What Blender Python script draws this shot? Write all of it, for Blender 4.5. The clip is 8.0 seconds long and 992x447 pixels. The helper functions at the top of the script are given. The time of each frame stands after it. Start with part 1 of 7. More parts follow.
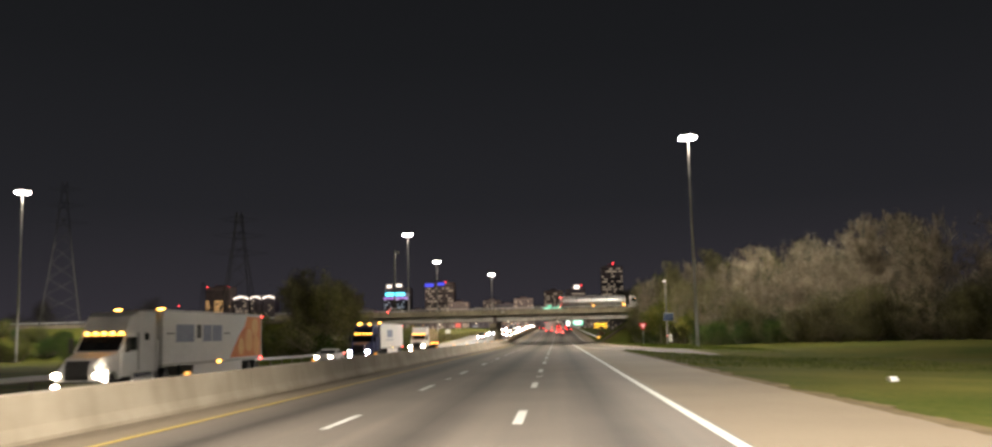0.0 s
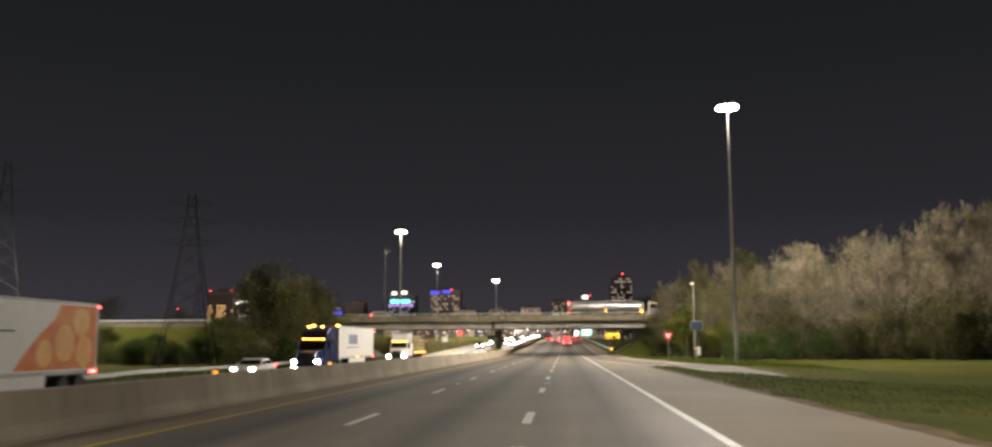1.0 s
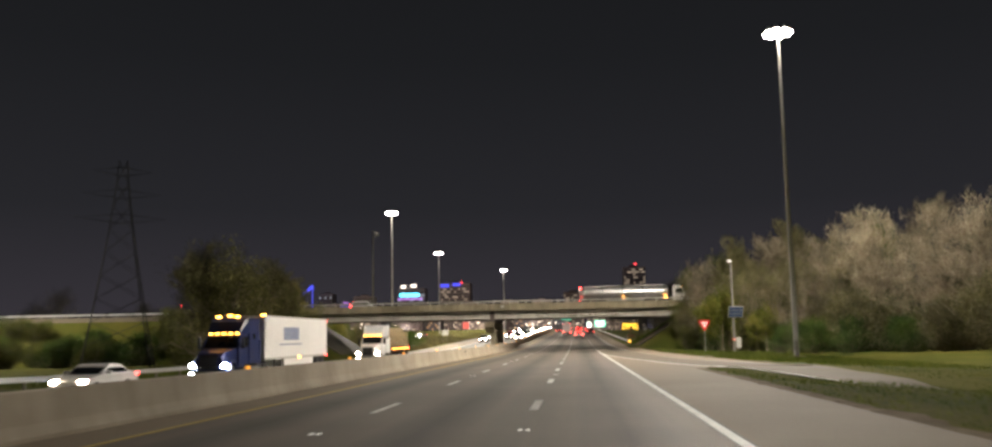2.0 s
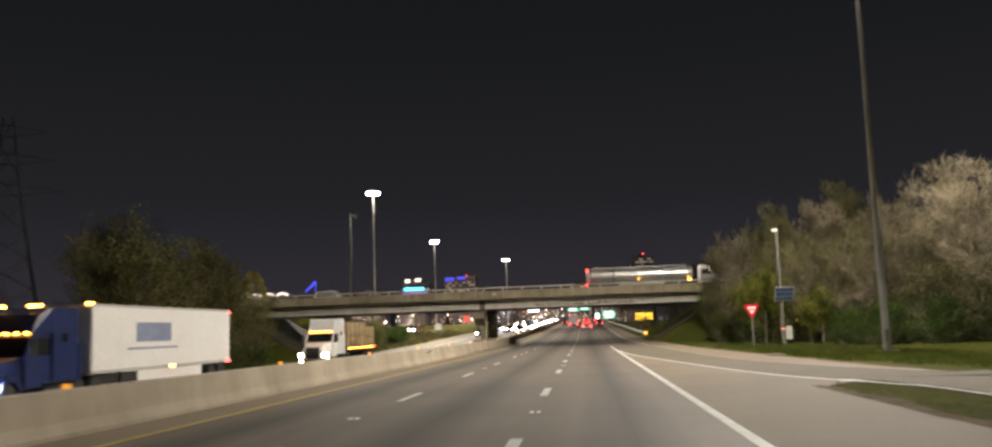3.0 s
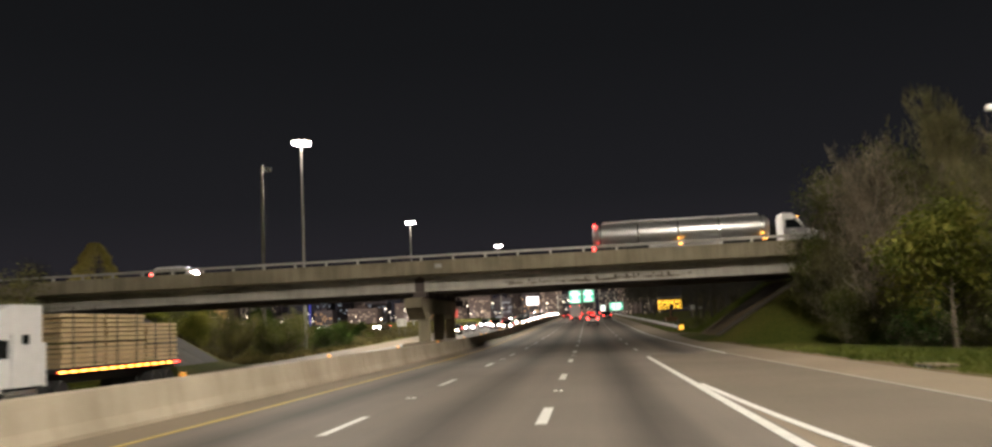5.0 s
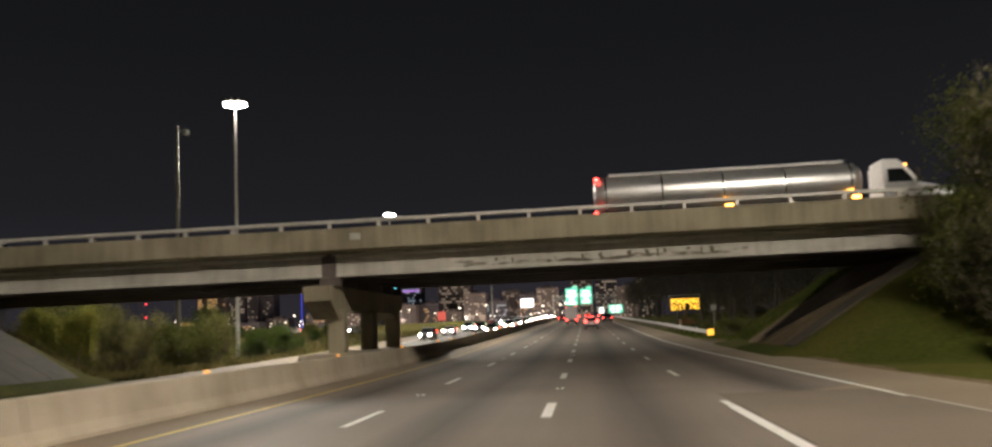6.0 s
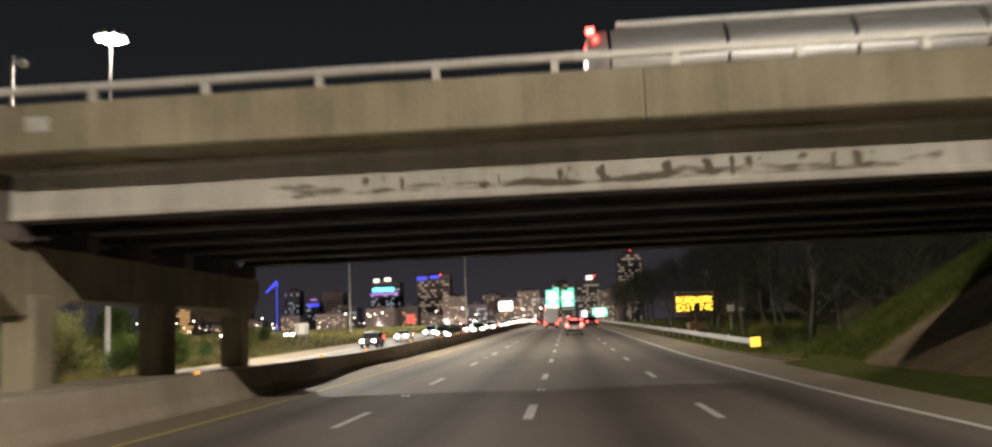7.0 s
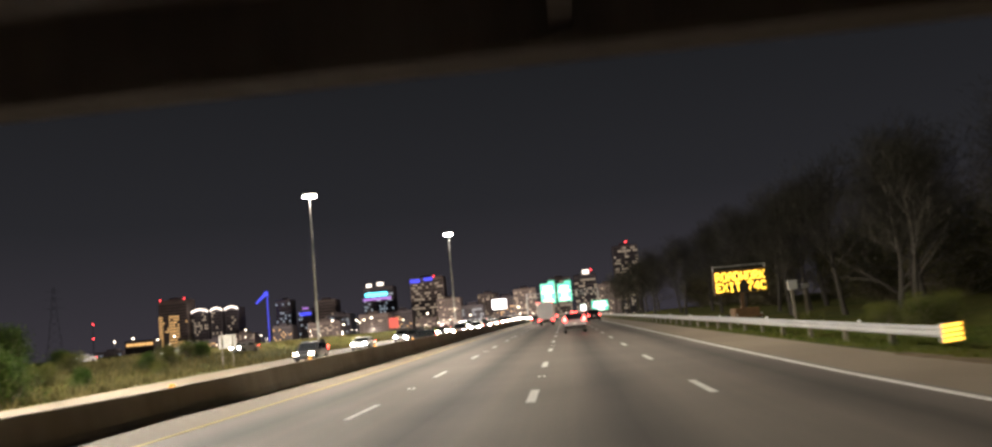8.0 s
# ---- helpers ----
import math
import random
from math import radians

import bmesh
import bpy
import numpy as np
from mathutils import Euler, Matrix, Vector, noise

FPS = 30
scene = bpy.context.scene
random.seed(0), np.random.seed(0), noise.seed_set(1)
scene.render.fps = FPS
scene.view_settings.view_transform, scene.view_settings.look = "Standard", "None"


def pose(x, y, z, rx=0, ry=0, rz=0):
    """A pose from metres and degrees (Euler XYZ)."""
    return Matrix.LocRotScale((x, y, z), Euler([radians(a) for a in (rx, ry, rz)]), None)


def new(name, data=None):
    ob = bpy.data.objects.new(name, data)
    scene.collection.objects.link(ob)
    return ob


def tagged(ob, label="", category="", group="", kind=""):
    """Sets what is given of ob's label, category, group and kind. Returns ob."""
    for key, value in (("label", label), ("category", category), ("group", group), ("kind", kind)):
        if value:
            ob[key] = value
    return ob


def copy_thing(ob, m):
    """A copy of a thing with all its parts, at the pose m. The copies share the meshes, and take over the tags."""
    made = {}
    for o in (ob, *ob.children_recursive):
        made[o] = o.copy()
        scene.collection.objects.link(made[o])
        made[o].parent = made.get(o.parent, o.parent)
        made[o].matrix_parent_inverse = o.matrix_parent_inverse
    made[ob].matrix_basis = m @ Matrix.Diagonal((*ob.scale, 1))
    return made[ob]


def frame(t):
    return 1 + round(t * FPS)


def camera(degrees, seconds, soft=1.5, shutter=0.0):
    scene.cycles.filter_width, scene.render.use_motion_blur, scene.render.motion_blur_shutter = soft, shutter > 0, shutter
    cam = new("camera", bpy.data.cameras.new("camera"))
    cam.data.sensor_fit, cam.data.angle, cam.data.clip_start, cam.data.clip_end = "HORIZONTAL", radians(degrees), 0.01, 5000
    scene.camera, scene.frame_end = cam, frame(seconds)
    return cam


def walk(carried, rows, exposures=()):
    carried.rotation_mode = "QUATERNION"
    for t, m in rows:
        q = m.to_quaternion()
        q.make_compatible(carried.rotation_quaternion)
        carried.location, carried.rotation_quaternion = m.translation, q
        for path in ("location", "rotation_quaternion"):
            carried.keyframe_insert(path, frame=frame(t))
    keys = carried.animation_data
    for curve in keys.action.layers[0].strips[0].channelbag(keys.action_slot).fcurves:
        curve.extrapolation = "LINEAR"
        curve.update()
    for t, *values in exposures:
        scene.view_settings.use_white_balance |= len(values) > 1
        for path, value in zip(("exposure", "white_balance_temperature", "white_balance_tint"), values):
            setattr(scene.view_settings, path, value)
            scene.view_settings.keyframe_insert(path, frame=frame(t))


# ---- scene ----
cam = camera(57.94, 8.0, soft=2.5, shutter=0.4)
# seconds, eye x y z, yaw, pitch, roll
ROWS = [
    (0.0, 0.809, -5.357, 1.693, 3.843, 6.961, 1.296),
    (0.5, 0.789, 6.080, 1.610, 4.055, 7.356, 1.233),
    (1.0, 0.807, 17.626, 1.512, 4.301, 7.577, 0.313),
    (1.5, 0.914, 29.005, 1.476, 4.890, 7.367, 0.678),
    (2.0, 1.029, 40.018, 1.477, 5.108, 7.149, 1.026),
    (3.5, 1.145, 73.311, 1.382, 5.782, 6.615, 2.456),
    (4.0, 1.156, 84.634, 1.346, 5.775, 6.529, 2.681),
    (4.5, 1.025, 95.455, 1.308, 5.861, 6.466, 2.796),
    (6.0, 0.819, 129.563, 1.150, 5.686, 6.688, 2.598),
    (6.5, 0.816, 141.190, 1.164, 4.911, 6.843, 2.440),
    (7.0, 0.842, 153.221, 1.174, 4.530, 6.893, 2.327),
    (7.5, 0.856, 164.976, 1.166, 4.308, 6.968, 2.743),
    (8.0, 0.857, 176.774, 1.156, 4.444, 6.878, 5.130),
]
walk(cam, [(t, pose(x, y, z, 90 + pitch, roll, yaw)) for t, x, y, z, yaw, pitch, roll in ROWS],
     exposures=[(0.0, 0.57), (0.5, 0.82), (1.0, 0.88), (2.0, 0.75), (3.3, 0.35), (3.8, 0.1), (4.7, 0.1), (6.0, 0.2), (6.5, 0.32), (7.0, 0.7), (7.5, 0.62), (8.0, 0.82)])

# ---- world and lights ----
world = bpy.data.worlds.new("night_sky")
scene.world = world
world.use_nodes = True
wn = world.node_tree.nodes
wl = world.node_tree.links
w_tex = wn.new("ShaderNodeTexCoord")
w_sep = wn.new("ShaderNodeSeparateXYZ")
w_ramp = wn.new("ShaderNodeValToRGB")
wl.new(w_tex.outputs["Generated"], w_sep.inputs[0])
wl.new(w_sep.outputs["Z"], w_ramp.inputs[0])
w_ramp.color_ramp.elements[0].position = 0.0
w_ramp.color_ramp.elements[0].color = (0.0240, 0.0212, 0.0262, 1)
w_ramp.color_ramp.elements[1].position = 0.55
w_ramp.color_ramp.elements[1].color = (0.0042, 0.0044, 0.0049, 1)
w_mid = w_ramp.color_ramp.elements.new(0.14)
w_mid.color = (0.0118, 0.0117, 0.0138, 1)
w_high = w_ramp.color_ramp.elements.new(0.30)
w_high.color = (0.0074, 0.0077, 0.0088, 1)
wl.new(w_ramp.outputs[0], wn["Background"].inputs[0])
wn["Background"].inputs[1].default_value = 1.0

MAST_POWER = 11500.0   # each of four sides of a mast's lamp ring
MAST_TINT = (1.0, 0.905, 0.775)

# ---- levels of road and land ----
PROFILE_Y = [-400, -25, 0, 25, 50, 75, 100, 125, 150, 165, 175, 200, 225, 250, 275, 330, 420, 520, 700, 3000]
PROFILE_Z = [0.3, 0.02, 0, -0.12, -0.19, -0.27, -0.36, -0.47, -0.52, -0.53, -0.51, -0.28, 0.09, 0.47, 0.84, 1.6, 2.9, 3.9, 4.6, 6.0]
_fy = np.arange(-400, 3001, 2.0)
_fz = np.interp(_fy, PROFILE_Y, PROFILE_Z)
_k = np.exp(-0.5 * (np.arange(-8, 9) / 3.5) ** 2)
_fz = np.convolve(np.pad(_fz, 8, mode="edge"), _k / _k.sum(), mode="valid")


def road_z(y):
    return float(np.interp(y, _fy, _fz))


def opp_rise(y):
    """The oncoming carriageway lies lower at first and climbs past the overpass."""
    return float(np.interp(y, [-400, 225, 300, 380, 480], [-0.62, -0.62, -0.22, 0.25, 0.5]))


def right_edge(y):
    """Edge of the pavement on the right."""
    return float(np.interp(y, [-400, 0, 40, 70, 87, 90.5, 97, 108, 119, 130, 146, 160, 180, 200, 400], [7.7, 7.65, 7.4, 7.2, 7.1, 12.4, 11.6, 11.0, 10.5, 9.9, 9.6, 9.4, 9.3, 9.0, 9.0]))


def smooth(a, b, v):
    t = min(1.0, max(0.0, (v - a) / (b - a)))
    return t * t * (3 - 2 * t)


def fill_z(x, y):
    """The banks that carry the overpass road."""
    dy = max(0.0, 170.6 - y, y - 187.0)
    left = 4.6 + min(0.25, 0.05 * max(0.0, -42.5 - x)) - math.hypot(max(0.0, x + 42.5), dy) / 1.65
    right = 3.6 + min(1.2, 0.10 * max(0.0, x - 19.6)) - math.hypot(max(0.0, 16.1 - x) / 1.6, dy / 2.25)
    return max(left, right)


# the ramp that joins from a loop, sunk below the verge as it leaves
ramp_line = [(125, 20, 0), (84, 40, 0), (64, 50, 0), (50, 57.5, 0), (38, 63.5, 0), (27, 70, 0), (19.5, 76, 0), (14.2, 82.5, 0), (11.2, 89.5, 0), (9.4, 98, 0), (8.2, 112, 0), (7.0, 128, 0), (6.0, 145, 0), (5.45, 160, 0)]


def ramp_drop(x, y):
    if not (9 < x < 160 and -10 < y < 112):
        return 0.0
    best = (1e9, 0, 0)
    for (ax, ay, _), (bx, by, _) in zip(ramp_line[:10], ramp_line[1:11]):
        dx, dy = bx - ax, by - ay
        t = min(1.0, max(0.0, ((x - ax) * dx + (y - ay) * dy) / (dx * dx + dy * dy)))
        qx, qy = ax + t * dx, ay + t * dy
        d = math.hypot(x - qx, y - qy)
        if d < best[0]:
            best = (d, (x - qx) * -dy + (y - qy) * dx, qx)
    d, side, qx = best
    fade = 1 - smooth(4.2, 9.0, d) if side > 0 else 1 - smooth(6, 26, d)
    return 1.15 * smooth(12.2, 18.5, qx) * fade


def land_z(x, y):
    r = road_z(y)
    if x > -8.9:
        e = right_edge(y)
        z = r - 0.09 + 0.05 * smooth(e - 0.3, e, x) - 0.45 * smooth(e, e + 13, x)
        if x > 24:
            z += 0.02 * (x - 24) * smooth(60, 140, y)
    else:
        z = r + opp_rise(y) - 0.09 - 0.35 * smooth(26, 35, -x)
        if x < -28:
            z += 1.0 * smooth(195, 260, y) * smooth(28, 50, -x)
    if x > 8 or x < -26:
        z += 0.10 * noise.noise((x * 0.13, y * 0.11, 0.3)) + 0.04 * noise.noise((x * 0.5, y * 0.45, 4.0))
    return max(z - ramp_drop(x, y), fill_z(x, y))


# ---- materials ----
def nodes_of(name):
    m = bpy.data.materials.new(name)
    m.use_nodes = True
    return m, m.node_tree.nodes, m.node_tree.links, m.node_tree.nodes["Principled BSDF"]


def surface(name, low, high, rough=0.7, metal=0.0, fine=8.0, coarse=0.6, bump=0.15, depth=0.01, own=False, contrast=0.5, sheen=0.5):
    """A surface whose colour drifts between two tones at two scales, with fine relief. own: the grain follows the object."""
    m, n, l, b = nodes_of(name)
    if own:
        tc = n.new("ShaderNodeTexCoord")
        src = tc.outputs["Object"]
    else:
        tc = n.new("ShaderNodeNewGeometry")
        src = tc.outputs["Position"]
    a = n.new("ShaderNodeTexNoise")
    a.inputs["Scale"].default_value, a.inputs["Detail"].default_value = fine, 5
    c = n.new("ShaderNodeTexNoise")
    c.inputs["Scale"].default_value, c.inputs["Detail"].default_value = coarse, 4
    for t in (a, c):
        l.new(src, t.inputs["Vector"])
    mx = n.new("ShaderNodeMix")
    mx.data_type = "FLOAT"
    mx.inputs[0].default_value = contrast
    l.new(a.outputs[0], mx.inputs[2])
    l.new(c.outputs[0], mx.inputs[3])
    r = n.new("ShaderNodeValToRGB")
    r.color_ramp.elements[0].position, r.color_ramp.elements[0].color = 0.32, (*low, 1)
    r.color_ramp.elements[1].position, r.color_ramp.elements[1].color = 0.68, (*high, 1)
    l.new(mx.outputs[0], r.inputs[0])
    l.new(r.outputs[0], b.inputs["Base Color"])
    b.inputs["Roughness"].default_value, b.inputs["Metallic"].default_value = rough, metal
    b.inputs["Specular IOR Level"].default_value = sheen
    if bump:
        bp = n.new("ShaderNodeBump")
        bp.inputs["Strength"].default_value, bp.inputs["Distance"].default_value = bump, depth
        l.new(a.outputs[0], bp.inputs["Height"])
        l.new(bp.outputs[0], b.inputs["Normal"])
    return m


def glow(name, colour, strength):
    m, _, _, b = nodes_of(name)
    b.inputs["Base Color"].default_value = (*[min(1.0, 0.2 + 0.6 * c) for c in colour], 1)
    b.inputs["Emission Color"].default_value = (*colour, 1)
    b.inputs["Emission Strength"].default_value = strength
    b.inputs["Roughness"].default_value = 0.3
    return m


def reflective(name, base, strength):
    """Retroreflective sheeting: its own colour, plus a glow standing in for returned headlight."""
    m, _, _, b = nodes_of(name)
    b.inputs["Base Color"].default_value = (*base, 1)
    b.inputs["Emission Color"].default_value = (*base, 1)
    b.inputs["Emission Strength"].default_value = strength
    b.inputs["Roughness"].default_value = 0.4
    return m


def lane_asphalt(name, low, high, first, width):
    """Worn asphalt with a darker oil track down the middle of each lane and paler wheel paths."""
    m, n, l, b = nodes_of(name)
    g = n.new("ShaderNodeNewGeometry")
    s = n.new("ShaderNodeSeparateXYZ")
    l.new(g.outputs["Position"], s.inputs[0])
    wob = n.new("ShaderNodeTexNoise")
    wob.inputs["Scale"].default_value, wob.inputs["Detail"].default_value = 0.05, 2
    l.new(g.outputs["Position"], wob.inputs["Vector"])
    def calc(op, p, q=None):
        k = n.new("ShaderNodeMath")
        k.operation = op
        for i, v in enumerate((p, q)):
            if v is None:
                continue
            if isinstance(v, (int, float)):
                k.inputs[i].default_value = v
            else:
                l.new(v, k.inputs[i])
        return k.outputs[0]
    u = calc("DIVIDE", calc("SUBTRACT", s.outputs["X"], first), width)
    u = calc("ADD", u, calc("MULTIPLY", wob.outputs[0], 0.12))
    fr = calc("FRACT", u)
    band = calc("ABSOLUTE", calc("SUBTRACT", fr, 0.56))
    band = calc("SUBTRACT", 1.0, calc("MULTIPLY", band, 4.0))
    band = calc("MAXIMUM", band, 0.0)
    st = n.new("ShaderNodeMapping")
    st.inputs["Scale"].default_value = (2.2, 0.05, 1.0)
    l.new(g.outputs["Position"], st.inputs["Vector"])
    streak = n.new("ShaderNodeTexNoise")
    streak.inputs["Scale"].default_value, streak.inputs["Detail"].default_value = 1.0, 4
    l.new(st.outputs[0], streak.inputs["Vector"])
    grain = n.new("ShaderNodeTexNoise")
    grain.inputs["Scale"].default_value, grain.inputs["Detail"].default_value = 26, 4
    l.new(g.outputs["Position"], grain.inputs["Vector"])
    patch = n.new("ShaderNodeTexNoise")
    patch.inputs["Scale"].default_value, patch.inputs["Detail"].default_value = 0.22, 4
    l.new(g.outputs["Position"], patch.inputs["Vector"])
    tone = calc("ADD", calc("MULTIPLY", streak.outputs[0], 0.55), calc("MULTIPLY", grain.outputs[0], 0.25))
    tone = calc("ADD", tone, calc("MULTIPLY", patch.outputs[0], 0.35))
    tone = calc("SUBTRACT", tone, calc("MULTIPLY", band, 0.42))
    r = n.new("ShaderNodeValToRGB")
    r.color_ramp.elements[0].position, r.color_ramp.elements[0].color = 0.12, (*low, 1)
    r.color_ramp.elements[1].position, r.color_ramp.elements[1].color = 0.72, (*high, 1)
    l.new(tone, r.inputs[0])
    l.new(r.outputs[0], b.inputs["Base Color"])
    rr = n.new("ShaderNodeMapRange")
    rr.inputs[3].default_value, rr.inputs[4].default_value = 0.56, 0.78
    l.new(streak.outputs[0], rr.inputs[0])
    l.new(rr.outputs[0], b.inputs["Roughness"])
    bp = n.new("ShaderNodeBump")
    bp.inputs["Strength"].default_value, bp.inputs["Distance"].default_value = 0.3, 0.006
    l.new(grain.outputs[0], bp.inputs["Height"])
    l.new(bp.outputs[0], b.inputs["Normal"])
    return m


def stained_concrete(name, low, high, streaks=0.5):
    """Weathered concrete: grain, blotches and dark runs down the face."""
    m, n, l, b = nodes_of(name)
    g = n.new("ShaderNodeNewGeometry")
    mp = n.new("ShaderNodeMapping")
    mp.inputs["Scale"].default_value = (2.6, 2.6, 0.22)
    l.new(g.outputs["Position"], mp.inputs["Vector"])
    run = n.new("ShaderNodeTexNoise")
    run.inputs["Scale"].default_value, run.inputs["Detail"].default_value = 1.0, 5
    l.new(mp.outputs[0], run.inputs["Vector"])
    blotch = n.new("ShaderNodeTexNoise")
    blotch.inputs["Scale"].default_value, blotch.inputs["Detail"].default_value = 0.45, 6
    l.new(g.outputs["Position"], blotch.inputs["Vector"])
    grain = n.new("ShaderNodeTexNoise")
    grain.inputs["Scale"].default_value, grain.inputs["Detail"].default_value = 30, 3
    l.new(g.outputs["Position"], grain.inputs["Vector"])
    mx = n.new("ShaderNodeMix")
    mx.data_type = "FLOAT"
    mx.inputs[0].default_value = streaks
    l.new(blotch.outputs[0], mx.inputs[2])
    l.new(run.outputs[0], mx.inputs[3])
    mg = n.new("ShaderNodeMix")
    mg.data_type = "FLOAT"
    mg.inputs[0].default_value = 0.18
    l.new(mx.outputs[0], mg.inputs[2])
    l.new(grain.outputs[0], mg.inputs[3])
    r = n.new("ShaderNodeValToRGB")
    r.color_ramp.elements[0].position, r.color_ramp.elements[0].color = 0.34, (*low, 1)
    r.color_ramp.elements[1].position, r.color_ramp.elements[1].color = 0.60, (*high, 1)
    l.new(mg.outputs[0], r.inputs[0])
    l.new(r.outputs[0], b.inputs["Base Color"])
    b.inputs["Roughness"].default_value = 0.85
    bp = n.new("ShaderNodeBump")
    bp.inputs["Strength"].default_value, bp.inputs["Distance"].default_value = 0.25, 0.008
    l.new(grain.outputs[0], bp.inputs["Height"])
    l.new(bp.outputs[0], b.inputs["Normal"])
    return m


def rusted_paint(name, low, high, rust_low, rust_high):
    """Girder paint, spalled and rust-stained along the lower half of the span over the lanes."""
    m = stained_concrete(name, low, high, 0.35)
    n, l = m.node_tree.nodes, m.node_tree.links
    b = n["Principled BSDF"]
    paint = b.inputs["Base Color"].links[0].from_socket
    g = n.new("ShaderNodeNewGeometry")
    s = n.new("ShaderNodeSeparateXYZ")
    l.new(g.outputs["Position"], s.inputs[0])

    def window(socket, a0, a1, b0, b1):
        up, down, both = n.new("ShaderNodeMapRange"), n.new("ShaderNodeMapRange"), n.new("ShaderNodeMath")
        for k, p, q in ((up, a0, a1), (down, b1, b0)):
            k.interpolation_type = "SMOOTHSTEP"
            k.inputs[1].default_value, k.inputs[2].default_value = p, q
            l.new(socket, k.inputs[0])
        both.operation = "MULTIPLY"
        l.new(up.outputs[0], both.inputs[0])
        l.new(down.outputs[0], both.inputs[1])
        return both.outputs[0]

    def grain(scale, detail, stretch):
        mp = n.new("ShaderNodeMapping")
        mp.inputs["Scale"].default_value = stretch
        l.new(g.outputs["Position"], mp.inputs["Vector"])
        t = n.new("ShaderNodeTexNoise")
        t.inputs["Scale"].default_value, t.inputs["Detail"].default_value = scale, detail
        l.new(mp.outputs[0], t.inputs["Vector"])
        return t.outputs[0]

    def calc(op, p, q):
        k = n.new("ShaderNodeMath")
        k.operation = op
        for i, v in enumerate((p, q)):
            if isinstance(v, (int, float)):
                k.inputs[i].default_value = v
            else:
                l.new(v, k.inputs[i])
        return k.outputs[0]

    span = window(s.outputs["X"], -7.0, -2.0, 6.5, 11.5)
    smear = calc("MULTIPLY", span, window(s.outputs["Z"], 4.02, 4.14, 4.20, 4.44))
    drip = calc("MULTIPLY", span, window(s.outputs["Z"], 4.02, 4.2, 4.42, 4.62))
    run = calc("ADD", calc("MULTIPLY", smear, 0.30), grain(1.0, 6, (0.75, 1.0, 3.2)))
    spot = calc("ADD", calc("MULTIPLY", drip, 0.25), grain(1.0, 4, (3.4, 1.0, 1.3)))
    k1, k2 = n.new("ShaderNodeMapRange"), n.new("ShaderNodeMapRange")
    for k, src, lo, hi in ((k1, run, 0.70, 0.80), (k2, spot, 0.80, 0.86)):
        k.inputs[1].default_value, k.inputs[2].default_value = lo, hi
        l.new(src, k.inputs[0])
    mask = calc("MULTIPLY", calc("MAXIMUM", k1.outputs[0], k2.outputs[0]), 0.92)
    tone = n.new("ShaderNodeValToRGB")
    tone.color_ramp.elements[0].color, tone.color_ramp.elements[1].color = (*rust_low, 1), (*rust_high, 1)
    l.new(grain(5.0, 4, (1.0, 1.0, 1.0)), tone.inputs[0])
    mix = n.new("ShaderNodeMix")
    mix.data_type = "RGBA"
    l.new(mask, mix.inputs[0])
    l.new(paint, mix.inputs[6])
    l.new(tone.outputs[0], mix.inputs[7])
    l.new(mix.outputs[2], b.inputs["Base Color"])
    return m


def leafy(name, low, high, rough=0.7):
    """Leaves or twigs: each small piece takes its own tone."""
    m, n, l, b = nodes_of(name)
    g = n.new("ShaderNodeNewGeometry")
    o = n.new("ShaderNodeObjectInfo")
    ad = n.new("ShaderNodeMath")
    ad.operation = "ADD"
    k = n.new("ShaderNodeMath")
    k.operation = "MULTIPLY"
    k.inputs[1].default_value = 0.35
    l.new(o.outputs["Random"], k.inputs[0])
    l.new(k.outputs[0], ad.inputs[0])
    k2 = n.new("ShaderNodeMath")
    k2.operation = "MULTIPLY"
    k2.inputs[1].default_value = 0.65
    l.new(g.outputs["Random Per Island"], k2.inputs[0])
    l.new(k2.outputs[0], ad.inputs[1])
    clump = n.new("ShaderNodeTexNoise")
    clump.inputs["Scale"].default_value, clump.inputs["Detail"].default_value = 0.55, 3
    l.new(g.outputs["Position"], clump.inputs["Vector"])
    spread = n.new("ShaderNodeMapRange")
    spread.inputs[1].default_value, spread.inputs[2].default_value = 0.36, 0.64
    spread.inputs[3].default_value, spread.inputs[4].default_value = -0.42, 0.42
    l.new(clump.outputs[0], spread.inputs[0])
    tone = n.new("ShaderNodeMath")
    tone.operation = "ADD"
    l.new(ad.outputs[0], tone.inputs[0])
    l.new(spread.outputs[0], tone.inputs[1])
    r = n.new("ShaderNodeValToRGB")
    r.color_ramp.elements[0].color = (*low, 1)
    r.color_ramp.elements[1].color = (*high, 1)
    l.new(tone.outputs[0], r.inputs[0])
    l.new(r.outputs[0], b.inputs["Base Color"])
    b.inputs["Roughness"].default_value = rough
    b.inputs["Specular IOR Level"].default_value = 0.2
    tr = n.new("ShaderNodeBsdfTranslucent")
    l.new(r.outputs[0], tr.inputs["Color"])
    both = n.new("ShaderNodeMixShader")
    both.inputs[0].default_value = 0.42
    l.new(b.outputs[0], both.inputs[1])
    l.new(tr.outputs[0], both.inputs[2])
    l.new(both.outputs[0], n["Material Output"].inputs["Surface"])
    return m


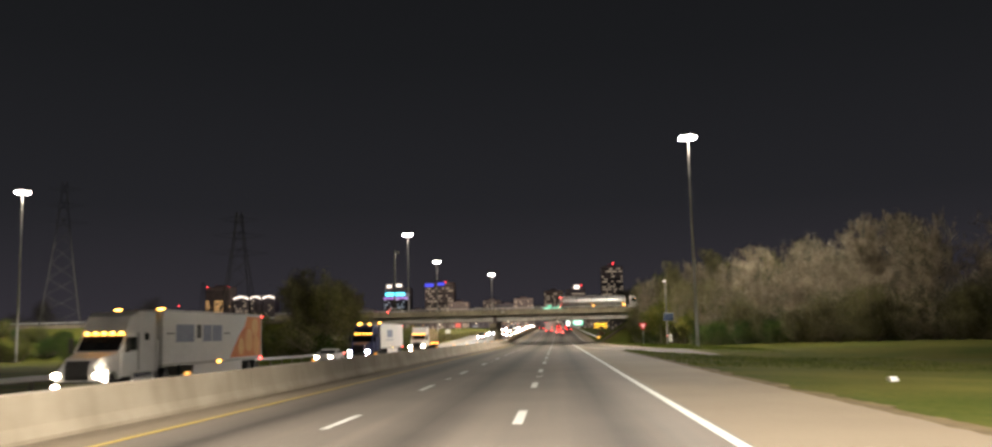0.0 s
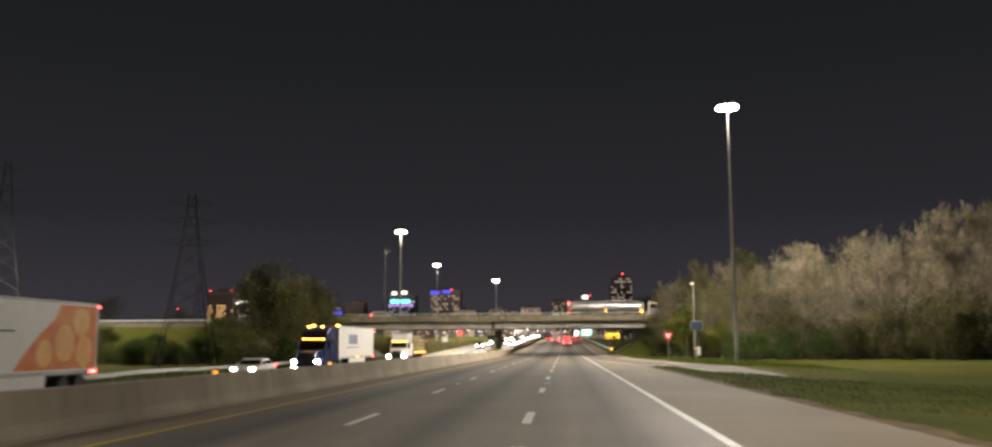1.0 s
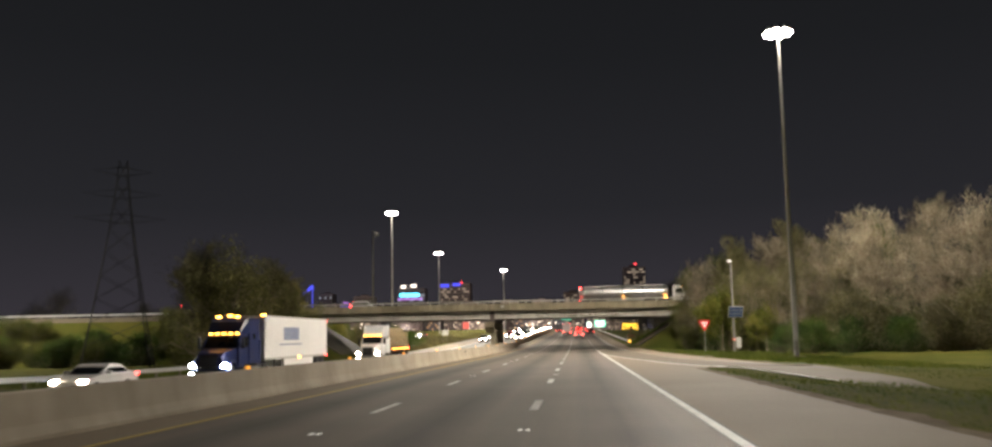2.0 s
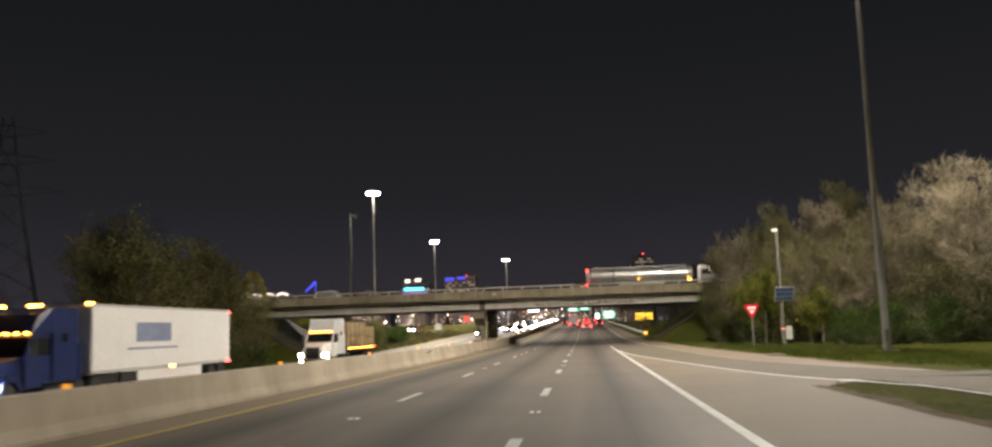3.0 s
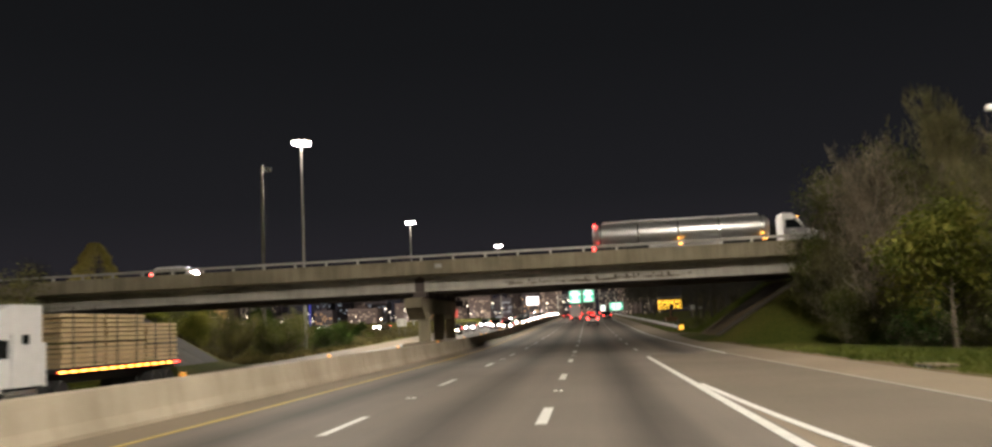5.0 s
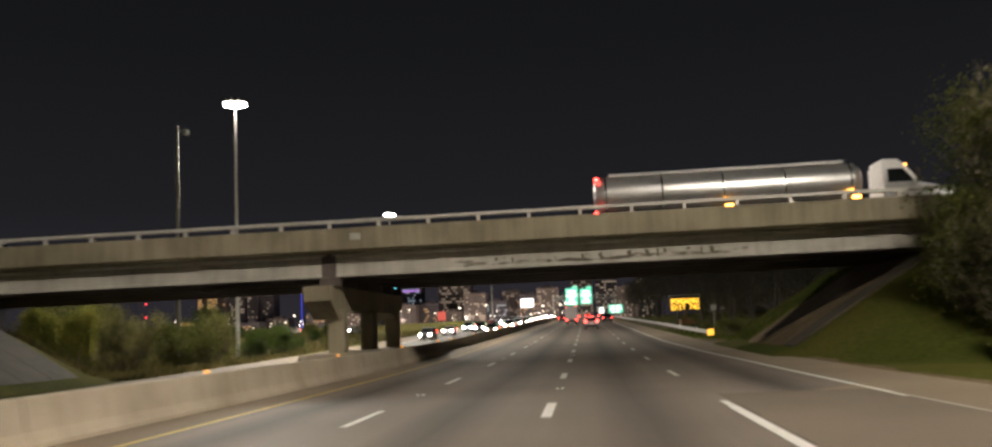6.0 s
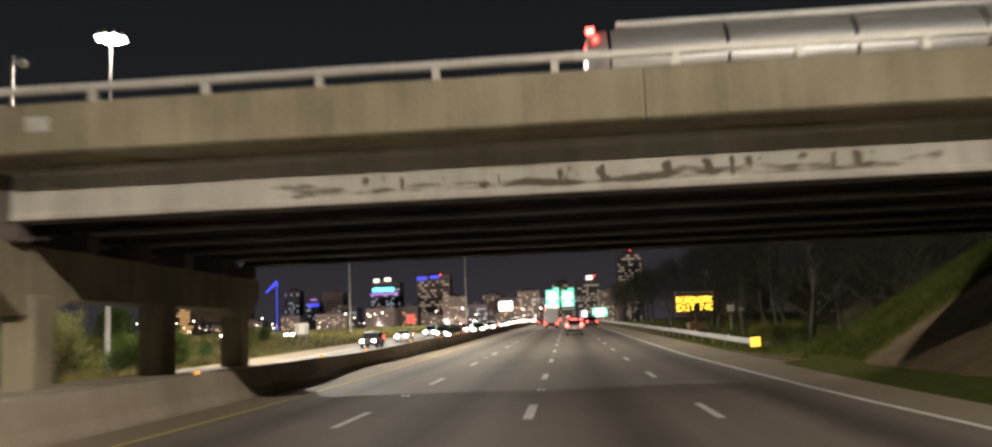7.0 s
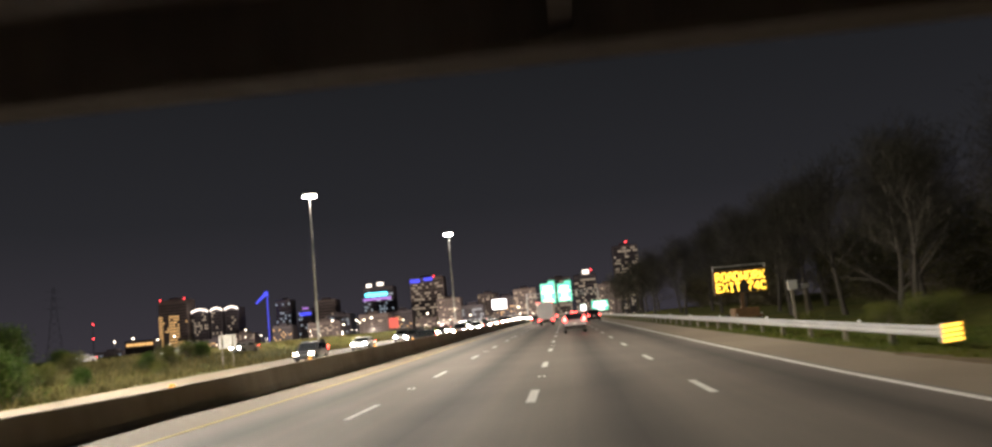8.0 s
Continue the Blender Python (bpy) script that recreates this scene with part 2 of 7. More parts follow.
ASPHALT = lane_asphalt("asphalt_lanes", (0.060, 0.051, 0.042), (0.192, 0.163, 0.134), 0.0, 3.66)
ASPHALT_OPP = lane_asphalt("asphalt_oncoming", (0.10, 0.095, 0.088), (0.22, 0.21, 0.19), -11.7, 3.66)
ASPHALT_RAMP = surface("ramp_asphalt", (0.095, 0.078, 0.057), (0.188, 0.154, 0.112), 0.85, 0, 20, 0.15, 0.3, 0.006)
SHOULDER = surface("shoulder_concrete", (0.165, 0.130, 0.088), (0.275, 0.220, 0.156), 0.8, 0, 18, 0.12, 0.25, 0.006, contrast=0.6)
# Slab colour set below concrete, standing in for dimmer light on the slopes.
SLAB = stained_concrete("darkened_slope_concrete", (0.030, 0.025, 0.014), (0.066, 0.054, 0.032), 0.3)
BARRIER = stained_concrete("barrier_concrete", (0.25, 0.208, 0.150), (0.40, 0.345, 0.262), 0.30)
CONCRETE = stained_concrete("bridge_concrete", (0.150, 0.127, 0.080), (0.315, 0.272, 0.186), 0.42)
GIRDER = rusted_paint("girder_paint", (0.30, 0.28, 0.235), (0.49, 0.465, 0.405), (0.030, 0.024, 0.014), (0.13, 0.10, 0.062))
# Concrete toned dark to paint in the shade under the deck.
SOFFIT_SHADE = stained_concrete("soffit_shade_concrete", (0.058, 0.046, 0.040), (0.125, 0.100, 0.088), 0.3)
SOIL_GRASS = surface("grass_ground", (0.032, 0.052, 0.008), (0.122, 0.108, 0.026), 0.95, 0, 5.0, 0.10, 0.4, 0.04, contrast=0.62, sheen=0.05)
DIRT = surface("dusty_dirt", (0.085, 0.062, 0.036), (0.20, 0.152, 0.092), 0.95, 0, 9.0, 0.8, 0.5, 0.03, sheen=0.1)
WEED = leafy("dry_weeds", (0.070, 0.066, 0.022), (0.25, 0.205, 0.090))
BLADE = leafy("grass_blades", (0.044, 0.078, 0.010), (0.150, 0.165, 0.034))
WHITE_PAINT = surface("road_paint_white", (0.55, 0.54, 0.50), (0.82, 0.81, 0.78), 0.6, 0, 30, 2.0, 0.1)
WORN_PAINT = surface("worn_road_paint", (0.20, 0.18, 0.15), (0.50, 0.48, 0.43), 0.7, 0, 12, 0.8, 0.1)
YELLOW_PAINT = surface("road_paint_yellow", (0.42, 0.29, 0.06), (0.62, 0.45, 0.11), 0.6, 0, 30, 2.0, 0.1)
STEEL = surface("galvanised_steel", (0.36, 0.36, 0.35), (0.52, 0.52, 0.50), 0.5, 0.55, 6, 0.8, 0.05)
POLE = surface("pole_steel", (0.38, 0.37, 0.345), (0.50, 0.49, 0.46), 0.55, 0.3, 5, 0.6, 0.05)
# Darker than the mast steel, to offset strong lamp light on these poles.
DULL_POLE = surface("toned_down_pole", (0.095, 0.088, 0.072), (0.16, 0.15, 0.125), 0.75, 0.0, 5, 0.6, 0.08)
RAIL_METAL = surface("aluminium_rail", (0.42, 0.40, 0.35), (0.56, 0.54, 0.48), 0.5, 0.25, 6, 0.8, 0.05)
WOOD_POST = surface("weathered_timber", (0.14, 0.12, 0.09), (0.25, 0.22, 0.17), 0.9, 0, 12, 2.0, 0.3)
LUMBER = surface("fresh_lumber", (0.46, 0.33, 0.17), (0.66, 0.51, 0.30), 0.75, 0, 8, 1.5, 0.2, own=True)
RUBBER = surface("tyre_rubber", (0.012, 0.012, 0.012), (0.03, 0.03, 0.03), 0.8, 0, 20, 3, 0.2, own=True)
ALLOY = surface("wheel_alloy", (0.45, 0.45, 0.45), (0.62, 0.62, 0.62), 0.35, 0.8, 8, 2, 0.02, own=True)
WHITE_BODY = surface("white_vehicle_paint", (0.72, 0.71, 0.69), (0.84, 0.83, 0.81), 0.32, 0, 3, 0.5, 0.01, own=True)
TRAILER_WHITE = surface("trailer_white_sheet", (0.72, 0.71, 0.68), (0.84, 0.83, 0.80), 0.45, 0, 4, 0.4, 0.02, own=True)
BLUE_BODY = surface("dark_blue_vehicle_paint", (0.010, 0.018, 0.07), (0.018, 0.032, 0.12), 0.3, 0, 3, 0.5, 0.01, own=True)
SILVER_BODY = surface("silver_vehicle_paint", (0.35, 0.34, 0.33), (0.46, 0.45, 0.44), 0.3, 0.3, 3, 0.5, 0.01, own=True)
DARK_BODY = surface("dark_vehicle_paint", (0.02, 0.02, 0.022), (0.05, 0.05, 0.055), 0.3, 0.1, 3, 0.5, 0.01, own=True)
RED_BODY = surface("red_vehicle_paint", (0.16, 0.012, 0.012), (0.26, 0.025, 0.022), 0.3, 0.0, 3, 0.5, 0.01, own=True)
CHASSIS = surface("chassis_black", (0.015, 0.015, 0.015), (0.045, 0.043, 0.04), 0.7, 0, 10, 1.5, 0.1, own=True)
CHROME = surface("polished_steel", (0.62, 0.62, 0.62), (0.78, 0.78, 0.77), 0.12, 1.0, 2, 0.4, 0.01, own=True)
TANK = surface("polished_tank", (0.58, 0.57, 0.55), (0.74, 0.73, 0.71), 0.36, 0.8, 1.5, 0.3, 0.02, own=True)
PEACH = surface("orange_print", (0.62, 0.10, 0.015), (0.82, 0.32, 0.05), 0.5, 0, 1.6, 0.7, 0.0, own=True)
LOGO_BLUE = surface("slate_blue_print", (0.18, 0.21, 0.32), (0.27, 0.31, 0.42), 0.5, 0, 4, 1, 0, own=True)
GLASS_DARK = surface("tinted_glass", (0.012, 0.014, 0.016), (0.02, 0.022, 0.025), 0.06, 0.0, 2, 0.5, 0.0, own=True)
PYLON_STEEL = surface("dull_pylon_steel", (0.025, 0.025, 0.023), (0.05, 0.05, 0.046), 0.85, 0.1, 5, 0.6, 0.05)
SIGN_RED = surface("sign_red_sheet", (0.55, 0.02, 0.02), (0.68, 0.035, 0.03), 0.45, 0, 4, 1, 0, own=True)
SIGN_WHITE = surface("sign_white_sheet", (0.72, 0.71, 0.69), (0.82, 0.81, 0.79), 0.45, 0, 4, 1, 0, own=True)
SIGN_BACK = surface("sign_back_sheet", (0.42, 0.41, 0.38), (0.55, 0.54, 0.50), 0.55, 0.2, 5, 1, 0.02, own=True)
BOX_GREY = surface("cabinet_grey", (0.34, 0.33, 0.30), (0.46, 0.45, 0.41), 0.6, 0.1, 6, 1, 0.05, own=True)
SOLAR = surface("solar_cells", (0.035, 0.05, 0.10), (0.09, 0.12, 0.20), 0.25, 0.0, 3, 1, 0.0, own=True)
VMS_CASE = surface("board_case", (0.10, 0.055, 0.02), (0.17, 0.09, 0.035), 0.7, 0, 6, 1, 0.05, own=True)
VMS_FACE = surface("board_face", (0.012, 0.011, 0.01), (0.03, 0.028, 0.025), 0.6, 0, 6, 1, 0.05, own=True)
BARK = surface("bark", (0.16, 0.13, 0.095), (0.34, 0.29, 0.22), 0.95, 0, 14, 1.5, 0.5, 0.02, own=True)
# Bark colour darkened to paint weak light onto the bare woodland trees.
BARK_SHADE = surface("shade_dark_bark", (0.035, 0.030, 0.023), (0.095, 0.083, 0.066), 0.95, 0, 14, 1.5, 0.5, 0.02, own=True)
TWIG_PALE = leafy("pale_twigs_and_buds", (0.080, 0.066, 0.042), (0.41, 0.352, 0.250))
# Twig colour darkened for the same weak light.
TWIG_SHADE = leafy("shade_grey_twigs", (0.020, 0.019, 0.014), (0.062, 0.057, 0.041))
LEAF_OLIVE = leafy("olive_leaves", (0.040, 0.056, 0.010), (0.150, 0.158, 0.036))
# Leaf colour raised in place of light missing on the left-hand trees.
LEAF_LIT = leafy("lit_olive_leaves", (0.085, 0.088, 0.028), (0.30, 0.285, 0.105))
LEAF_DULL = leafy("dull_thicket_leaves", (0.052, 0.053, 0.022), (0.175, 0.160, 0.070))
LEAF_BRIGHT = leafy("yellow_green_leaves", (0.095, 0.115, 0.018), (0.275, 0.265, 0.055))
TWIG_OLIVE = leafy("olive_buds", (0.072, 0.070, 0.028), (0.255, 0.236, 0.112))
LEAF_GREEN = leafy("green_leaves", (0.022, 0.055, 0.009), (0.090, 0.135, 0.026))
NEEDLE = leafy("yellow_green_needles", (0.22, 0.20, 0.05), (0.52, 0.45, 0.16))
LAMP_WHITE = glow("mast_lamp", (1.0, 0.93, 0.80), 180.0)
HEADLIGHT = glow("headlight_lens", (1.0, 0.95, 0.88), 170.0)
HEADLIGHT_WARM = glow("headlight_lens_warm", (1.0, 0.82, 0.60), 160.0)
HEADLIGHT_COOL = glow("headlight_lens_cool", (0.80, 0.90, 1.0), 160.0)
TAIL = glow("tail_lens", (1.0, 0.05, 0.04), 14.0)
AMBER = glow("amber_lens", (1.0, 0.42, 0.06), 12.0)
AMBER_BOARD = glow("amber_diodes", (1.0, 0.55, 0.04), 3.2)
# Reflectors and studs emit, in place of headlight thrown back.
REFLECT_AMBER = glow("amber_reflector_glow", (1.0, 0.40, 0.03), 0.9)
REFLECT_WHITE = glow("white_reflector_glow", (1.0, 0.95, 0.85), 0.5)
SIGN_GREEN = glow("lit_green_sign", (0.03, 0.62, 0.38), 0.75)
SIGN_GLOW = glow("lit_sign_white", (0.85, 1.0, 0.92), 1.6)
BILLBOARD = glow("lit_billboard", (1.0, 0.93, 0.92), 3.0)
BANNER_RED = glow("lit_red_sign", (0.85, 0.06, 0.05), 0.5)
WIN_WARM = glow("window_warm", (1.0, 0.56, 0.20), 0.75)
WIN_PALE = glow("window_pale", (1.0, 0.80, 0.58), 0.26)
WIN_COOL = glow("window_cool", (0.72, 0.86, 1.0), 0.35)
EDGE_BLUE = glow("blue_light_strip", (0.05, 0.07, 1.0), 0.7)
EDGE_CYAN = glow("cyan_light_strip", (0.10, 0.75, 1.0), 2.4)
EDGE_VIOLET = glow("violet_light_strip", (0.60, 0.25, 1.0), 0.4)
EDGE_WHITE = glow("roof_flood_strip", (1.0, 0.86, 0.74), 1.6)
BEACON = glow("red_beacon", (1.0, 0.05, 0.06), 4.0)
TOWN_LAMP = glow("town_lamp", (1.0, 0.86, 0.66), 7.0)
FACADE = surface("facade_dark", (0.13, 0.12, 0.14), (0.20, 0.185, 0.21), 0.8, 0, 0.2, 0.02, 0)
FACADE_TAN = surface("facade_tan", (0.20, 0.165, 0.16), (0.29, 0.245, 0.235), 0.8, 0, 0.2, 0.02, 0)
WINDOW_DARK = surface("window_unlit", (0.040, 0.036, 0.042), (0.075, 0.068, 0.076), 0.15, 0, 0.3, 0.05, 0)


# ---- mesh building ----
class Geo:
    """A mesh under construction."""

    def __init__(self):
        self.v, self.f, self.soft = [], [], False

    def add(self, verts, faces):
        k = len(self.v)
        self.v.extend(tuple(p) for p in verts)
        self.f.extend(tuple(i + k for i in f) for f in faces)
        return self

    def box(self, x0, x1, y0, y1, z0, z1, c=0.0):
        """A box; c chamfers its edges."""
        x0, x1, y0, y1, z0, z1 = min(x0, x1), max(x0, x1), min(y0, y1), max(y0, y1), min(z0, z1), max(z0, z1)
        c = min(c, (x1 - x0) * 0.45, (y1 - y0) * 0.45, (z1 - z0) * 0.45)
        if c <= 0:
            return self.add([(x, y, z) for z in (z0, z1) for y in (y0, y1) for x in (x0, x1)],
                            [(0, 2, 3, 1), (4, 5, 7, 6), (0, 1, 5, 4), (1, 3, 7, 5), (3, 2, 6, 7), (2, 0, 4, 6)])
        v, idx = [], {}
        ctr = ((x0 + x1) / 2, (y0 + y1) / 2, (z0 + z1) / 2)
        half = ((x1 - x0) / 2, (y1 - y0) / 2, (z1 - z0) / 2)
        for sx in (-1, 1):
            for sy in (-1, 1):
                for sz in (-1, 1):
                    s = (sx, sy, sz)
                    for a in range(3):
                        idx[s, a] = len(v)
                        v.append(tuple(ctr[i] + s[i] * (half[i] if i == a else half[i] - c) for i in range(3)))
        f = []
        for a in range(3):
            b, d = (a + 1) % 3, (a + 2) % 3
            for sg in (-1, 1):
                q = []
                for sb, sd in ((-1, -1), (1, -1), (1, 1), (-1, 1)):
                    s = [0, 0, 0]
                    s[a], s[b], s[d] = sg, sb, sd
                    q.append(idx[tuple(s), a])
                f.append(tuple(q if sg > 0 else q[::-1]))
            for sb in (-1, 1):
                for sd in (-1, 1):
                    s0, s1 = [0, 0, 0], [0, 0, 0]
                    s0[a], s0[b], s0[d] = -1, sb, sd
                    s1[a], s1[b], s1[d] = 1, sb, sd
                    q = (idx[tuple(s0), b], idx[tuple(s1), b], idx[tuple(s1), d], idx[tuple(s0), d])
                    f.append(q if sb * sd < 0 else q[::-1])
        for s in [(sx, sy, sz) for sx in (-1, 1) for sy in (-1, 1) for sz in (-1, 1)]:
            q = (idx[s, 0], idx[s, 1], idx[s, 2])
            f.append(q if s[0] * s[1] * s[2] > 0 else q[::-1])
        return self.add(v, f)

    def tube(self, p, q, r0, r1=None, n=10, caps=True):
        r1 = r0 if r1 is None else r1
        p, q = Vector(p), Vector(q)
        d = (q - p)
        if d.length < 1e-6:
            return self
        d.normalize()
        a = d.orthogonal().normalized()
        b = d.cross(a)
        v = []
        for c, r in ((p, r0), (q, r1)):
            for i in range(n):
                t = 2 * math.pi * i / n
                v.append(c + r * (math.cos(t) * a + math.sin(t) * b))
        f = [(i, (i + 1) % n, n + (i + 1) % n, n + i) for i in range(n)]
        if caps:
            f += [tuple(range(n))[::-1], tuple(range(n, 2 * n))]
        return self.add(v, f)

    def pipe(self, points, radii, n=6):
        """One bent tube through several points."""
        v, f = [], []
        for k, p in enumerate(points):
            d = Vector(points[min(len(points) - 1, k + 1)]) - Vector(points[max(0, k - 1)])
            d.normalize()
            a = Vector((1, 0, 0)) if abs(d.x) < 0.9 else Vector((0, 1, 0))
            a = (a - d * a.dot(d)).normalized()
            b = d.cross(a)
            for i in range(n):
                t = 2 * math.pi * i / n
                v.append(Vector(p) + radii[k] * (math.cos(t) * a + math.sin(t) * b))
        for k in range(len(points) - 1):
            for i in range(n):
                j = (i + 1) % n
                f.append((k * n + i, k * n + j, (k + 1) * n + j, (k + 1) * n + i))
        f += [tuple(range(n))[::-1], tuple(range((len(points) - 1) * n, len(points) * n))]
        return self.add(v, f)

    def lathe(self, rings, n=20, axis="z", at=(0, 0, 0)):
        """Turned form: rings of (place along the axis, radius)."""
        v = []
        for h, r in rings:
            for i in range(n):
                t = 2 * math.pi * i / n
                c, s = r * math.cos(t), r * math.sin(t)
                p = {"z": (c, s, h), "x": (h, c, s), "y": (s, h, c)}[axis]
                v.append((p[0] + at[0], p[1] + at[1], p[2] + at[2]))
        f = []
        for k in range(len(rings) - 1):
            for i in range(n):
                j = (i + 1) % n
                f.append((k * n + i, k * n + j, (k + 1) * n + j, (k + 1) * n + i))
        f += [tuple(range(n))[::-1], tuple(range((len(rings) - 1) * n, len(rings) * n))]
        return self.add(v, f)

    def prism(self, outline, a0, a1, axis="x"):
        """A flat outline drawn out along an axis. x: outline is (y, z); y: (x, z); z: (x, y)."""
        n = len(outline)
        v = []
        for a in (a0, a1):
            for p, q in outline:
                v.append({"x": (a, p, q), "y": (p, a, q), "z": (p, q, a)}[axis])
        f = [(i, (i + 1) % n, n + (i + 1) % n, n + i) for i in range(n)]
        f += [tuple(range(n))[::-1], tuple(range(n, 2 * n))]
        return self.add(v, f)

    def tapered(self, outline, half_of, axis="x"):
        """A side outline of (y, z) drawn to a half width that depends on the point: half_of(y, z)."""
        n = len(outline)
        v = [(-half_of(p, q), p, q) for p, q in outline] + [(half_of(p, q), p, q) for p, q in outline]
        f = [(i, (i + 1) % n, n + (i + 1) % n, n + i) for i in range(n)]
        f += [tuple(range(n))[::-1], tuple(range(n, 2 * n))]
        return self.add(v, f)

    def sweep(self, outline, path):
        """An open or closed cross outline of (side, up) drawn along path points (x, y, z), kept upright."""
        n, v, f = len(outline), [], []
        for i, p in enumerate(path):
            a, b = Vector(path[max(0, i - 1)]), Vector(path[min(len(path) - 1, i + 1)])
            d = b - a
            s = Vector((d.y, -d.x, 0)).normalized()
            for u, w in outline:
                v.append((p[0] + s.x * u, p[1] + s.y * u, p[2] + w))
        for k in range(len(path) - 1):
            for i in range(n):
                j = (i + 1) % n
                f.append((k * n + i, k * n + j, (k + 1) * n + j, (k + 1) * n + i))
        f += [tuple(range(n))[::-1], tuple(range((len(path) - 1) * n, len(path) * n))]
        return self.add(v, f)

    def mesh(self, name, material):
        me = bpy.data.meshes.new(name)
        me.from_pydata(self.v, [], self.f)
        b = bmesh.new()
        b.from_mesh(me)
        if len(self.f) < 60000 and not self.soft == "open":
            bmesh.ops.recalc_face_normals(b, faces=b.faces)
        b.to_mesh(me)
        b.free()
        me.materials.append(material)
        if self.soft is True:
            me.polygons.foreach_set("use_smooth", [True] * len(me.polygons))
        return me


def part(name, geo, material, parent=None, label=""):
    ob = new(name, geo.mesh(name, material) if isinstance(geo, Geo) else geo)
    if parent is not None:
        ob.parent = parent
    if label:
        ob["label"] = label
    return ob


def thing(name, label, category, at=None, group="", kind=""):
    ob = new(name)
    ob.empty_display_size = 0.5
    if at is not None:
        ob.matrix_basis = at
    return tagged(ob, label, category, group, kind)


def whole(name, geo, material, label, category, kind="", group=""):
    return tagged(part(name, geo, material), label, category, group, kind)


# ---- ground, roads, markings ----
def steps(a, b, d):
    n = max(1, int(math.ceil((b - a) / d)))
    return [a + (b - a) * i / n for i in range(n + 1)]


def build_ground():
    xs = [-2500, -1500, -900, -500, -300, -200, -150, -120] + steps(-100, 70, 2.0) + [80, 95, 120, 160, 220, 320, 500, 900, 1500, 2500]
    ys = [-400, -250, -150, -100] + steps(-70, 330, 2.5) + [345, 360, 380, 400, 430, 470, 520, 600, 700, 850, 1000, 1300, 1800, 2400, 3000]
    g = Geo()
    g.soft = "open"
    v = [(x, y, land_z(x, y)) for y in ys for x in xs]
    n = len(xs)
    f = [(j * n + i, j * n + i + 1, (j + 1) * n + i + 1, (j + 1) * n + i) for j in range(len(ys) - 1) for i in range(n - 1)]
    g.add(v, f)
    ob = whole("ground", g, SOIL_GRASS, "rough mown grass verge falling away from the motorway", "ground", "structure")
    ob.data.polygons.foreach_set("use_smooth", [True] * len(ob.data.polygons))
    return ob


def strip(left, right, y0, y1, lift, d=4.0, drop=0.12, base=road_z):
    """A slab of pavement between two edges given as numbers or functions of y."""
    g = Geo()
    fl = left if callable(left) else (lambda y: left)
    fr = right if callable(right) else (lambda y: right)
    v, f = [], []
    for y in steps(y0, y1, d):
        z = base(y) + lift
        v += [(fl(y), y, z - drop), (fl(y), y, z), (fr(y), y, z), (fr(y), y, z - drop)]
    n = len(v) // 4
    for k in range(n - 1):
        for i in range(3):
            f.append((4 * k + i, 4 * k + i + 1, 4 * k + 5 + i, 4 * k + 4 + i))
    f += [(0, 3, 2, 1), (4 * n - 4, 4 * n - 3, 4 * n - 2, 4 * n - 1)]
    return g.add(v, f)


def opp_z(y):
    return road_z(y) + opp_rise(y)


def lane_right(y):
    return float(np.interp(y, [-400, 149.4, 151, 160, 195], [3.66, 3.66, 7.25, 7.25, 6.7]))


def white_x(y):
    """The right edge line past the merge."""
    return float(np.interp(y, [150, 167, 174, 187, 195, 640], [6.98, 6.93, 6.74, 6.6, 6.46, 6.42]))


def yellow_x(y):
    return float(np.interp(y, [180, 200], [-6.98, -7.22]))


def median_x(y):
    """Line of the median barrier, which draws aside past the pier."""
    return float(np.interp(y, [187.6, 196, 205, 213, 225], [-8.78, -9.95, -9.67, -9.53, -9.45]))


def median_z(y):
    return road_z(y) - float(np.interp(y, [187.6, 196, 205, 213, 225], [0, 0.2, 0.12, 0.05, 0]))


def outer_x(y):
    return float(np.interp(y, [150, 200], [-26.6, -27.8]))


build_ground()
road = whole("road", strip(lambda y: yellow_x(y) - 0.07, lane_right, -120, 640, 0.0), ASPHALT, "worn grey asphalt motorway lanes with dark oil tracks", "road", "structure")
whole("shoulder_left", strip(lambda y: median_x(y) + 0.3, lambda y: yellow_x(y) - 0.072, -120, 640, -0.004), SHOULDER, "pale concrete shoulder beside the median barrier", "road shoulder", "structure")
whole("shoulder_right", strip(lambda y: lane_right(y) + 0.002, right_edge, -120, 640, -0.004, d=2.0), SHOULDER, "pale dusty concrete shoulder and gore", "road shoulder", "structure")
opp_road = whole("oncoming_road", strip(-22.8, -11.6, -120, 640, 0.0, base=opp_z), ASPHALT_OPP, "pale worn lanes of the oncoming carriageway", "road", "structure")
whole("oncoming_shoulder_inner", strip(-11.598, lambda y: median_x(y) - 0.17, -120, 640, -0.004, base=opp_z), SHOULDER, "pale concrete inner shoulder", "road shoulder", "structure")
whole("oncoming_shoulder_outer", strip(outer_x, -22.802, -120, 640, -0.004, base=opp_z), SHOULDER, "pale concrete outer shoulder", "road shoulder", "structure")


def dirt_out(y):
    return right_edge(y) + 0.30 + 0.8 * smooth(164, 171, y) * (1 - smooth(188, 199, y)) + 0.45 * noise.noise((0.0, y * 0.35, 7.0)) + 0.25 * noise.noise((0.0, y * 1.3, 2.0))


for ya, yb in ((-100, 86.5), (91.5, 200)):
    whole("dirt_edge", strip(lambda y: right_edge(y) - 0.12 - 0.2 * abs(noise.noise((3.0, y * 0.8, 1.0))), dirt_out, ya, yb, -0.001, d=0.5, drop=0.07), DIRT, "strip of dusty brown dirt along the pavement edge", "dirt", "structure")


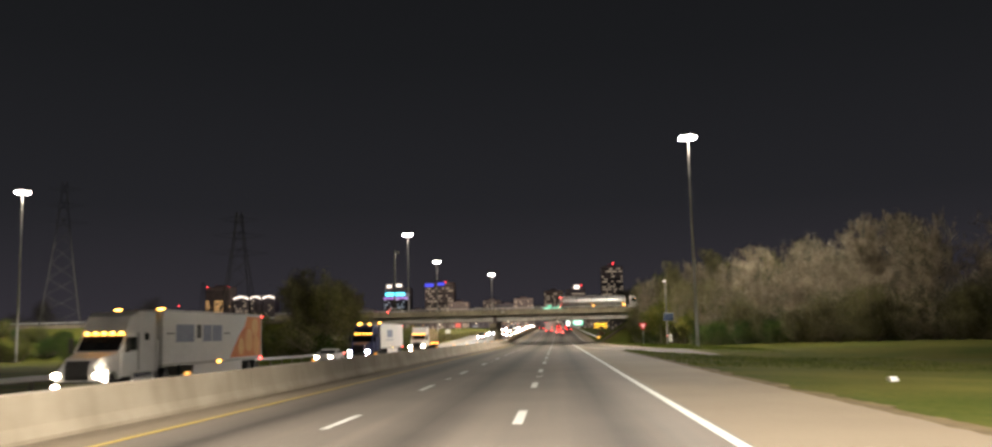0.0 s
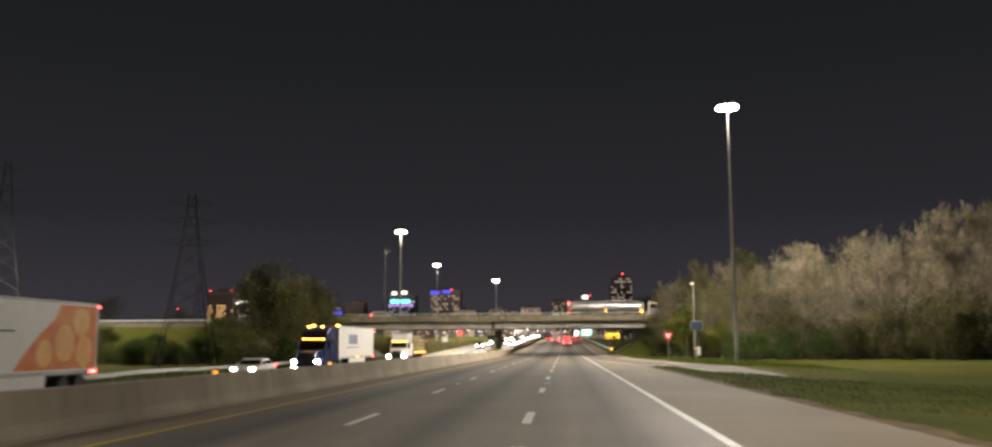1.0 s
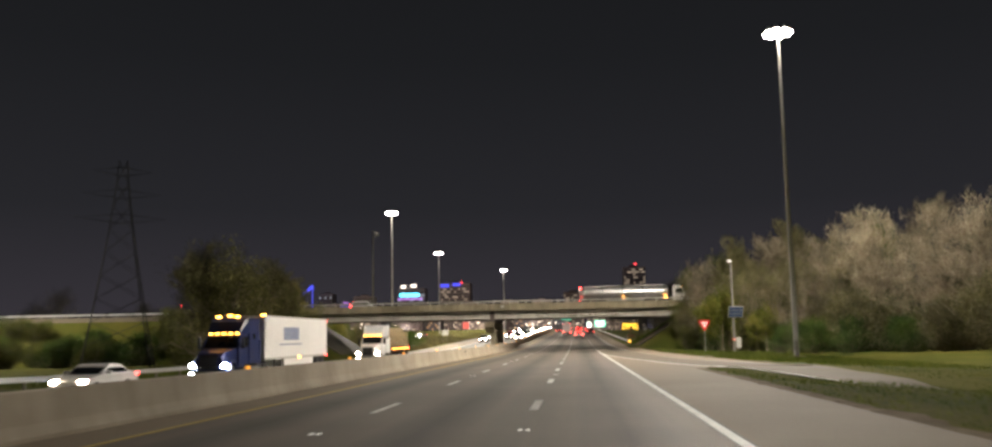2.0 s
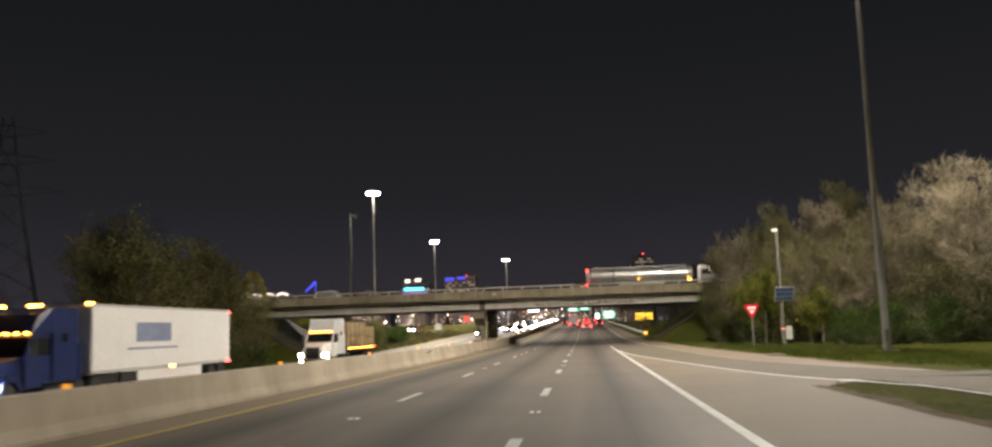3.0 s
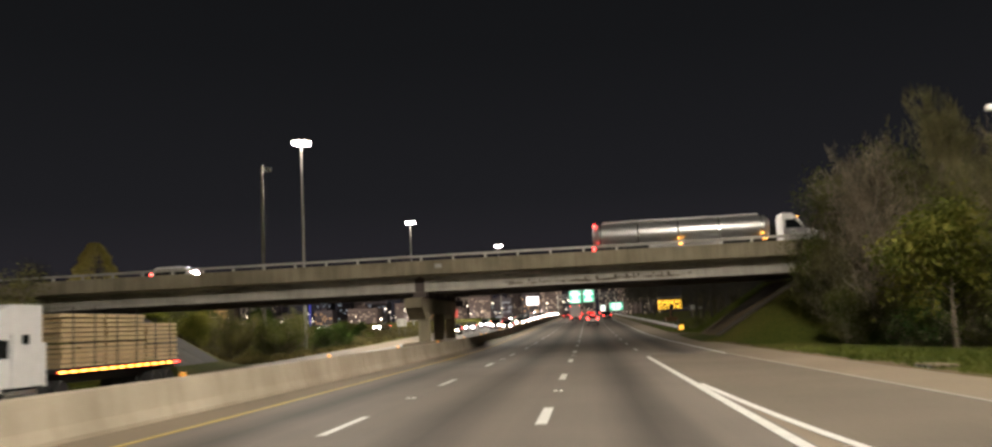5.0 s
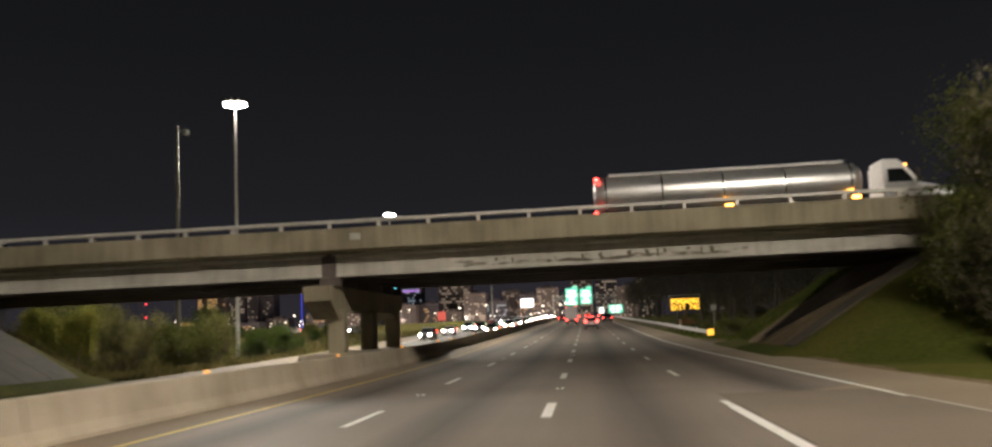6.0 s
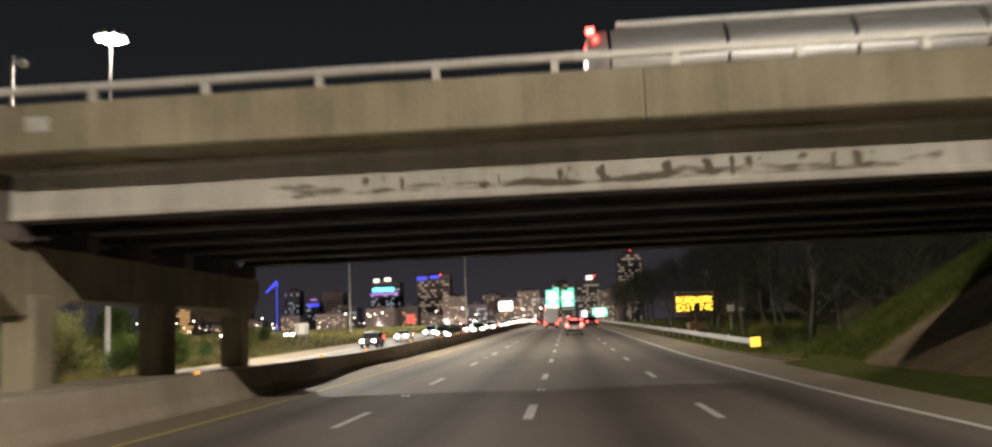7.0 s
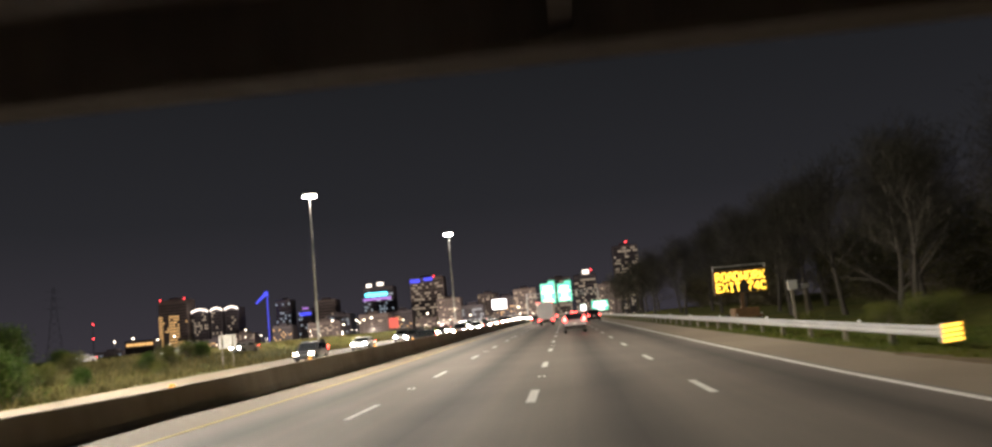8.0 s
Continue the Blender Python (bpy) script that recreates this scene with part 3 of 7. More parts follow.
def curve_points(points, per=6):
    out = []
    n = len(points)
    for i in range(n - 1):
        p0, p1, p2, p3 = (Vector(points[max(0, min(n - 1, k))]) for k in (i - 1, i, i + 1, i + 2))
        for s in range(per):
            t = s / per
            out.append(0.5 * ((2 * p1) + (p2 - p0) * t + (2 * p0 - 5 * p1 + 4 * p2 - p3) * t * t + (3 * p1 - p0 - 3 * p2 + p3) * t ** 3))
    out.append(Vector(points[-1]))
    return out


def ribbon(points, half, lift, drop=0.1, side=0.0):
    g = Geo()
    v, f = [], []
    for i, p in enumerate(points):
        d = points[min(len(points) - 1, i + 1)] - points[max(0, i - 1)]
        s = Vector((d.y, -d.x, 0)).normalized()
        for u in (-half, half):
            q = p + s * (u + side)
            z = land_z(q.x, q.y) + 0.06 if q.x > right_edge(q.y) else road_z(q.y)
            v.append((q.x, q.y, z + lift))
    for i in range(len(points) - 1):
        f.append((2 * i, 2 * i + 1, 2 * i + 3, 2 * i + 2))
    k = len(v)
    v += [(x, y, z - drop) for x, y, z in v]
    for i in range(len(points) - 1):
        f += [(2 * i, 2 * i + 2, k + 2 * i + 2, k + 2 * i), (2 * i + 1, k + 2 * i + 1, k + 2 * i + 3, 2 * i + 3)]
    return g.add(v, f)


rc = curve_points(ramp_line)
rc_far = [p for p in rc if p.y < 91.5]
whole("ramp", ribbon(rc_far, 2.75, 0.008), ASPHALT_RAMP, "asphalt entry ramp curving in from a loop", "road", "structure")


# long painted lines
def line_geo(x, y0, y1, w, base=road_z):
    at = x if callable(x) else (lambda y: x)
    return strip(lambda y: at(y) - w / 2, lambda y: at(y) + w / 2, y0, y1, 0.010, drop=0.008, base=base)


part("edge_line", line_geo(yellow_x, -120, 640, 0.13), YELLOW_PAINT, road, "yellow left edge line")
part("edge_line", line_geo(3.49, -120, 147, 0.19), WHITE_PAINT, road, "white right edge line")
part("edge_line", line_geo(white_x, 148, 640, 0.14), WHITE_PAINT, road, "white right edge line past the merge")
gore_pts = [Vector(p) for p in ((17.0, 75.5, 0), (12.2, 80.5, 0), (9.3, 85.5, 0), (7.6, 90.0, 0), (6.8, 93.8, 0), (6.3, 97.1, 0), (5.63, 102.9, 0), (4.88, 110, 0), (4.0, 119.6, 0), (3.62, 130, 0))]
part("edge_line", ribbon(curve_points(gore_pts), 0.08, 0.012, 0.008), WHITE_PAINT, road, "white gore line of the ramp")


def gore_x(y):
    return float(np.interp(y, [p.y for p in gore_pts], [p.x for p in gore_pts]))


def ramp_right(y):
    return float(np.interp(y, [88, 91, 94, 98, 103, 107, 112.5, 118, 132, 150], [13.9, 12.2, 11.0, 9.8, 8.85, 8.35, 8.0, 7.75, 7.5, 6.98]))


whole("ramp_merge", strip(lambda y: min(gore_x(y) + 0.05, ramp_right(y) - 0.1), ramp_right, 89.0, 150.2, 0.003, d=2.0, drop=0.05), ASPHALT_RAMP, "asphalt of the ramp where it joins the motorway", "road", "structure")
part("edge_line", line_geo(ramp_right, 92, 150, 0.10), WORN_PAINT, road, "worn white outer line of the ramp")
part("edge_line", line_geo(-11.7, -120, 640, 0.12, opp_z), YELLOW_PAINT, opp_road, "yellow inner edge line")
part("edge_line", line_geo(-22.7, -120, 640, 0.13, opp_z), WHITE_PAINT, opp_road, "white outer edge line")

# lane dashes and the studs between them
dash_me = Geo().box(-0.075, 0.075, 0, 3.05, 0.0, 0.007).mesh("lane_dash", WHITE_PAINT)
wide_me = Geo().box(-0.10, 0.10, 0, 3.05, 0.0, 0.007).mesh("lane_dash", WHITE_PAINT)
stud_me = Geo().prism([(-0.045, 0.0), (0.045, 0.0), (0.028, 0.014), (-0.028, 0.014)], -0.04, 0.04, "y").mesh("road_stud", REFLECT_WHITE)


def put_flat(me, name, x, y, parent, base=road_z, dy=3.05):
    ob = part(name, me, None, parent)
    z0, z1 = base(y), base(y + dy)
    ob.matrix_basis = pose(x, y, z0 + 0.004, math.degrees(math.atan2(z1 - z0, dy)))
    return ob


for k in range(-3, 42):
    y = 12.19 * k
    put_flat(wide_me if k < 30 else dash_me, "lane_dash", 0.0, y, road)
    put_flat(dash_me, "lane_dash", -3.66, y - 0.45, road)
    if y > 146:
        put_flat(dash_me, "lane_dash", 3.5, y - 0.95, road)
    if k % 2 == 0:
        for dx in (-0.07, 0.07):
            put_flat(stud_me, "road_stud", 0.04 + dx, y + 7.6, road)
            put_flat(stud_me, "road_stud", -3.66 + dx, y + 7.2, road)
    put_flat(dash_me, "lane_dash", -15.36, y + 3, opp_road, opp_z)
    put_flat(dash_me, "lane_dash", -19.02, y + 3, opp_road, opp_z)

# ---- median barrier with reflectors ----
barrier = thing("median_barrier", "long weathered concrete median barrier with amber reflectors", "barrier", kind="structure")
section = [(-0.31, -0.9), (0.31, -0.05), (0.31, 0.07), (0.20, 0.28), (0.10, 0.84), (0.07, 0.87), (-0.07, 0.87), (-0.10, 0.84), (-0.20, 0.0), (-0.31, -0.6)]
seg_cut = [-100.0 + 24.4 * i for i in range(29)]
for y0, y1 in zip(seg_cut[:-1], seg_cut[1:]):
    pts = [(median_x(y), y, median_z(y)) for y in steps(y0 + 0.012, y1 - 0.012, 8)]
    part("barrier_length", Geo().sweep(section, pts), BARRIER, barrier)
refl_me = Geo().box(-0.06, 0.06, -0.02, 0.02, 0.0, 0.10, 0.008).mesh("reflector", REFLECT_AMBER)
for k in range(-2, 30):
    y = 12.19 * k + 5.4
    ob = part("reflector", refl_me, None, barrier)
    ob.matrix_basis = pose(median_x(y), y, median_z(y) + 0.865)

scuff = Geo()
face = [(117.0, 0.56, 0.59), (117.6, 0.55, 0.62), (118.3, 0.60, 0.68), (119.0, 0.67, 0.72), (119.6, 0.71, 0.73)]
for (ya, za, zb), (yb, zc, zd) in zip(face[:-1], face[1:]):
    v = []
    for lift in (-0.01, 0.006):
        for y, z in ((ya, za), (yb, zc), (yb, zd), (ya, zb)):
            v.append((median_x(y) + 0.25 - 0.1786 * z + lift, y, median_z(y) + z))
    scuff.add(v, [(3, 2, 1, 0), (4, 5, 6, 7), (0, 1, 5, 4), (1, 2, 6, 5), (2, 3, 7, 6), (3, 0, 4, 7)])
part("tyre_scuff", scuff, RUBBER, barrier, "dark rubber scuff on the barrier face")


# ---- guard rails ----
def w_beam():
    return [(0.0, 0.46), (0.05, 0.50), (0.05, 0.55), (0.0, 0.59), (0.0, 0.63), (0.05, 0.67), (0.05, 0.72), (0.0, 0.76), (-0.012, 0.76), (0.035, 0.715), (0.035, 0.675), (-0.015, 0.635), (-0.015, 0.585), (0.035, 0.545), (0.035, 0.505), (-0.012, 0.46)]


def guard_rail(label, path, flip, post_step):
    rail = thing("guard_rail", label, "guard rail", kind="structure")
    outline = [(-u if flip else u, w) for u, w in w_beam()]
    for i in range(0, len(path) - 1, 6):
        seg = path[i:i + 7]
        part("beam", Geo().sweep(outline, seg), STEEL, rail, "galvanised corrugated beam")
    post = Geo().box(-0.07, 0.07, -0.09, 0.09, -0.5, 0.74, 0.01).mesh("post", WOOD_POST)
    gap = 0.0
    for a, b in zip(path[:-1], path[1:]):
        gap += math.dist(a, b)
        if gap >= post_step:
            gap = 0.0
            ob = part("post", post, None, rail)
            back = Vector((a[1] - b[1], b[0] - a[0], 0)).normalized() * (-0.12 if flip else 0.12)
            ob.matrix_basis = pose(b[0] + back.x, b[1] + back.y, b[2])
    return rail


left_path = [(-28.2 - 0.012 * max(0, y - 40), y, land_z(-28.5, y) + 0.03) for y in steps(-40, 122.5, 2.0)]
guard_rail("galvanised guard rail along the far side of the oncoming lanes", left_path, False, 2.0)


def right_rail_x(y):
    return float(np.interp(y, [199, 206, 216, 240, 300, 420], [10.35, 10.05, 9.85, 9.75, 9.7, 9.7]))


def right_rail_z(y):
    return road_z(y) - float(np.interp(y, [199, 208, 225], [0.22, 0.14, 0.08]))


right_path = [(right_rail_x(y), y, right_rail_z(y)) for y in steps(199.9, 420, 2.0)]
rr = guard_rail("galvanised guard rail with a striped yellow end terminal", right_path, True, 2.0)
head = Geo().box(-0.26, 0.26, -0.10, 0.10, 0.36, 0.86, 0.03)
ep = right_path[0]
term = part("end_terminal", head, SIGN_BACK, rr, "square impact head of the rail")
term.matrix_basis = pose(ep[0] - 0.05, ep[1] - 0.1, ep[2])
for i in range(4):
    st = Geo().prism([(-0.24, 0.38 + 0.12 * i), (0.24, 0.42 + 0.12 * i), (0.24, 0.50 + 0.12 * i if i < 3 else 0.86), (-0.24, 0.46 + 0.12 * i)], -0.108, -0.102, "y")
    # stripes emit amber to imitate headlight coming back
    ob = part("stripe", st, glow("terminal_glow", (1.0, 0.50, 0.05), 2.2) if i == 0 else bpy.data.materials["terminal_glow"], term, "amber reflective stripe made to glow")
dot = Geo().box(-0.03, 0.03, -0.015, 0.015, 0.77, 0.84, 0.008).mesh("rail_reflector", REFLECT_WHITE)
for y in range(206, 420, 12):
    ob = part("rail_reflector", dot, None, rr)
    ob.matrix_basis = pose(right_rail_x(y), y, right_rail_z(y))

bank_path = [(x, 171.9, land_z(x, 171.95) + 0.25) for x in steps(-135, -55, 2.0)]
guard_rail("galvanised guard rail along the top of the grassy bank", bank_path, False, 2.0)

# ---- the overpass ----
bridge = thing("overpass", "two-span concrete overpass with pale girders and aluminium rail", "bridge", kind="structure")
BX0, BX1, BY0, BY1 = -43.0, 20.5, 170.15, 187.2
part("deck", Geo().box(BX0, BX1, BY0 + 1.36, BY1 - 1.36, 5.035, 5.28), SOFFIT_SHADE, bridge, "concrete deck slab toned dark for its shaded underside")
for y_in, y_out, sg in ((BY0 + 0.40, BY0, 1), (BY1 - 0.40, BY1, -1)):
    cut = steps(BX0 - 12, BX1 + 30, 9.75)
    for a, b in zip(cut[:-1], cut[1:]):
        o = [(y_out, 5.14), (y_out, 6.10), (y_out + sg * 0.03, 6.13), (y_in - sg * 0.02, 6.13), (y_in, 6.10), (y_in, 5.29), (y_in + sg * 0.95, 5.29), (y_in + sg * 0.95, 5.045), (y_out + sg * 0.22, 5.07), (y_out + sg * 0.16, 5.09), (y_out + sg * 0.06, 5.09)]
        part("parapet", Geo().prism(o, a + 0.008, b - 0.008, "x"), CONCRETE, bridge, "weathered tan concrete parapet")
    ym = (y_in + y_out) / 2 - sg * 0.05
    part("top_rail", Geo().box(BX0 - 12, BX1 + 30, ym - 0.075, ym + 0.075, 6.36, 6.53, 0.03), RAIL_METAL, bridge, "aluminium top rail")
    post = Geo().prism([(ym - 0.10, 6.125), (ym + 0.10, 6.125), (ym + 0.06, 6.38), (ym - 0.06, 6.38)], -0.075, 0.075, "x").mesh("rail_post", RAIL_METAL)
    x = 0.85 - 2.34 * 23
    while x < BX1 + 30:
        ob = part("rail_post", post, None, bridge)
        ob.matrix_basis = pose(x, 0, 0)
        x += 2.34
for a, b in ((-160.0, BX0 - 0.01), (BX1 + 0.01, 110.0)):
    whole("approach_road", Geo().box(a, b, BY0 + 0.5, BY1 - 0.5, 4.4, 5.28, 0.02), ASPHALT_RAMP, "asphalt approach road on the bank", "road", "structure")
# girders with flanges, cut over the pier
for i in range(6):
    yc = BY0 + 1.40 + i * (BY1 - BY0 - 2.8) / 5
    for a, b in ((BX0 + 0.5, -11.35), (-11.05, BX1 - 1.2)):
        o = [(yc - 0.30, 3.93), (yc + 0.30, 3.93), (yc + 0.30, 4.02), (yc + 0.10, 4.08), (yc + 0.10, 4.86), (yc + 0.34, 4.93), (yc + 0.34, 5.03), (yc - 0.34, 5.03), (yc - 0.34, 4.93), (yc - 0.10 if i else yc - 0.24, 4.86), (yc - 0.10 if i else yc - 0.24, 4.08), (yc - 0.30, 4.02)]
        # only the front girder is pale; the others take the shade tone
        part("girder", Geo().prism(o, a, b, "x"), GIRDER if i == 0 else SOFFIT_SHADE, bridge, "pale painted girder with rust stains" if i == 0 else "")
    # thin dark plates added over the pale girder's back and underside as shade
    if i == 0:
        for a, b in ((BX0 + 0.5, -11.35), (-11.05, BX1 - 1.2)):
            part("lower_flange", Geo().box(a, b, yc - 0.28, yc + 0.33, 3.90, 3.928, 0.004), SOFFIT_SHADE, bridge, "dark plate painting shade on the flange underside")
            part("inner_web", Geo().box(a, b, yc + 0.102, yc + 0.13, 4.03, 4.90), SOFFIT_SHADE, bridge, "dark plate painting shade on the inner web")
    part("bearing", Geo().box(-11.7, -10.7, yc - 0.25, yc + 0.25, 3.50, 3.93, 0.02), SOFFIT_SHADE, bridge)
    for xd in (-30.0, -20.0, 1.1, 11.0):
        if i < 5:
            part("diaphragm", Geo().box(xd - 0.12, xd + 0.12, yc + 0.12, yc + 2.75, 4.2, 4.95), SOFFIT_SHADE, bridge)
part("girder_joint", Geo().box(-11.55, -10.85, BY0 + 1.07, BY0 + 1.17, 3.94, 5.0, 0.02), SOFFIT_SHADE, bridge, "dark girder joint over the pier")
plate = part("sign_plate", Geo().box(-9.85, -9.35, BY0 - 0.03, BY0 + 0.0, 5.55, 5.85, 0.004), BOX_GREY, bridge, "small grey plate on the parapet")

# the pier: cap with sloping ends on three square columns
cap = [(BY0 + 0.25, 3.50), (BY0 + 0.25, 2.80), (BY0 + 1.7, 1.95), (BY0 + 2.7, 1.95), (BY0 + 3.6, 2.35), (BY1 - 3.4, 2.35), (BY1 - 2.2, 1.95), (BY1 - 1.4, 1.95), (BY1 - 0.25, 2.80), (BY1 - 0.25, 3.50)]
part("pier_cap", Geo().prism(cap, -12.2, -10.92, "x"), CONCRETE, bridge, "concrete pier cap with tapered ends")
for yc in (172.5, 178.9, 185.1):
    part("column", Geo().box(-11.58, -10.78, yc - 0.4, yc + 0.4, -1.5, 2.4, 0.06), CONCRETE, bridge, "square concrete column")
part("pier_wall", Geo().box(-12.3, -9.05, 169.6, 187.6, -1.4, 0.32, 0.10), BARRIER, bridge, "low concrete plinth round the columns")
# abutments and paved slopes
part("abutment", Geo().box(BX0 - 1.5, BX0 + 0.6, BY0 + 0.3, BY1 - 0.3, 2.6, 5.0, 0.03), CONCRETE, bridge, "concrete abutment seat")
part("abutment", Geo().box(BX1 - 1.3, BX1 + 1.5, BY0 + 0.3, BY1 - 0.3, 2.4, 5.0, 0.03), CONCRETE, bridge, "concrete abutment seat")
for xe, sg in ((BX0 + 0.4, -1), (BX1 - 1.2, 1)):
    for yy in (BY0 - 0.2, BY1 + 0.2):
        o = [(xe - 0.3 * sg, 3.2), (xe + 3.0 * sg, 3.2), (xe + 3.0 * sg, 5.2), (xe - 0.3 * sg, 4.2)]
        part("wing_wall", Geo().prism(o, yy - 0.15, yy + 0.15, "y"), CONCRETE, bridge, "concrete wing wall")


def slope_paving(x_top, z_top, x_bot, z_bot, near, far, cols, label):
    ob = thing("slope_paving", label, "slope paving", kind="structure")
    d = Vector((x_bot - x_top, 0, z_bot - z_top))
    n = Vector((-d.z, 0, d.x)).normalized()
    if n.z < 0:
        n = -n
    rows = 4
    for r in range(rows):
        a, b = (Vector((x_top, 0, z_top)) + d * ((r + e) / rows) for e in (0.004, 0.996))
        for c in range(cols):
            y0 = near + c * (far - near) / cols + 0.02
            y1 = near + (c + 1) * (far - near) / cols - 0.02
            v = []
            for lift in (-0.12, 0.10):
                for p in (a, b):
                    q = p + n * lift
                    v += [(q.x, y0, q.z), (q.x, y1, q.z)]
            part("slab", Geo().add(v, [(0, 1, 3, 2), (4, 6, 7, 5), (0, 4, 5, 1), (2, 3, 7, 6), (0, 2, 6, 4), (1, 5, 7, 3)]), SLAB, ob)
    return ob


slope_paving(-42.2, 4.47, -33.3, -0.93, BY0 - 0.3, BY1 + 0.3, 6, "darkened concrete slope paving under the overpass end")
slope_paving(16.0, 3.54, 9.9, -0.27, BY0 + 0.4, BY0 + 2.4, 1, "darkened concrete slope paving beneath the overpass")


def earth_slope():
    """Bare earth that covers the slope under the deck, with clods and a ragged edge against the grass."""
    g = Geo()
    g.soft = "open"
    nx, ny = 52, 66
    v, f = [], []
    for j in range(ny + 1):
        for i in range(nx + 1):
            x, t = 9.0 + 7.6 * i / nx, j / ny
            far = 182.8 + 0.8 * noise.noise((x * 0.6, 0.0, 3.0)) + 0.4 * noise.noise((x * 2.1, 0.0, 8.0))
            y = BY0 + 2.3 + t * (far - BY0 - 2.3)
            clod = 0.05 * noise.noise((x * 1.1, y * 0.9, 2.0)) + 0.035 * noise.noise((x * 3.3, y * 3.0, 5.0))
            edge = min(1.0, 6 * t, 6 * (1 - t))
            v.append((x, y, max(land_z(x, y), road_z(y) - 0.05) + 0.07 * edge - 0.03 * (1 - edge) + clod * edge))
    for j in range(ny):
        for i in range(nx):
            a = j * (nx + 1) + i
            f.append((a, a + 1, a + nx + 2, a + nx + 1))
    whole("earth_slope", g.add(v, f), DIRT, "bare brown earth slope with clods under the overpass", "earth", "structure")


earth_slope()


# ---- high-mast lights and roadside poles ----
def high_mast(x, y, top, lit=True, turn=0.0, power=1.0, tilt=47, spread=108, aim=0.0):
    zb = land_z(x, y)
    h = top - zb
    ob = thing("high_mast_light", "tall tapered steel high-mast light with a ring of white lamps", "street light", pose(x, y, zb, 0, 0, turn), group="high masts beside the motorway")
    part("footing", Geo().lathe([(-0.4, 0.75), (0.12, 0.75), (0.16, 0.70)], 16), BARRIER, ob, "round concrete footing")
    pole = Geo()
    pole.soft = True
    pole.lathe([(0.12, 0.34), (0.16, 0.24), (h * 0.33, 0.20), (h * 0.66, 0.15), (h - 0.2, 0.10), (h, 0.09)], 14)
    part("pole", pole, POLE, ob, "tapered galvanised pole")
    part("hatch", Geo().box(-0.14, 0.14, -0.27, -0.22, 0.7, 1.5, 0.02), BOX_GREY, ob)
    ring = Geo()
    for i in range(20):
        a, b = 2 * math.pi * i / 20, 2 * math.pi * (i + 1) / 20
        ring.tube((0.75 * math.cos(a), 0.75 * math.sin(a), h), (0.75 * math.cos(b), 0.75 * math.sin(b), h), 0.05, n=6)
    for i in range(4):
        a = math.pi * i / 2
        ring.tube((0, 0, h + 0.05), (0.75 * math.cos(a), 0.75 * math.sin(a), h), 0.04, n=6)
    ring.lathe([(h + 0.0, 0.2), (h + 0.35, 0.2), (h + 0.5, 0.05)], 12)
    part("lamp_ring", ring, STEEL, ob, "steel carrier ring")
    for i in range(8):
        a = 2 * math.pi * (i + 0.5) / 8
        cx, cy = 1.0 * math.cos(a), 1.0 * math.sin(a)
        house = Geo()
        house.soft = True
        house.lathe([(h - 0.02, 0.30), (h + 0.18, 0.26), (h + 0.42, 0.14), (h + 0.5, 0.05)], 12, at=(cx, cy, 0))
        lum = part("luminaire", house, BOX_GREY, ob, "bell-shaped lamp housing")
        lens = Geo()
        lens.soft = True
        lens.lathe([(h - 0.22, 0.10), (h - 0.17, 0.24), (h - 0.05, 0.31), (h - 0.025, 0.30)], 12, at=(cx, cy, 0))
        part("lens", lens, LAMP_WHITE if lit else GLASS_DARK, lum, "glowing white lens")
    if lit:
        for i in range(4):
            d = bpy.data.lights.new("mast_lamp", "AREA")
            d.energy, d.color, d.shape, d.size = MAST_POWER * power, MAST_TINT, "DISK", 0.9
            d.spread = radians(spread)
            lo = new("lamp", d)
            lo.parent = ob
            a = 90.0 * i + 45.0
            # lamps that face the road are the stronger (aim above 0: those facing east)
            d.energy *= 1.0 - aim * math.sin(radians(a + turn))
            lo.matrix_basis = pose(-1.55 * math.sin(radians(a)), 1.55 * math.cos(radians(a)), h - 0.45, tilt, 0, a)
    return ob


high_mast(20.4, 122.3, 28.9, power=0.57, tilt=52, spread=112, aim=-0.28)
high_mast(-37.2, 225.4, 27.7, turn=20, power=0.58, aim=0.7)
high_mast(-45.1, 342.0, 29.8, turn=9)
high_mast(-29.9, 429.0, 29.8, turn=33)
high_mast(-93.0, 146.0, 28.4, turn=14, power=0.45)
# two unseen masts, added behind the start to brighten the near road
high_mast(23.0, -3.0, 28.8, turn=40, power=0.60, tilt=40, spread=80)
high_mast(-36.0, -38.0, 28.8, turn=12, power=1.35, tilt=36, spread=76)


def camera_pole(x, y, top):
    zb = land_z(x, y)
    ob = thing("traffic_camera_pole", "dull steel pole carrying a traffic camera", "pole", pose(x, y, zb))
    h = top - zb
    g = Geo()
    g.soft = True
    g.lathe([(0, 0.36), (0.1, 0.26), (h * 0.5, 0.20), (h, 0.15)], 12)
    part("pole", g, DULL_POLE, ob)
    part("arm", Geo().tube((0, 0, h - 0.5), (0.9, -0.2, h - 0.35), 0.06, 0.05), STEEL, ob)
    part("camera_housing", Geo().box(0.75, 1.25, -0.55, 0.15, h - 0.9, h - 0.4, 0.08), BOX_GREY, ob, "pale camera housing")
    part("cabinet", Geo().box(-0.3, 0.3, -0.62, -0.26, 0.8, 2.1, 0.03), BOX_GREY, ob)
    return ob


camera_pole(-38.7, 214.0, 22.6)


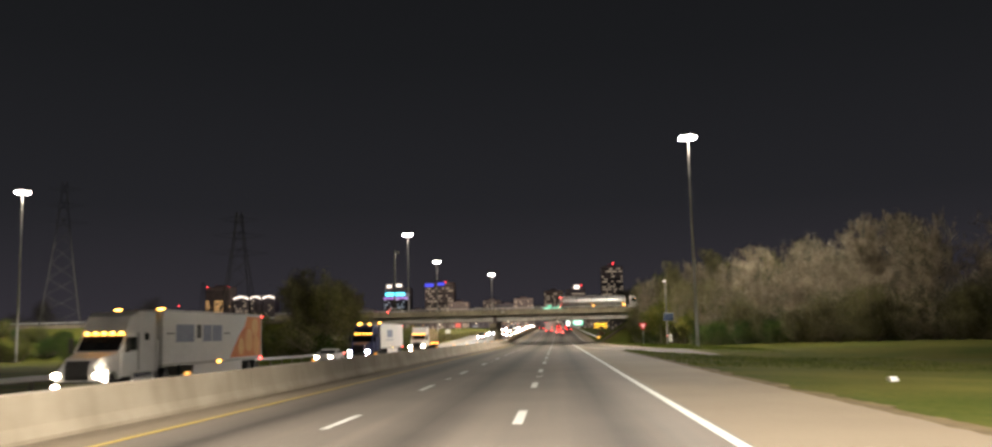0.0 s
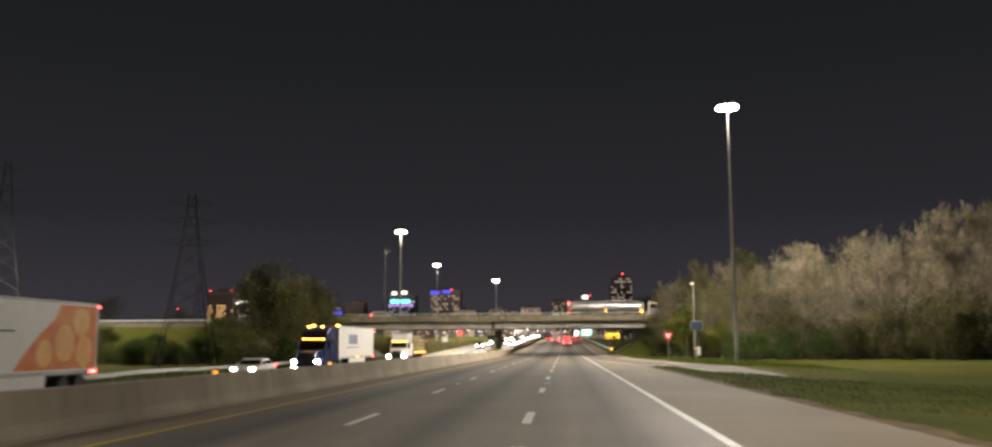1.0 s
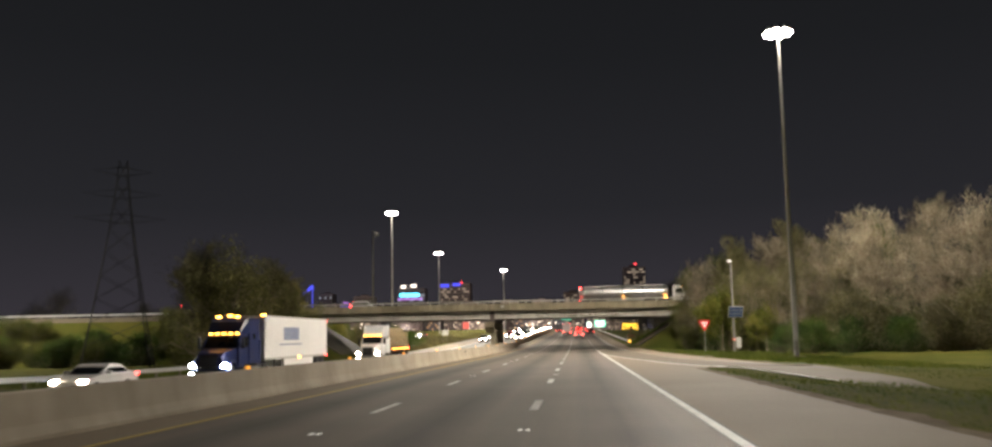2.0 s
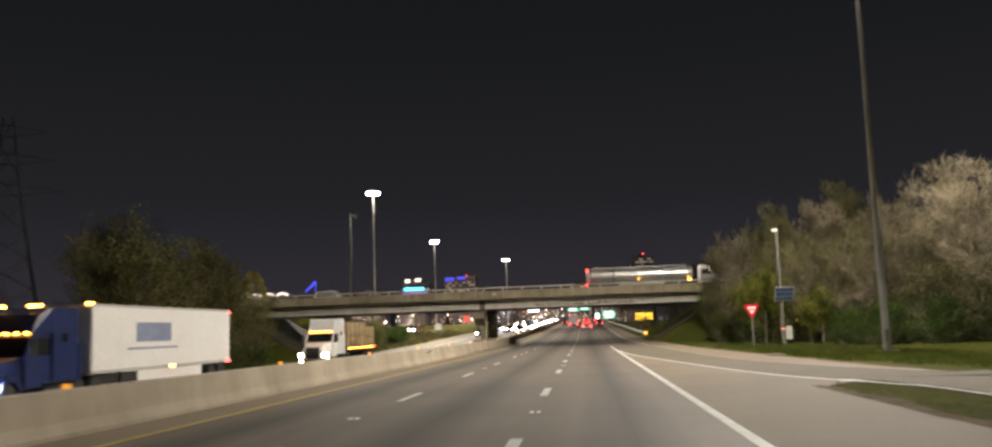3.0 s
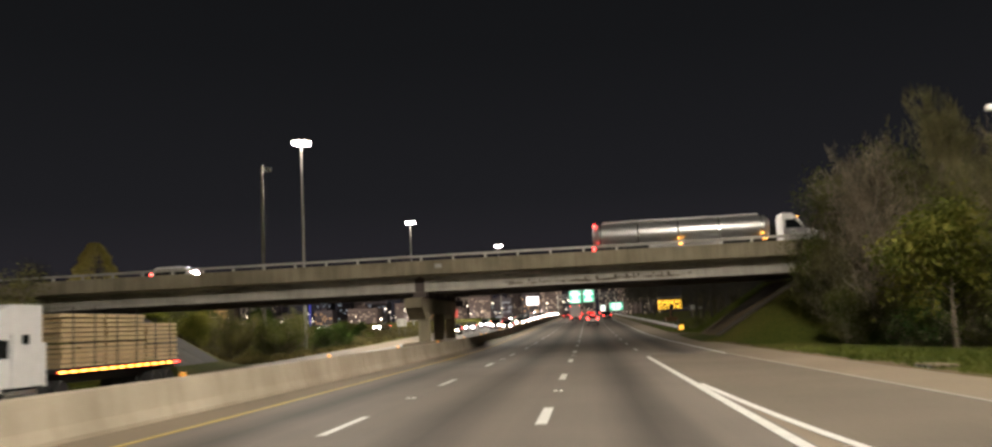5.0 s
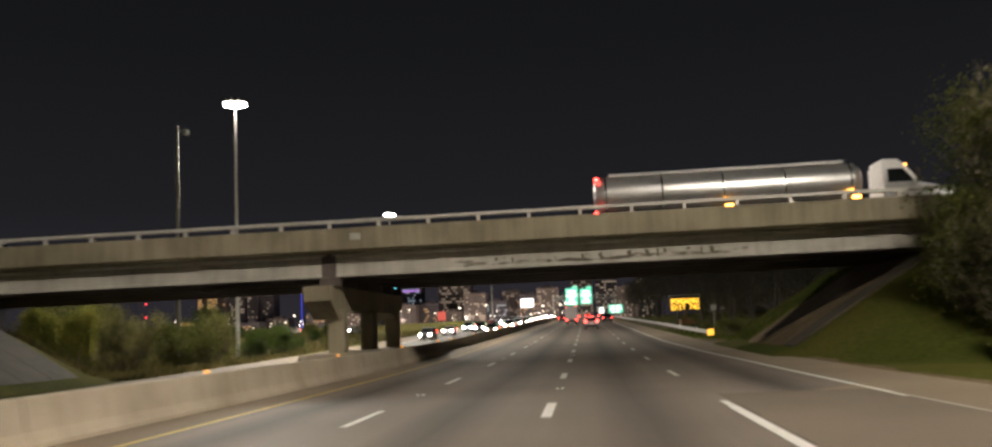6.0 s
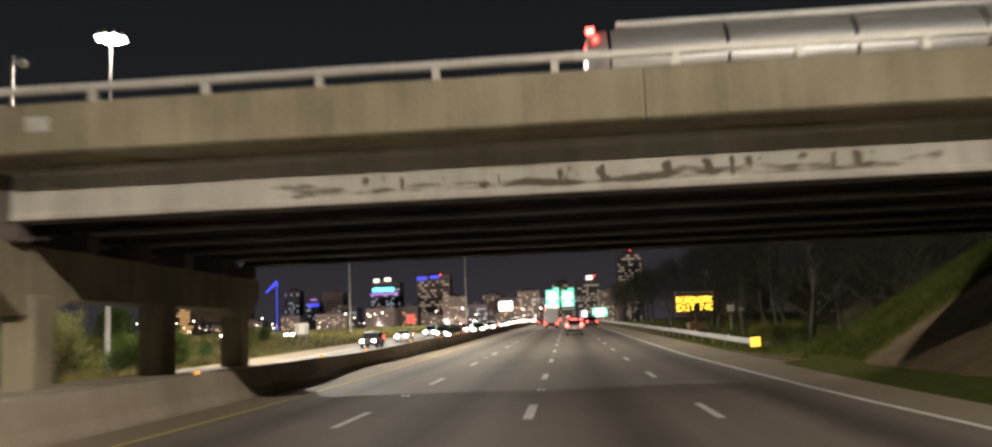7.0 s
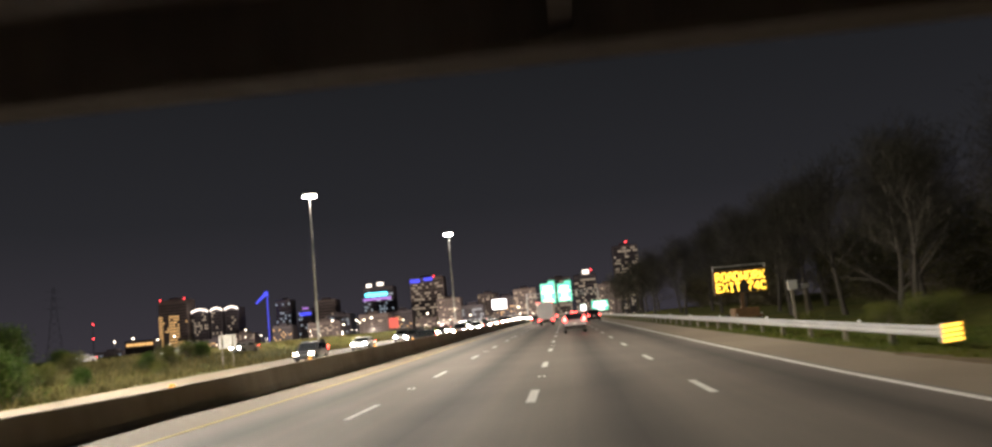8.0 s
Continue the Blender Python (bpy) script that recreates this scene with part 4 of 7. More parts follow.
def yield_sign(x, y):
    zb = land_z(x, y)
    ob = thing("yield_sign", "red and white triangular yield sign on a thin steel post", "road sign", pose(x, y, zb, 0, 0, -6))
    part("post", Geo().box(-0.04, 0.04, -0.03, 0.03, -0.3, 3.25, 0.008), STEEL, ob)
    top, w, hh = 3.22, 1.20, 1.05

    def tri(s, d0, d1, r=0.08):
        cz = top - hh / 3
        pts = []
        for (px, pz) in ((-w / 2, top), (w / 2, top), (0, top - hh)):
            vx, vz = px * s, (pz - cz) * s
            q = math.atan2(vz, vx)
            for da in (-0.5, 0, 0.5):
                pts.append((vx - r * s * 1.5 * math.cos(q) + r * s * math.cos(q + da * 1.8), cz + vz - r * s * 1.5 * math.sin(q) + r * s * math.sin(q + da * 1.8)))
        pts.sort(key=lambda p: math.atan2(p[1] - cz, p[0]))
        return Geo().prism(pts, d0, d1, "y")
    # both sheets glow by themselves, as no headlight reaches them
    plate = part("plate", tri(1.0, -0.05, -0.035), reflective("yield_red_sheet", (0.52, 0.012, 0.018), 0.40), ob, "red reflective triangle with a faint glow of its own")
    part("centre", tri(0.55, -0.056, -0.051), reflective("yield_white_sheet", (0.80, 0.66, 0.62), 0.45), plate, "white reflective centre with a faint glow of its own")
    part("text_bar", Geo().box(-0.19, 0.19, -0.062, -0.057, top - 0.40, top - 0.32), SIGN_RED, plate, "plain red bar of lettering")
    return ob


yield_sign(13.88, 132.4)


def solar_pole(x, y):
    zb = land_z(x, y)
    ob = thing("solar_sensor_pole", "steel pole with tilted solar panel, cabinet and sensor", "pole", pose(x, y, zb, 0, 0, -12))
    h = 9.7 - zb
    g = Geo()
    g.soft = True
    g.lathe([(-0.2, 0.19), (0.1, 0.17), (h * 0.5, 0.14), (h, 0.11)], 12)
    part("pole", g, DULL_POLE, ob)
    part("sensor", Geo().box(-0.42, 0.12, -0.16, 0.16, h - 0.12, h + 0.16, 0.05), SIGN_WHITE, ob, "small white sensor head")
    pz = 4.7
    frame_geo = Geo().box(-0.86, 0.86, -0.04, 0.04, -0.72, 0.72, 0.015)
    pn = part("solar_panel", frame_geo, STEEL, ob, "tilted blue-grey solar panel")
    pn.matrix_basis = pose(0.32, -0.32, pz, 28, 0, 14)
    for i in range(3):
        part("cell", Geo().box(-0.80, 0.80, -0.052, -0.043, -0.66 + 0.45 * i, -0.25 + 0.45 * i), SOLAR, pn)
    part("bracket", Geo().tube((0, 0, pz), (0.25, -0.28, pz), 0.05), STEEL, ob)
    part("cabinet", Geo().box(0.22, 0.78, -0.30, 0.12, 0.55, 1.75, 0.03), BOX_GREY, ob, "pale grey cabinet")
    # the reflector band emits a little red of its own
    part("band", Geo().lathe([(1.45, 0.185), (1.60, 0.185)], 12), glow("band_red_glow", (1.0, 0.16, 0.10), 0.5), ob, "small red reflector band made to glow")
    return ob


solar_pole(19.3, 147.3)

# ---- message board beyond the overpass ----
FONT = {
    "R": "11110 10001 10001 11110 10100 10010 10001", "O": "01110 10001 10001 10001 10001 10001 01110", "A": "01110 10001 10001 11111 10001 10001 10001",
    "D": "11110 10001 10001 10001 10001 10001 11110", "W": "10001 10001 10001 10101 10101 11011 10001", "K": "10001 10010 10100 11000 10100 10010 10001",
    "E": "11111 10000 10000 11110 10000 10000 11111", "X": "10001 10001 01010 00100 01010 10001 10001", "I": "01110 00100 00100 00100 00100 00100 01110",
    "T": "11111 00100 00100 00100 00100 00100 00100", "7": "11111 00001 00010 00100 01000 01000 01000", "4": "00010 00110 01010 10010 11111 00010 00010",
    "C": "01110 10001 10000 10000 10000 10001 01110", " ": "00000 00000 00000 00000 00000 00000 00000"}


def message_board(x, y):
    zb = land_z(x, y)
    ob = thing("message_board", "trailer message board with amber letters reading ROADWORK EXIT 74C", "message board", pose(x, y, zb, 0, 0, 6))
    z0, z1, hw = 2.0, 3.62, 1.78
    case = part("case", Geo().box(-hw, hw, -0.14, 0.14, z0, z1, 0.03), VMS_CASE, ob, "dark orange-brown board case")
    part("face", Geo().box(-hw + 0.06, hw - 0.06, -0.155, -0.143, z0 + 0.08, z1 - 0.08), VMS_FACE, case, "black display face")
    pitch = (2 * hw - 0.24) / 47.0
    for row, word in enumerate(("ROADWORK", "EXIT 74C")):
        zr = z1 - 0.16 - row * 0.70
        for k, ch in enumerate(word):
            g = Geo()
            for r, bits in enumerate(FONT[ch].split()):
                for c, bit in enumerate(bits):
                    if bit == "1":
                        px = -hw + 0.12 + (k * 6 + c) * pitch
                        pz = zr - r * 0.083
                        g.box(px + 0.004, px + pitch * 1.02, -0.168, -0.157, pz - 0.082, pz - 0.004)
            if g.v:
                part("letter", g, AMBER_BOARD, case, "glowing amber letter " + ch)
    part("top_frame", Geo().box(-hw, hw, -0.06, 0.06, z1 + 0.22, z1 + 0.28, 0.01).box(-hw, -hw + 0.06, -0.05, 0.05, z1, z1 + 0.22).box(hw - 0.06, hw, -0.05, 0.05, z1, z1 + 0.22), STEEL, ob, "solar rack above the board")
    part("mast", Geo().box(-0.12, 0.12, -0.1, 0.1, 0.5, z0, 0.02), VMS_CASE, ob)
    part("trailer_frame", Geo().box(-0.9, 0.9, -1.3, 1.3, 0.42, 0.58, 0.03), VMS_CASE, ob, "orange trailer frame")
    part("battery_box", Geo().box(-0.8, 0.8, -0.9, 0.4, 0.58, 1.05, 0.04), VMS_CASE, ob)
    for sx in (-1, 1):
        wl_ = part("wheel", Geo().lathe([(sx * 0.95, 0.18), (sx * 0.95, 0.30), (sx * 0.99, 0.34), (sx * 1.13, 0.34), (sx * 1.17, 0.30), (sx * 1.17, 0.18)], 18, "x", (0, 0, 0.34)), RUBBER, ob)
        part("rim", Geo().lathe([(sx * 1.15, 0.18), (sx * 1.165, 0.17), (sx * 1.165, 0.05)], 14, "x", (0, 0, 0.34)), ALLOY, wl_)
        part("jack", Geo().tube((sx * 0.8, -1.2, 0.0), (sx * 0.8, -1.2, 0.7), 0.04), STEEL, ob)
    return ob


message_board(12.62, 237.4)


def box_post(x, y, top, w, h, label):
    zb = land_z(x, y)
    ob = thing("utility_box_post", label, "utility box", pose(x, y, zb))
    part("post", Geo().box(-0.09, 0.09, -0.09, 0.09, -0.2, top - zb - h * 0.5, 0.012), WOOD_POST, ob)
    part("box", Geo().box(-w / 2, w / 2, -0.34, -0.09, top - zb - h, top - zb, 0.03), BOX_GREY, ob, "pale grey box")
    return ob


box_post(15.75, 236.7, 2.75, 0.62, 0.62, "pale grey utility box on a square timber post")
box_post(17.05, 238.6, 2.5, 0.50, 0.30, "small flat utility box on a timber post")


def back_of_sign(x, y, z0, z1, w):
    zb = land_z(x, y)
    ob = thing("road_sign", "pale back of a road sign on two timber posts", "road sign", pose(x, y, zb, 0, 0, 12))
    part("panel", Geo().box(-w / 2, w / 2, -0.02, 0.02, z0 - zb, z1 - zb, 0.01), SIGN_BACK, ob, "bare pale metal sign back")
    for sx in (-0.62, 0.62):
        part("post", Geo().box(sx * w / 2 - 0.06, sx * w / 2 + 0.06, -0.14, -0.02, -0.3, z1 - zb - 0.1, 0.01), WOOD_POST, ob)
    return ob


back_of_sign(-31.3, 260.6, 1.85, 3.15, 1.6)


# ---- green signs ahead ----
def bars(parent, x0, x1, z0, z1, y, rows, material):
    """Writing too far off to read: plain bars of its size."""
    n = len(rows)
    hh = (z1 - z0) / (n * 1.7)
    for i, frac in enumerate(rows):
        zc = z1 - (i + 0.6) * (z1 - z0) / n
        span = (x1 - x0) * frac
        part("text_bar", Geo().box((x0 + x1) / 2 - span / 2, (x0 + x1) / 2 + span / 2, y - 0.02, y - 0.005, zc - hh / 2, zc + hh / 2, 0.01), material, parent, "plain pale bar of lettering")


def sign_gantry(y):
    zr = road_z(y)
    ob = thing("sign_gantry", "steel truss gantry carrying two lit green guide signs", "sign gantry", pose(0, y, zr))
    g = Geo()
    xl, xr, zt, zl = -10.2, 11.5, 8.2, 6.9
    for zz in (zt, zl):
        for yy in (-0.45, 0.45):
            g.tube((xl, yy, zz), (xr, yy, zz), 0.08, n=6)
    for i in range(14):
        a = xl + (xr - xl) * i / 14
        b = xl + (xr - xl) * (i + 1) / 14
        for yy in (-0.45, 0.45):
            g.tube((a, yy, zl), (b, yy, zt), 0.045, n=5)
            g.tube((b, yy, zl), (b, yy, zt), 0.04, n=5)
    part("truss", g, STEEL, ob, "galvanised truss")
    for xx in (xl, xr):
        part("upright", Geo().tube((xx, 0, -1.0), (xx, 0, 8.4), 0.22, 0.2, 10), STEEL, ob)
    for x0, x1, z0, z1 in ((-5.7, -1.35, 4.9, 10.9), (-0.65, 3.55, 5.2, 10.6)):
        p = part("sign_panel", Geo().box(x0, x1, -0.72, -0.62, z0, z1, 0.04), SIGN_GREEN, ob, "lit green guide sign")
        bars(p, x0 + 0.3, x1 - 0.3, z0 + 0.3, z1 - 0.4, -0.73, (0.7, 0.9, 0.45, 0.75), SIGN_GLOW)
        part("exit_tab", Geo().box(x1 - 2.0, x1, -0.72, -0.62, z1 + 0.02, z1 + 0.75, 0.03), SIGN_GREEN, ob, "small exit tab")
    return ob


sign_gantry(450.0)


def ground_sign(name, label, x0, x1, z0, z1, y, material, rows):
    zb = land_z((x0 + x1) / 2, y)
    ob = thing(name, label, "road sign", pose((x0 + x1) / 2, y, zb))
    w = (x1 - x0) / 2
    p = part("panel", Geo().box(-w, w, -0.04, 0.04, z0 - zb, z1 - zb, 0.03), material, ob)
    if rows:
        bars(p, -w * 0.9, w * 0.9, z0 - zb + 0.1, z1 - zb - 0.1, -0.045, rows, SIGN_GLOW)
    for sx in (-0.6, 0.6):
        part("post", Geo().tube((sx * w, 0.1, -0.3), (sx * w, 0.1, z1 - zb - 0.2), 0.09, n=8), STEEL, ob)
    return ob


ground_sign("exit_sign", "lit green exit sign on two steel posts", 9.2, 14.2, 4.7, 7.7, 450.0, SIGN_GREEN, (0.8, 0.95, 0.6))
ground_sign("route_sign", "small bright pale route sign on posts", 5.9, 7.5, 4.6, 6.9, 452.0, SIGN_GLOW, (0.6,))
ground_sign("billboard", "bright white lit billboard beyond the oncoming lanes", -29.5, -23.5, 10.6, 14.6, 560.0, BILLBOARD, (0.5,))
ground_sign("red_sign", "red lit panel sign beside the road", -47.0, -44.4, 4.6, 7.4, 420.0, BANNER_RED, ())


# ---- trees and shrubs ----
def grow(seed, height, spread, stems=1, low=0.25, limbs=7, reach=0.42, thick=0.022):
    """Wood of a tree and the places where its finest shoots end. Unit: metres, base at the origin."""
    rng = random.Random(seed)
    wood, tips = Geo(), []

    def limb(p, d, length, r, level):
        segs = 3 if level < 2 else 2
        q = p
        for s in range(segs):
            d = (d + Vector((rng.uniform(-0.22, 0.22), rng.uniform(-0.22, 0.22), rng.uniform(-0.05, 0.22)))).normalized()
            e = q + d * (length / segs)
            r1 = r * (0.80 if s < segs - 1 else 0.55)
            wood.tube(q, e, r, r1, 6 if level < 1 else (5 if level < 2 else 3), caps=False)
            if level < 3:
                kids = {0: 0, 1: 2, 2: 3}[level]
                for _ in range(kids):
                    a = rng.uniform(0, 2 * math.pi)
                    side = d.orthogonal().normalized()
                    side.rotate(Matrix.Rotation(a, 3, d))
                    nd = (d * rng.uniform(0.5, 0.9) + side * rng.uniform(0.55, 1.0) + Vector((0, 0, 0.18))).normalized()
                    limb(q.lerp(e, rng.uniform(0.3, 1.0)), nd, length * rng.uniform(0.38, 0.62), r1 * 0.6, level + 1)
            if level >= 2:
                tips.append((e.copy(), d.copy()))
            q, r = e, r1
        if level >= 1:
            tips.append((q.copy(), d.copy()))

    for s in range(stems):
        base = Vector((rng.uniform(-0.4, 0.4) * (stems > 1), rng.uniform(-0.4, 0.4) * (stems > 1), -0.3))
        d = Vector((rng.uniform(-0.12, 0.12), rng.uniform(-0.12, 0.12), 1)).normalized()
        if stems > 1:
            d = (d + Vector((rng.uniform(-0.5, 0.5), rng.uniform(-0.5, 0.5), 0))).normalized()
        q, r = base, height * thick
        n = 6
        for k in range(n):
            d = (d + Vector((rng.uniform(-0.10, 0.10), rng.uniform(-0.10, 0.10), 0.08))).normalized()
            e = q + d * (height * 0.78 / n)
            r1 = r * 0.80
            wood.tube(q, e, r, r1, 8, caps=False)
            f = (k + 1) / n
            if f >= low:
                for _ in range(max(1, round(limbs * 2 / n))):
                    a = rng.uniform(0, 2 * math.pi)
                    up = 0.35 + 0.75 * f
                    nd = Vector((math.cos(a) * spread, math.sin(a) * spread, up)).normalized()
                    limb(q.lerp(e, rng.random()), nd, height * reach * (1.15 - 0.55 * f) * rng.uniform(0.75, 1.2), r1 * 0.55, 1)
            q, r = e, r1
        limb(q, d, height * 0.24, r, 1)
    return wood, tips


def twig_crown(tips, seed, count, length, width, droop=0.1, spreadout=0.5):
    """Slim shoots about the ends of the branches."""
    rng = random.Random(seed)
    v, f = [], []
    for _ in range(count):
        p, d = tips[rng.randrange(len(tips))]
        p = p + Vector((rng.gauss(0, spreadout), rng.gauss(0, spreadout), rng.gauss(0, spreadout)))
        w = (d + Vector((rng.uniform(-0.9, 0.9), rng.uniform(-0.9, 0.9), rng.uniform(-0.4, 0.9) - droop))).normalized()
        s = w.orthogonal().normalized()
        s.rotate(Matrix.Rotation(rng.uniform(0, 6.28), 3, w))
        ln = length * rng.uniform(0.5, 1.3)
        k = len(v)
        m = p + w * ln * 0.5 + s * width * 0.6
        v += [p, m, p + w * ln, p + w * ln * 0.45 - s * width * 0.6]
        f.append((k, k + 1, k + 2, k + 3))
    g = Geo()
    g.soft = "open"
    return g.add(v, f)


def leaf_crown(tips, seed, count, size, spreadout=0.35):
    rng = random.Random(seed)
    v, f = [], []
    for _ in range(count):
        p, d = tips[rng.randrange(len(tips))]
        p = p + Vector((rng.gauss(0, spreadout), rng.gauss(0, spreadout), rng.gauss(0, spreadout)))
        a = Vector((rng.uniform(-1, 1), rng.uniform(-1, 1), rng.uniform(-0.6, 1))).normalized()
        s = a.orthogonal().normalized()
        s.rotate(Matrix.Rotation(rng.uniform(0, 6.28), 3, a))
        t = a.cross(s)
        z = size * rng.uniform(0.6, 1.4)
        k = len(v)
        v += [p - s * z * 0.5, p + t * z * 0.32 + a * z * 0.08, p + s * z * 0.5, p - t * z * 0.32 + a * z * 0.08]
        f.append((k, k + 1, k + 2, k + 3))
    g = Geo()
    g.soft = "open"
    return g.add(v, f)


def budding(tips, seed, twigs, buds):
    """Fine shoots with clusters of buds on them."""
    g = twig_crown(tips, seed, twigs, 0.95, 0.045, droop=-0.45, spreadout=0.16)
    c = leaf_crown(tips, seed + 50, buds, 0.22, 0.16)
    return g.add(c.v, c.f)


def tree_kind(name, label, category, seed, height, spread, crown, crown_mat, group, bark=None, **kw):
    ob = thing(name, label, category, group=group)
    wood, tips = grow(seed, height, spread, **kw)
    part("trunk", wood, bark or BARK, ob, "grey-brown trunk and limbs")
    part("crown", crown(tips), crown_mat, ob)
    return ob


def plant(kind, x, y, top, seed, own_height, wide=1.0):
    """Sets one plant on the ground so that it stands top metres high."""
    rng = random.Random(seed)
    s = top / own_height
    ob = copy_thing(kind, pose(x, y, land_z(x, y) - 0.05, 0, 0, rng.uniform(0, 360)))
    ob.scale = (s * wide * rng.uniform(0.92, 1.12), s * wide * rng.uniform(0.92, 1.12), s)
    return ob


RIGHT_WOOD = "roadside trees with bare pale crowns"
pale_a = tree_kind("tree", "tall roadside tree, pale budding twigs, almost bare", "tree", 11, 15, 1.0, lambda t: budding(t, 1, 6500, 4500), TWIG_PALE, RIGHT_WOOD, limbs=10)
pale_b = tree_kind("tree", "broad roadside tree with pinkish-tan budding crown", "tree", 23, 15, 1.2, lambda t: budding(t, 2, 7000, 5000), TWIG_PALE, RIGHT_WOOD, limbs=11, stems=2, low=0.15)
grey_a = tree_kind("tree", "bare grey-twigged tree with several upright limbs", "tree", 37, 14, 0.8, lambda t: twig_crown(t, 3, 8500, 0.8, 0.030), TWIG_SHADE, "bare woodland trees", bark=BARK_SHADE, limbs=9)
grey_b = tree_kind("tree", "slender bare woodland tree with grey twigs", "tree", 41, 14, 0.7, lambda t: twig_crown(t, 4, 5500, 0.85, 0.028), TWIG_SHADE, "bare woodland trees", bark=BARK_SHADE, limbs=8, low=0.4)
olive_a = tree_kind("tree", "bushy tree with olive spring leaves beside the road", "tree", 53, 10, 1.1, lambda t: leaf_crown(t, 5, 9000, 0.24, 0.5), LEAF_OLIVE, "leafy roadside trees", limbs=10, low=0.1, stems=2)
green_a = tree_kind("bush", "dense green bush in the rough grass", "bush", 61, 4, 1.3, lambda t: leaf_crown(t, 6, 9000, 0.16, 0.30), LEAF_GREEN, "green roadside bushes", limbs=9, low=0.05, stems=4, reach=0.5)
olive_b = tree_kind("bush", "thick olive-green bush with some bare stems", "bush", 67, 4, 1.3, lambda t: leaf_crown(t, 7, 8000, 0.15, 0.32), LEAF_OLIVE, "olive roadside bushes", limbs=9, low=0.05, stems=4, reach=0.5)
thicket = tree_kind("tree", "low dense thicket tree with dull olive-brown leaves", "tree", 71, 9, 1.25, lambda t: leaf_crown(t, 8, 12000, 0.24, 0.55), LEAF_DULL, "thicket at the edge of the wood", limbs=11, low=0.05, stems=3, reach=0.46)
olive_bud = tree_kind("tree", "roadside tree with olive buds and upright pale limbs", "tree", 83, 14, 0.85, lambda t: budding(t, 9, 6500, 5000), TWIG_OLIVE, "budding trees by the overpass", limbs=10, low=0.2)
bright = tree_kind("tree", "small tree with fresh yellow-green leaves by the pole", "tree", 97, 8, 1.1, lambda t: leaf_crown(t, 10, 10000, 0.24, 0.45), LEAF_BRIGHT, "fresh green trees", limbs=10, low=0.34, stems=1)
spring = tree_kind("tree", "bushy roadside tree with olive leaves lightened as if better lit", "tree", 113, 11, 1.05, lambda t: leaf_crown(t, 12, 11000, 0.22, 0.42), LEAF_LIT, "leafy trees by the oncoming lanes", limbs=10, low=0.12, stems=2)
pale_bare = tree_kind("tree", "slender pale-barked tree with bare upper branches", "tree", 127, 13, 0.75, lambda t: twig_crown(t, 14, 3200, 0.9, 0.040, droop=-0.4, spreadout=0.2), TWIG_OLIVE, "bare pale trees at the edge of the wood", limbs=9, low=0.5, thick=0.017)
SOURCES = [pale_bare, spring, olive_bud, bright, thicket, pale_a, pale_b, grey_a, grey_b, olive_a, green_a, olive_b]

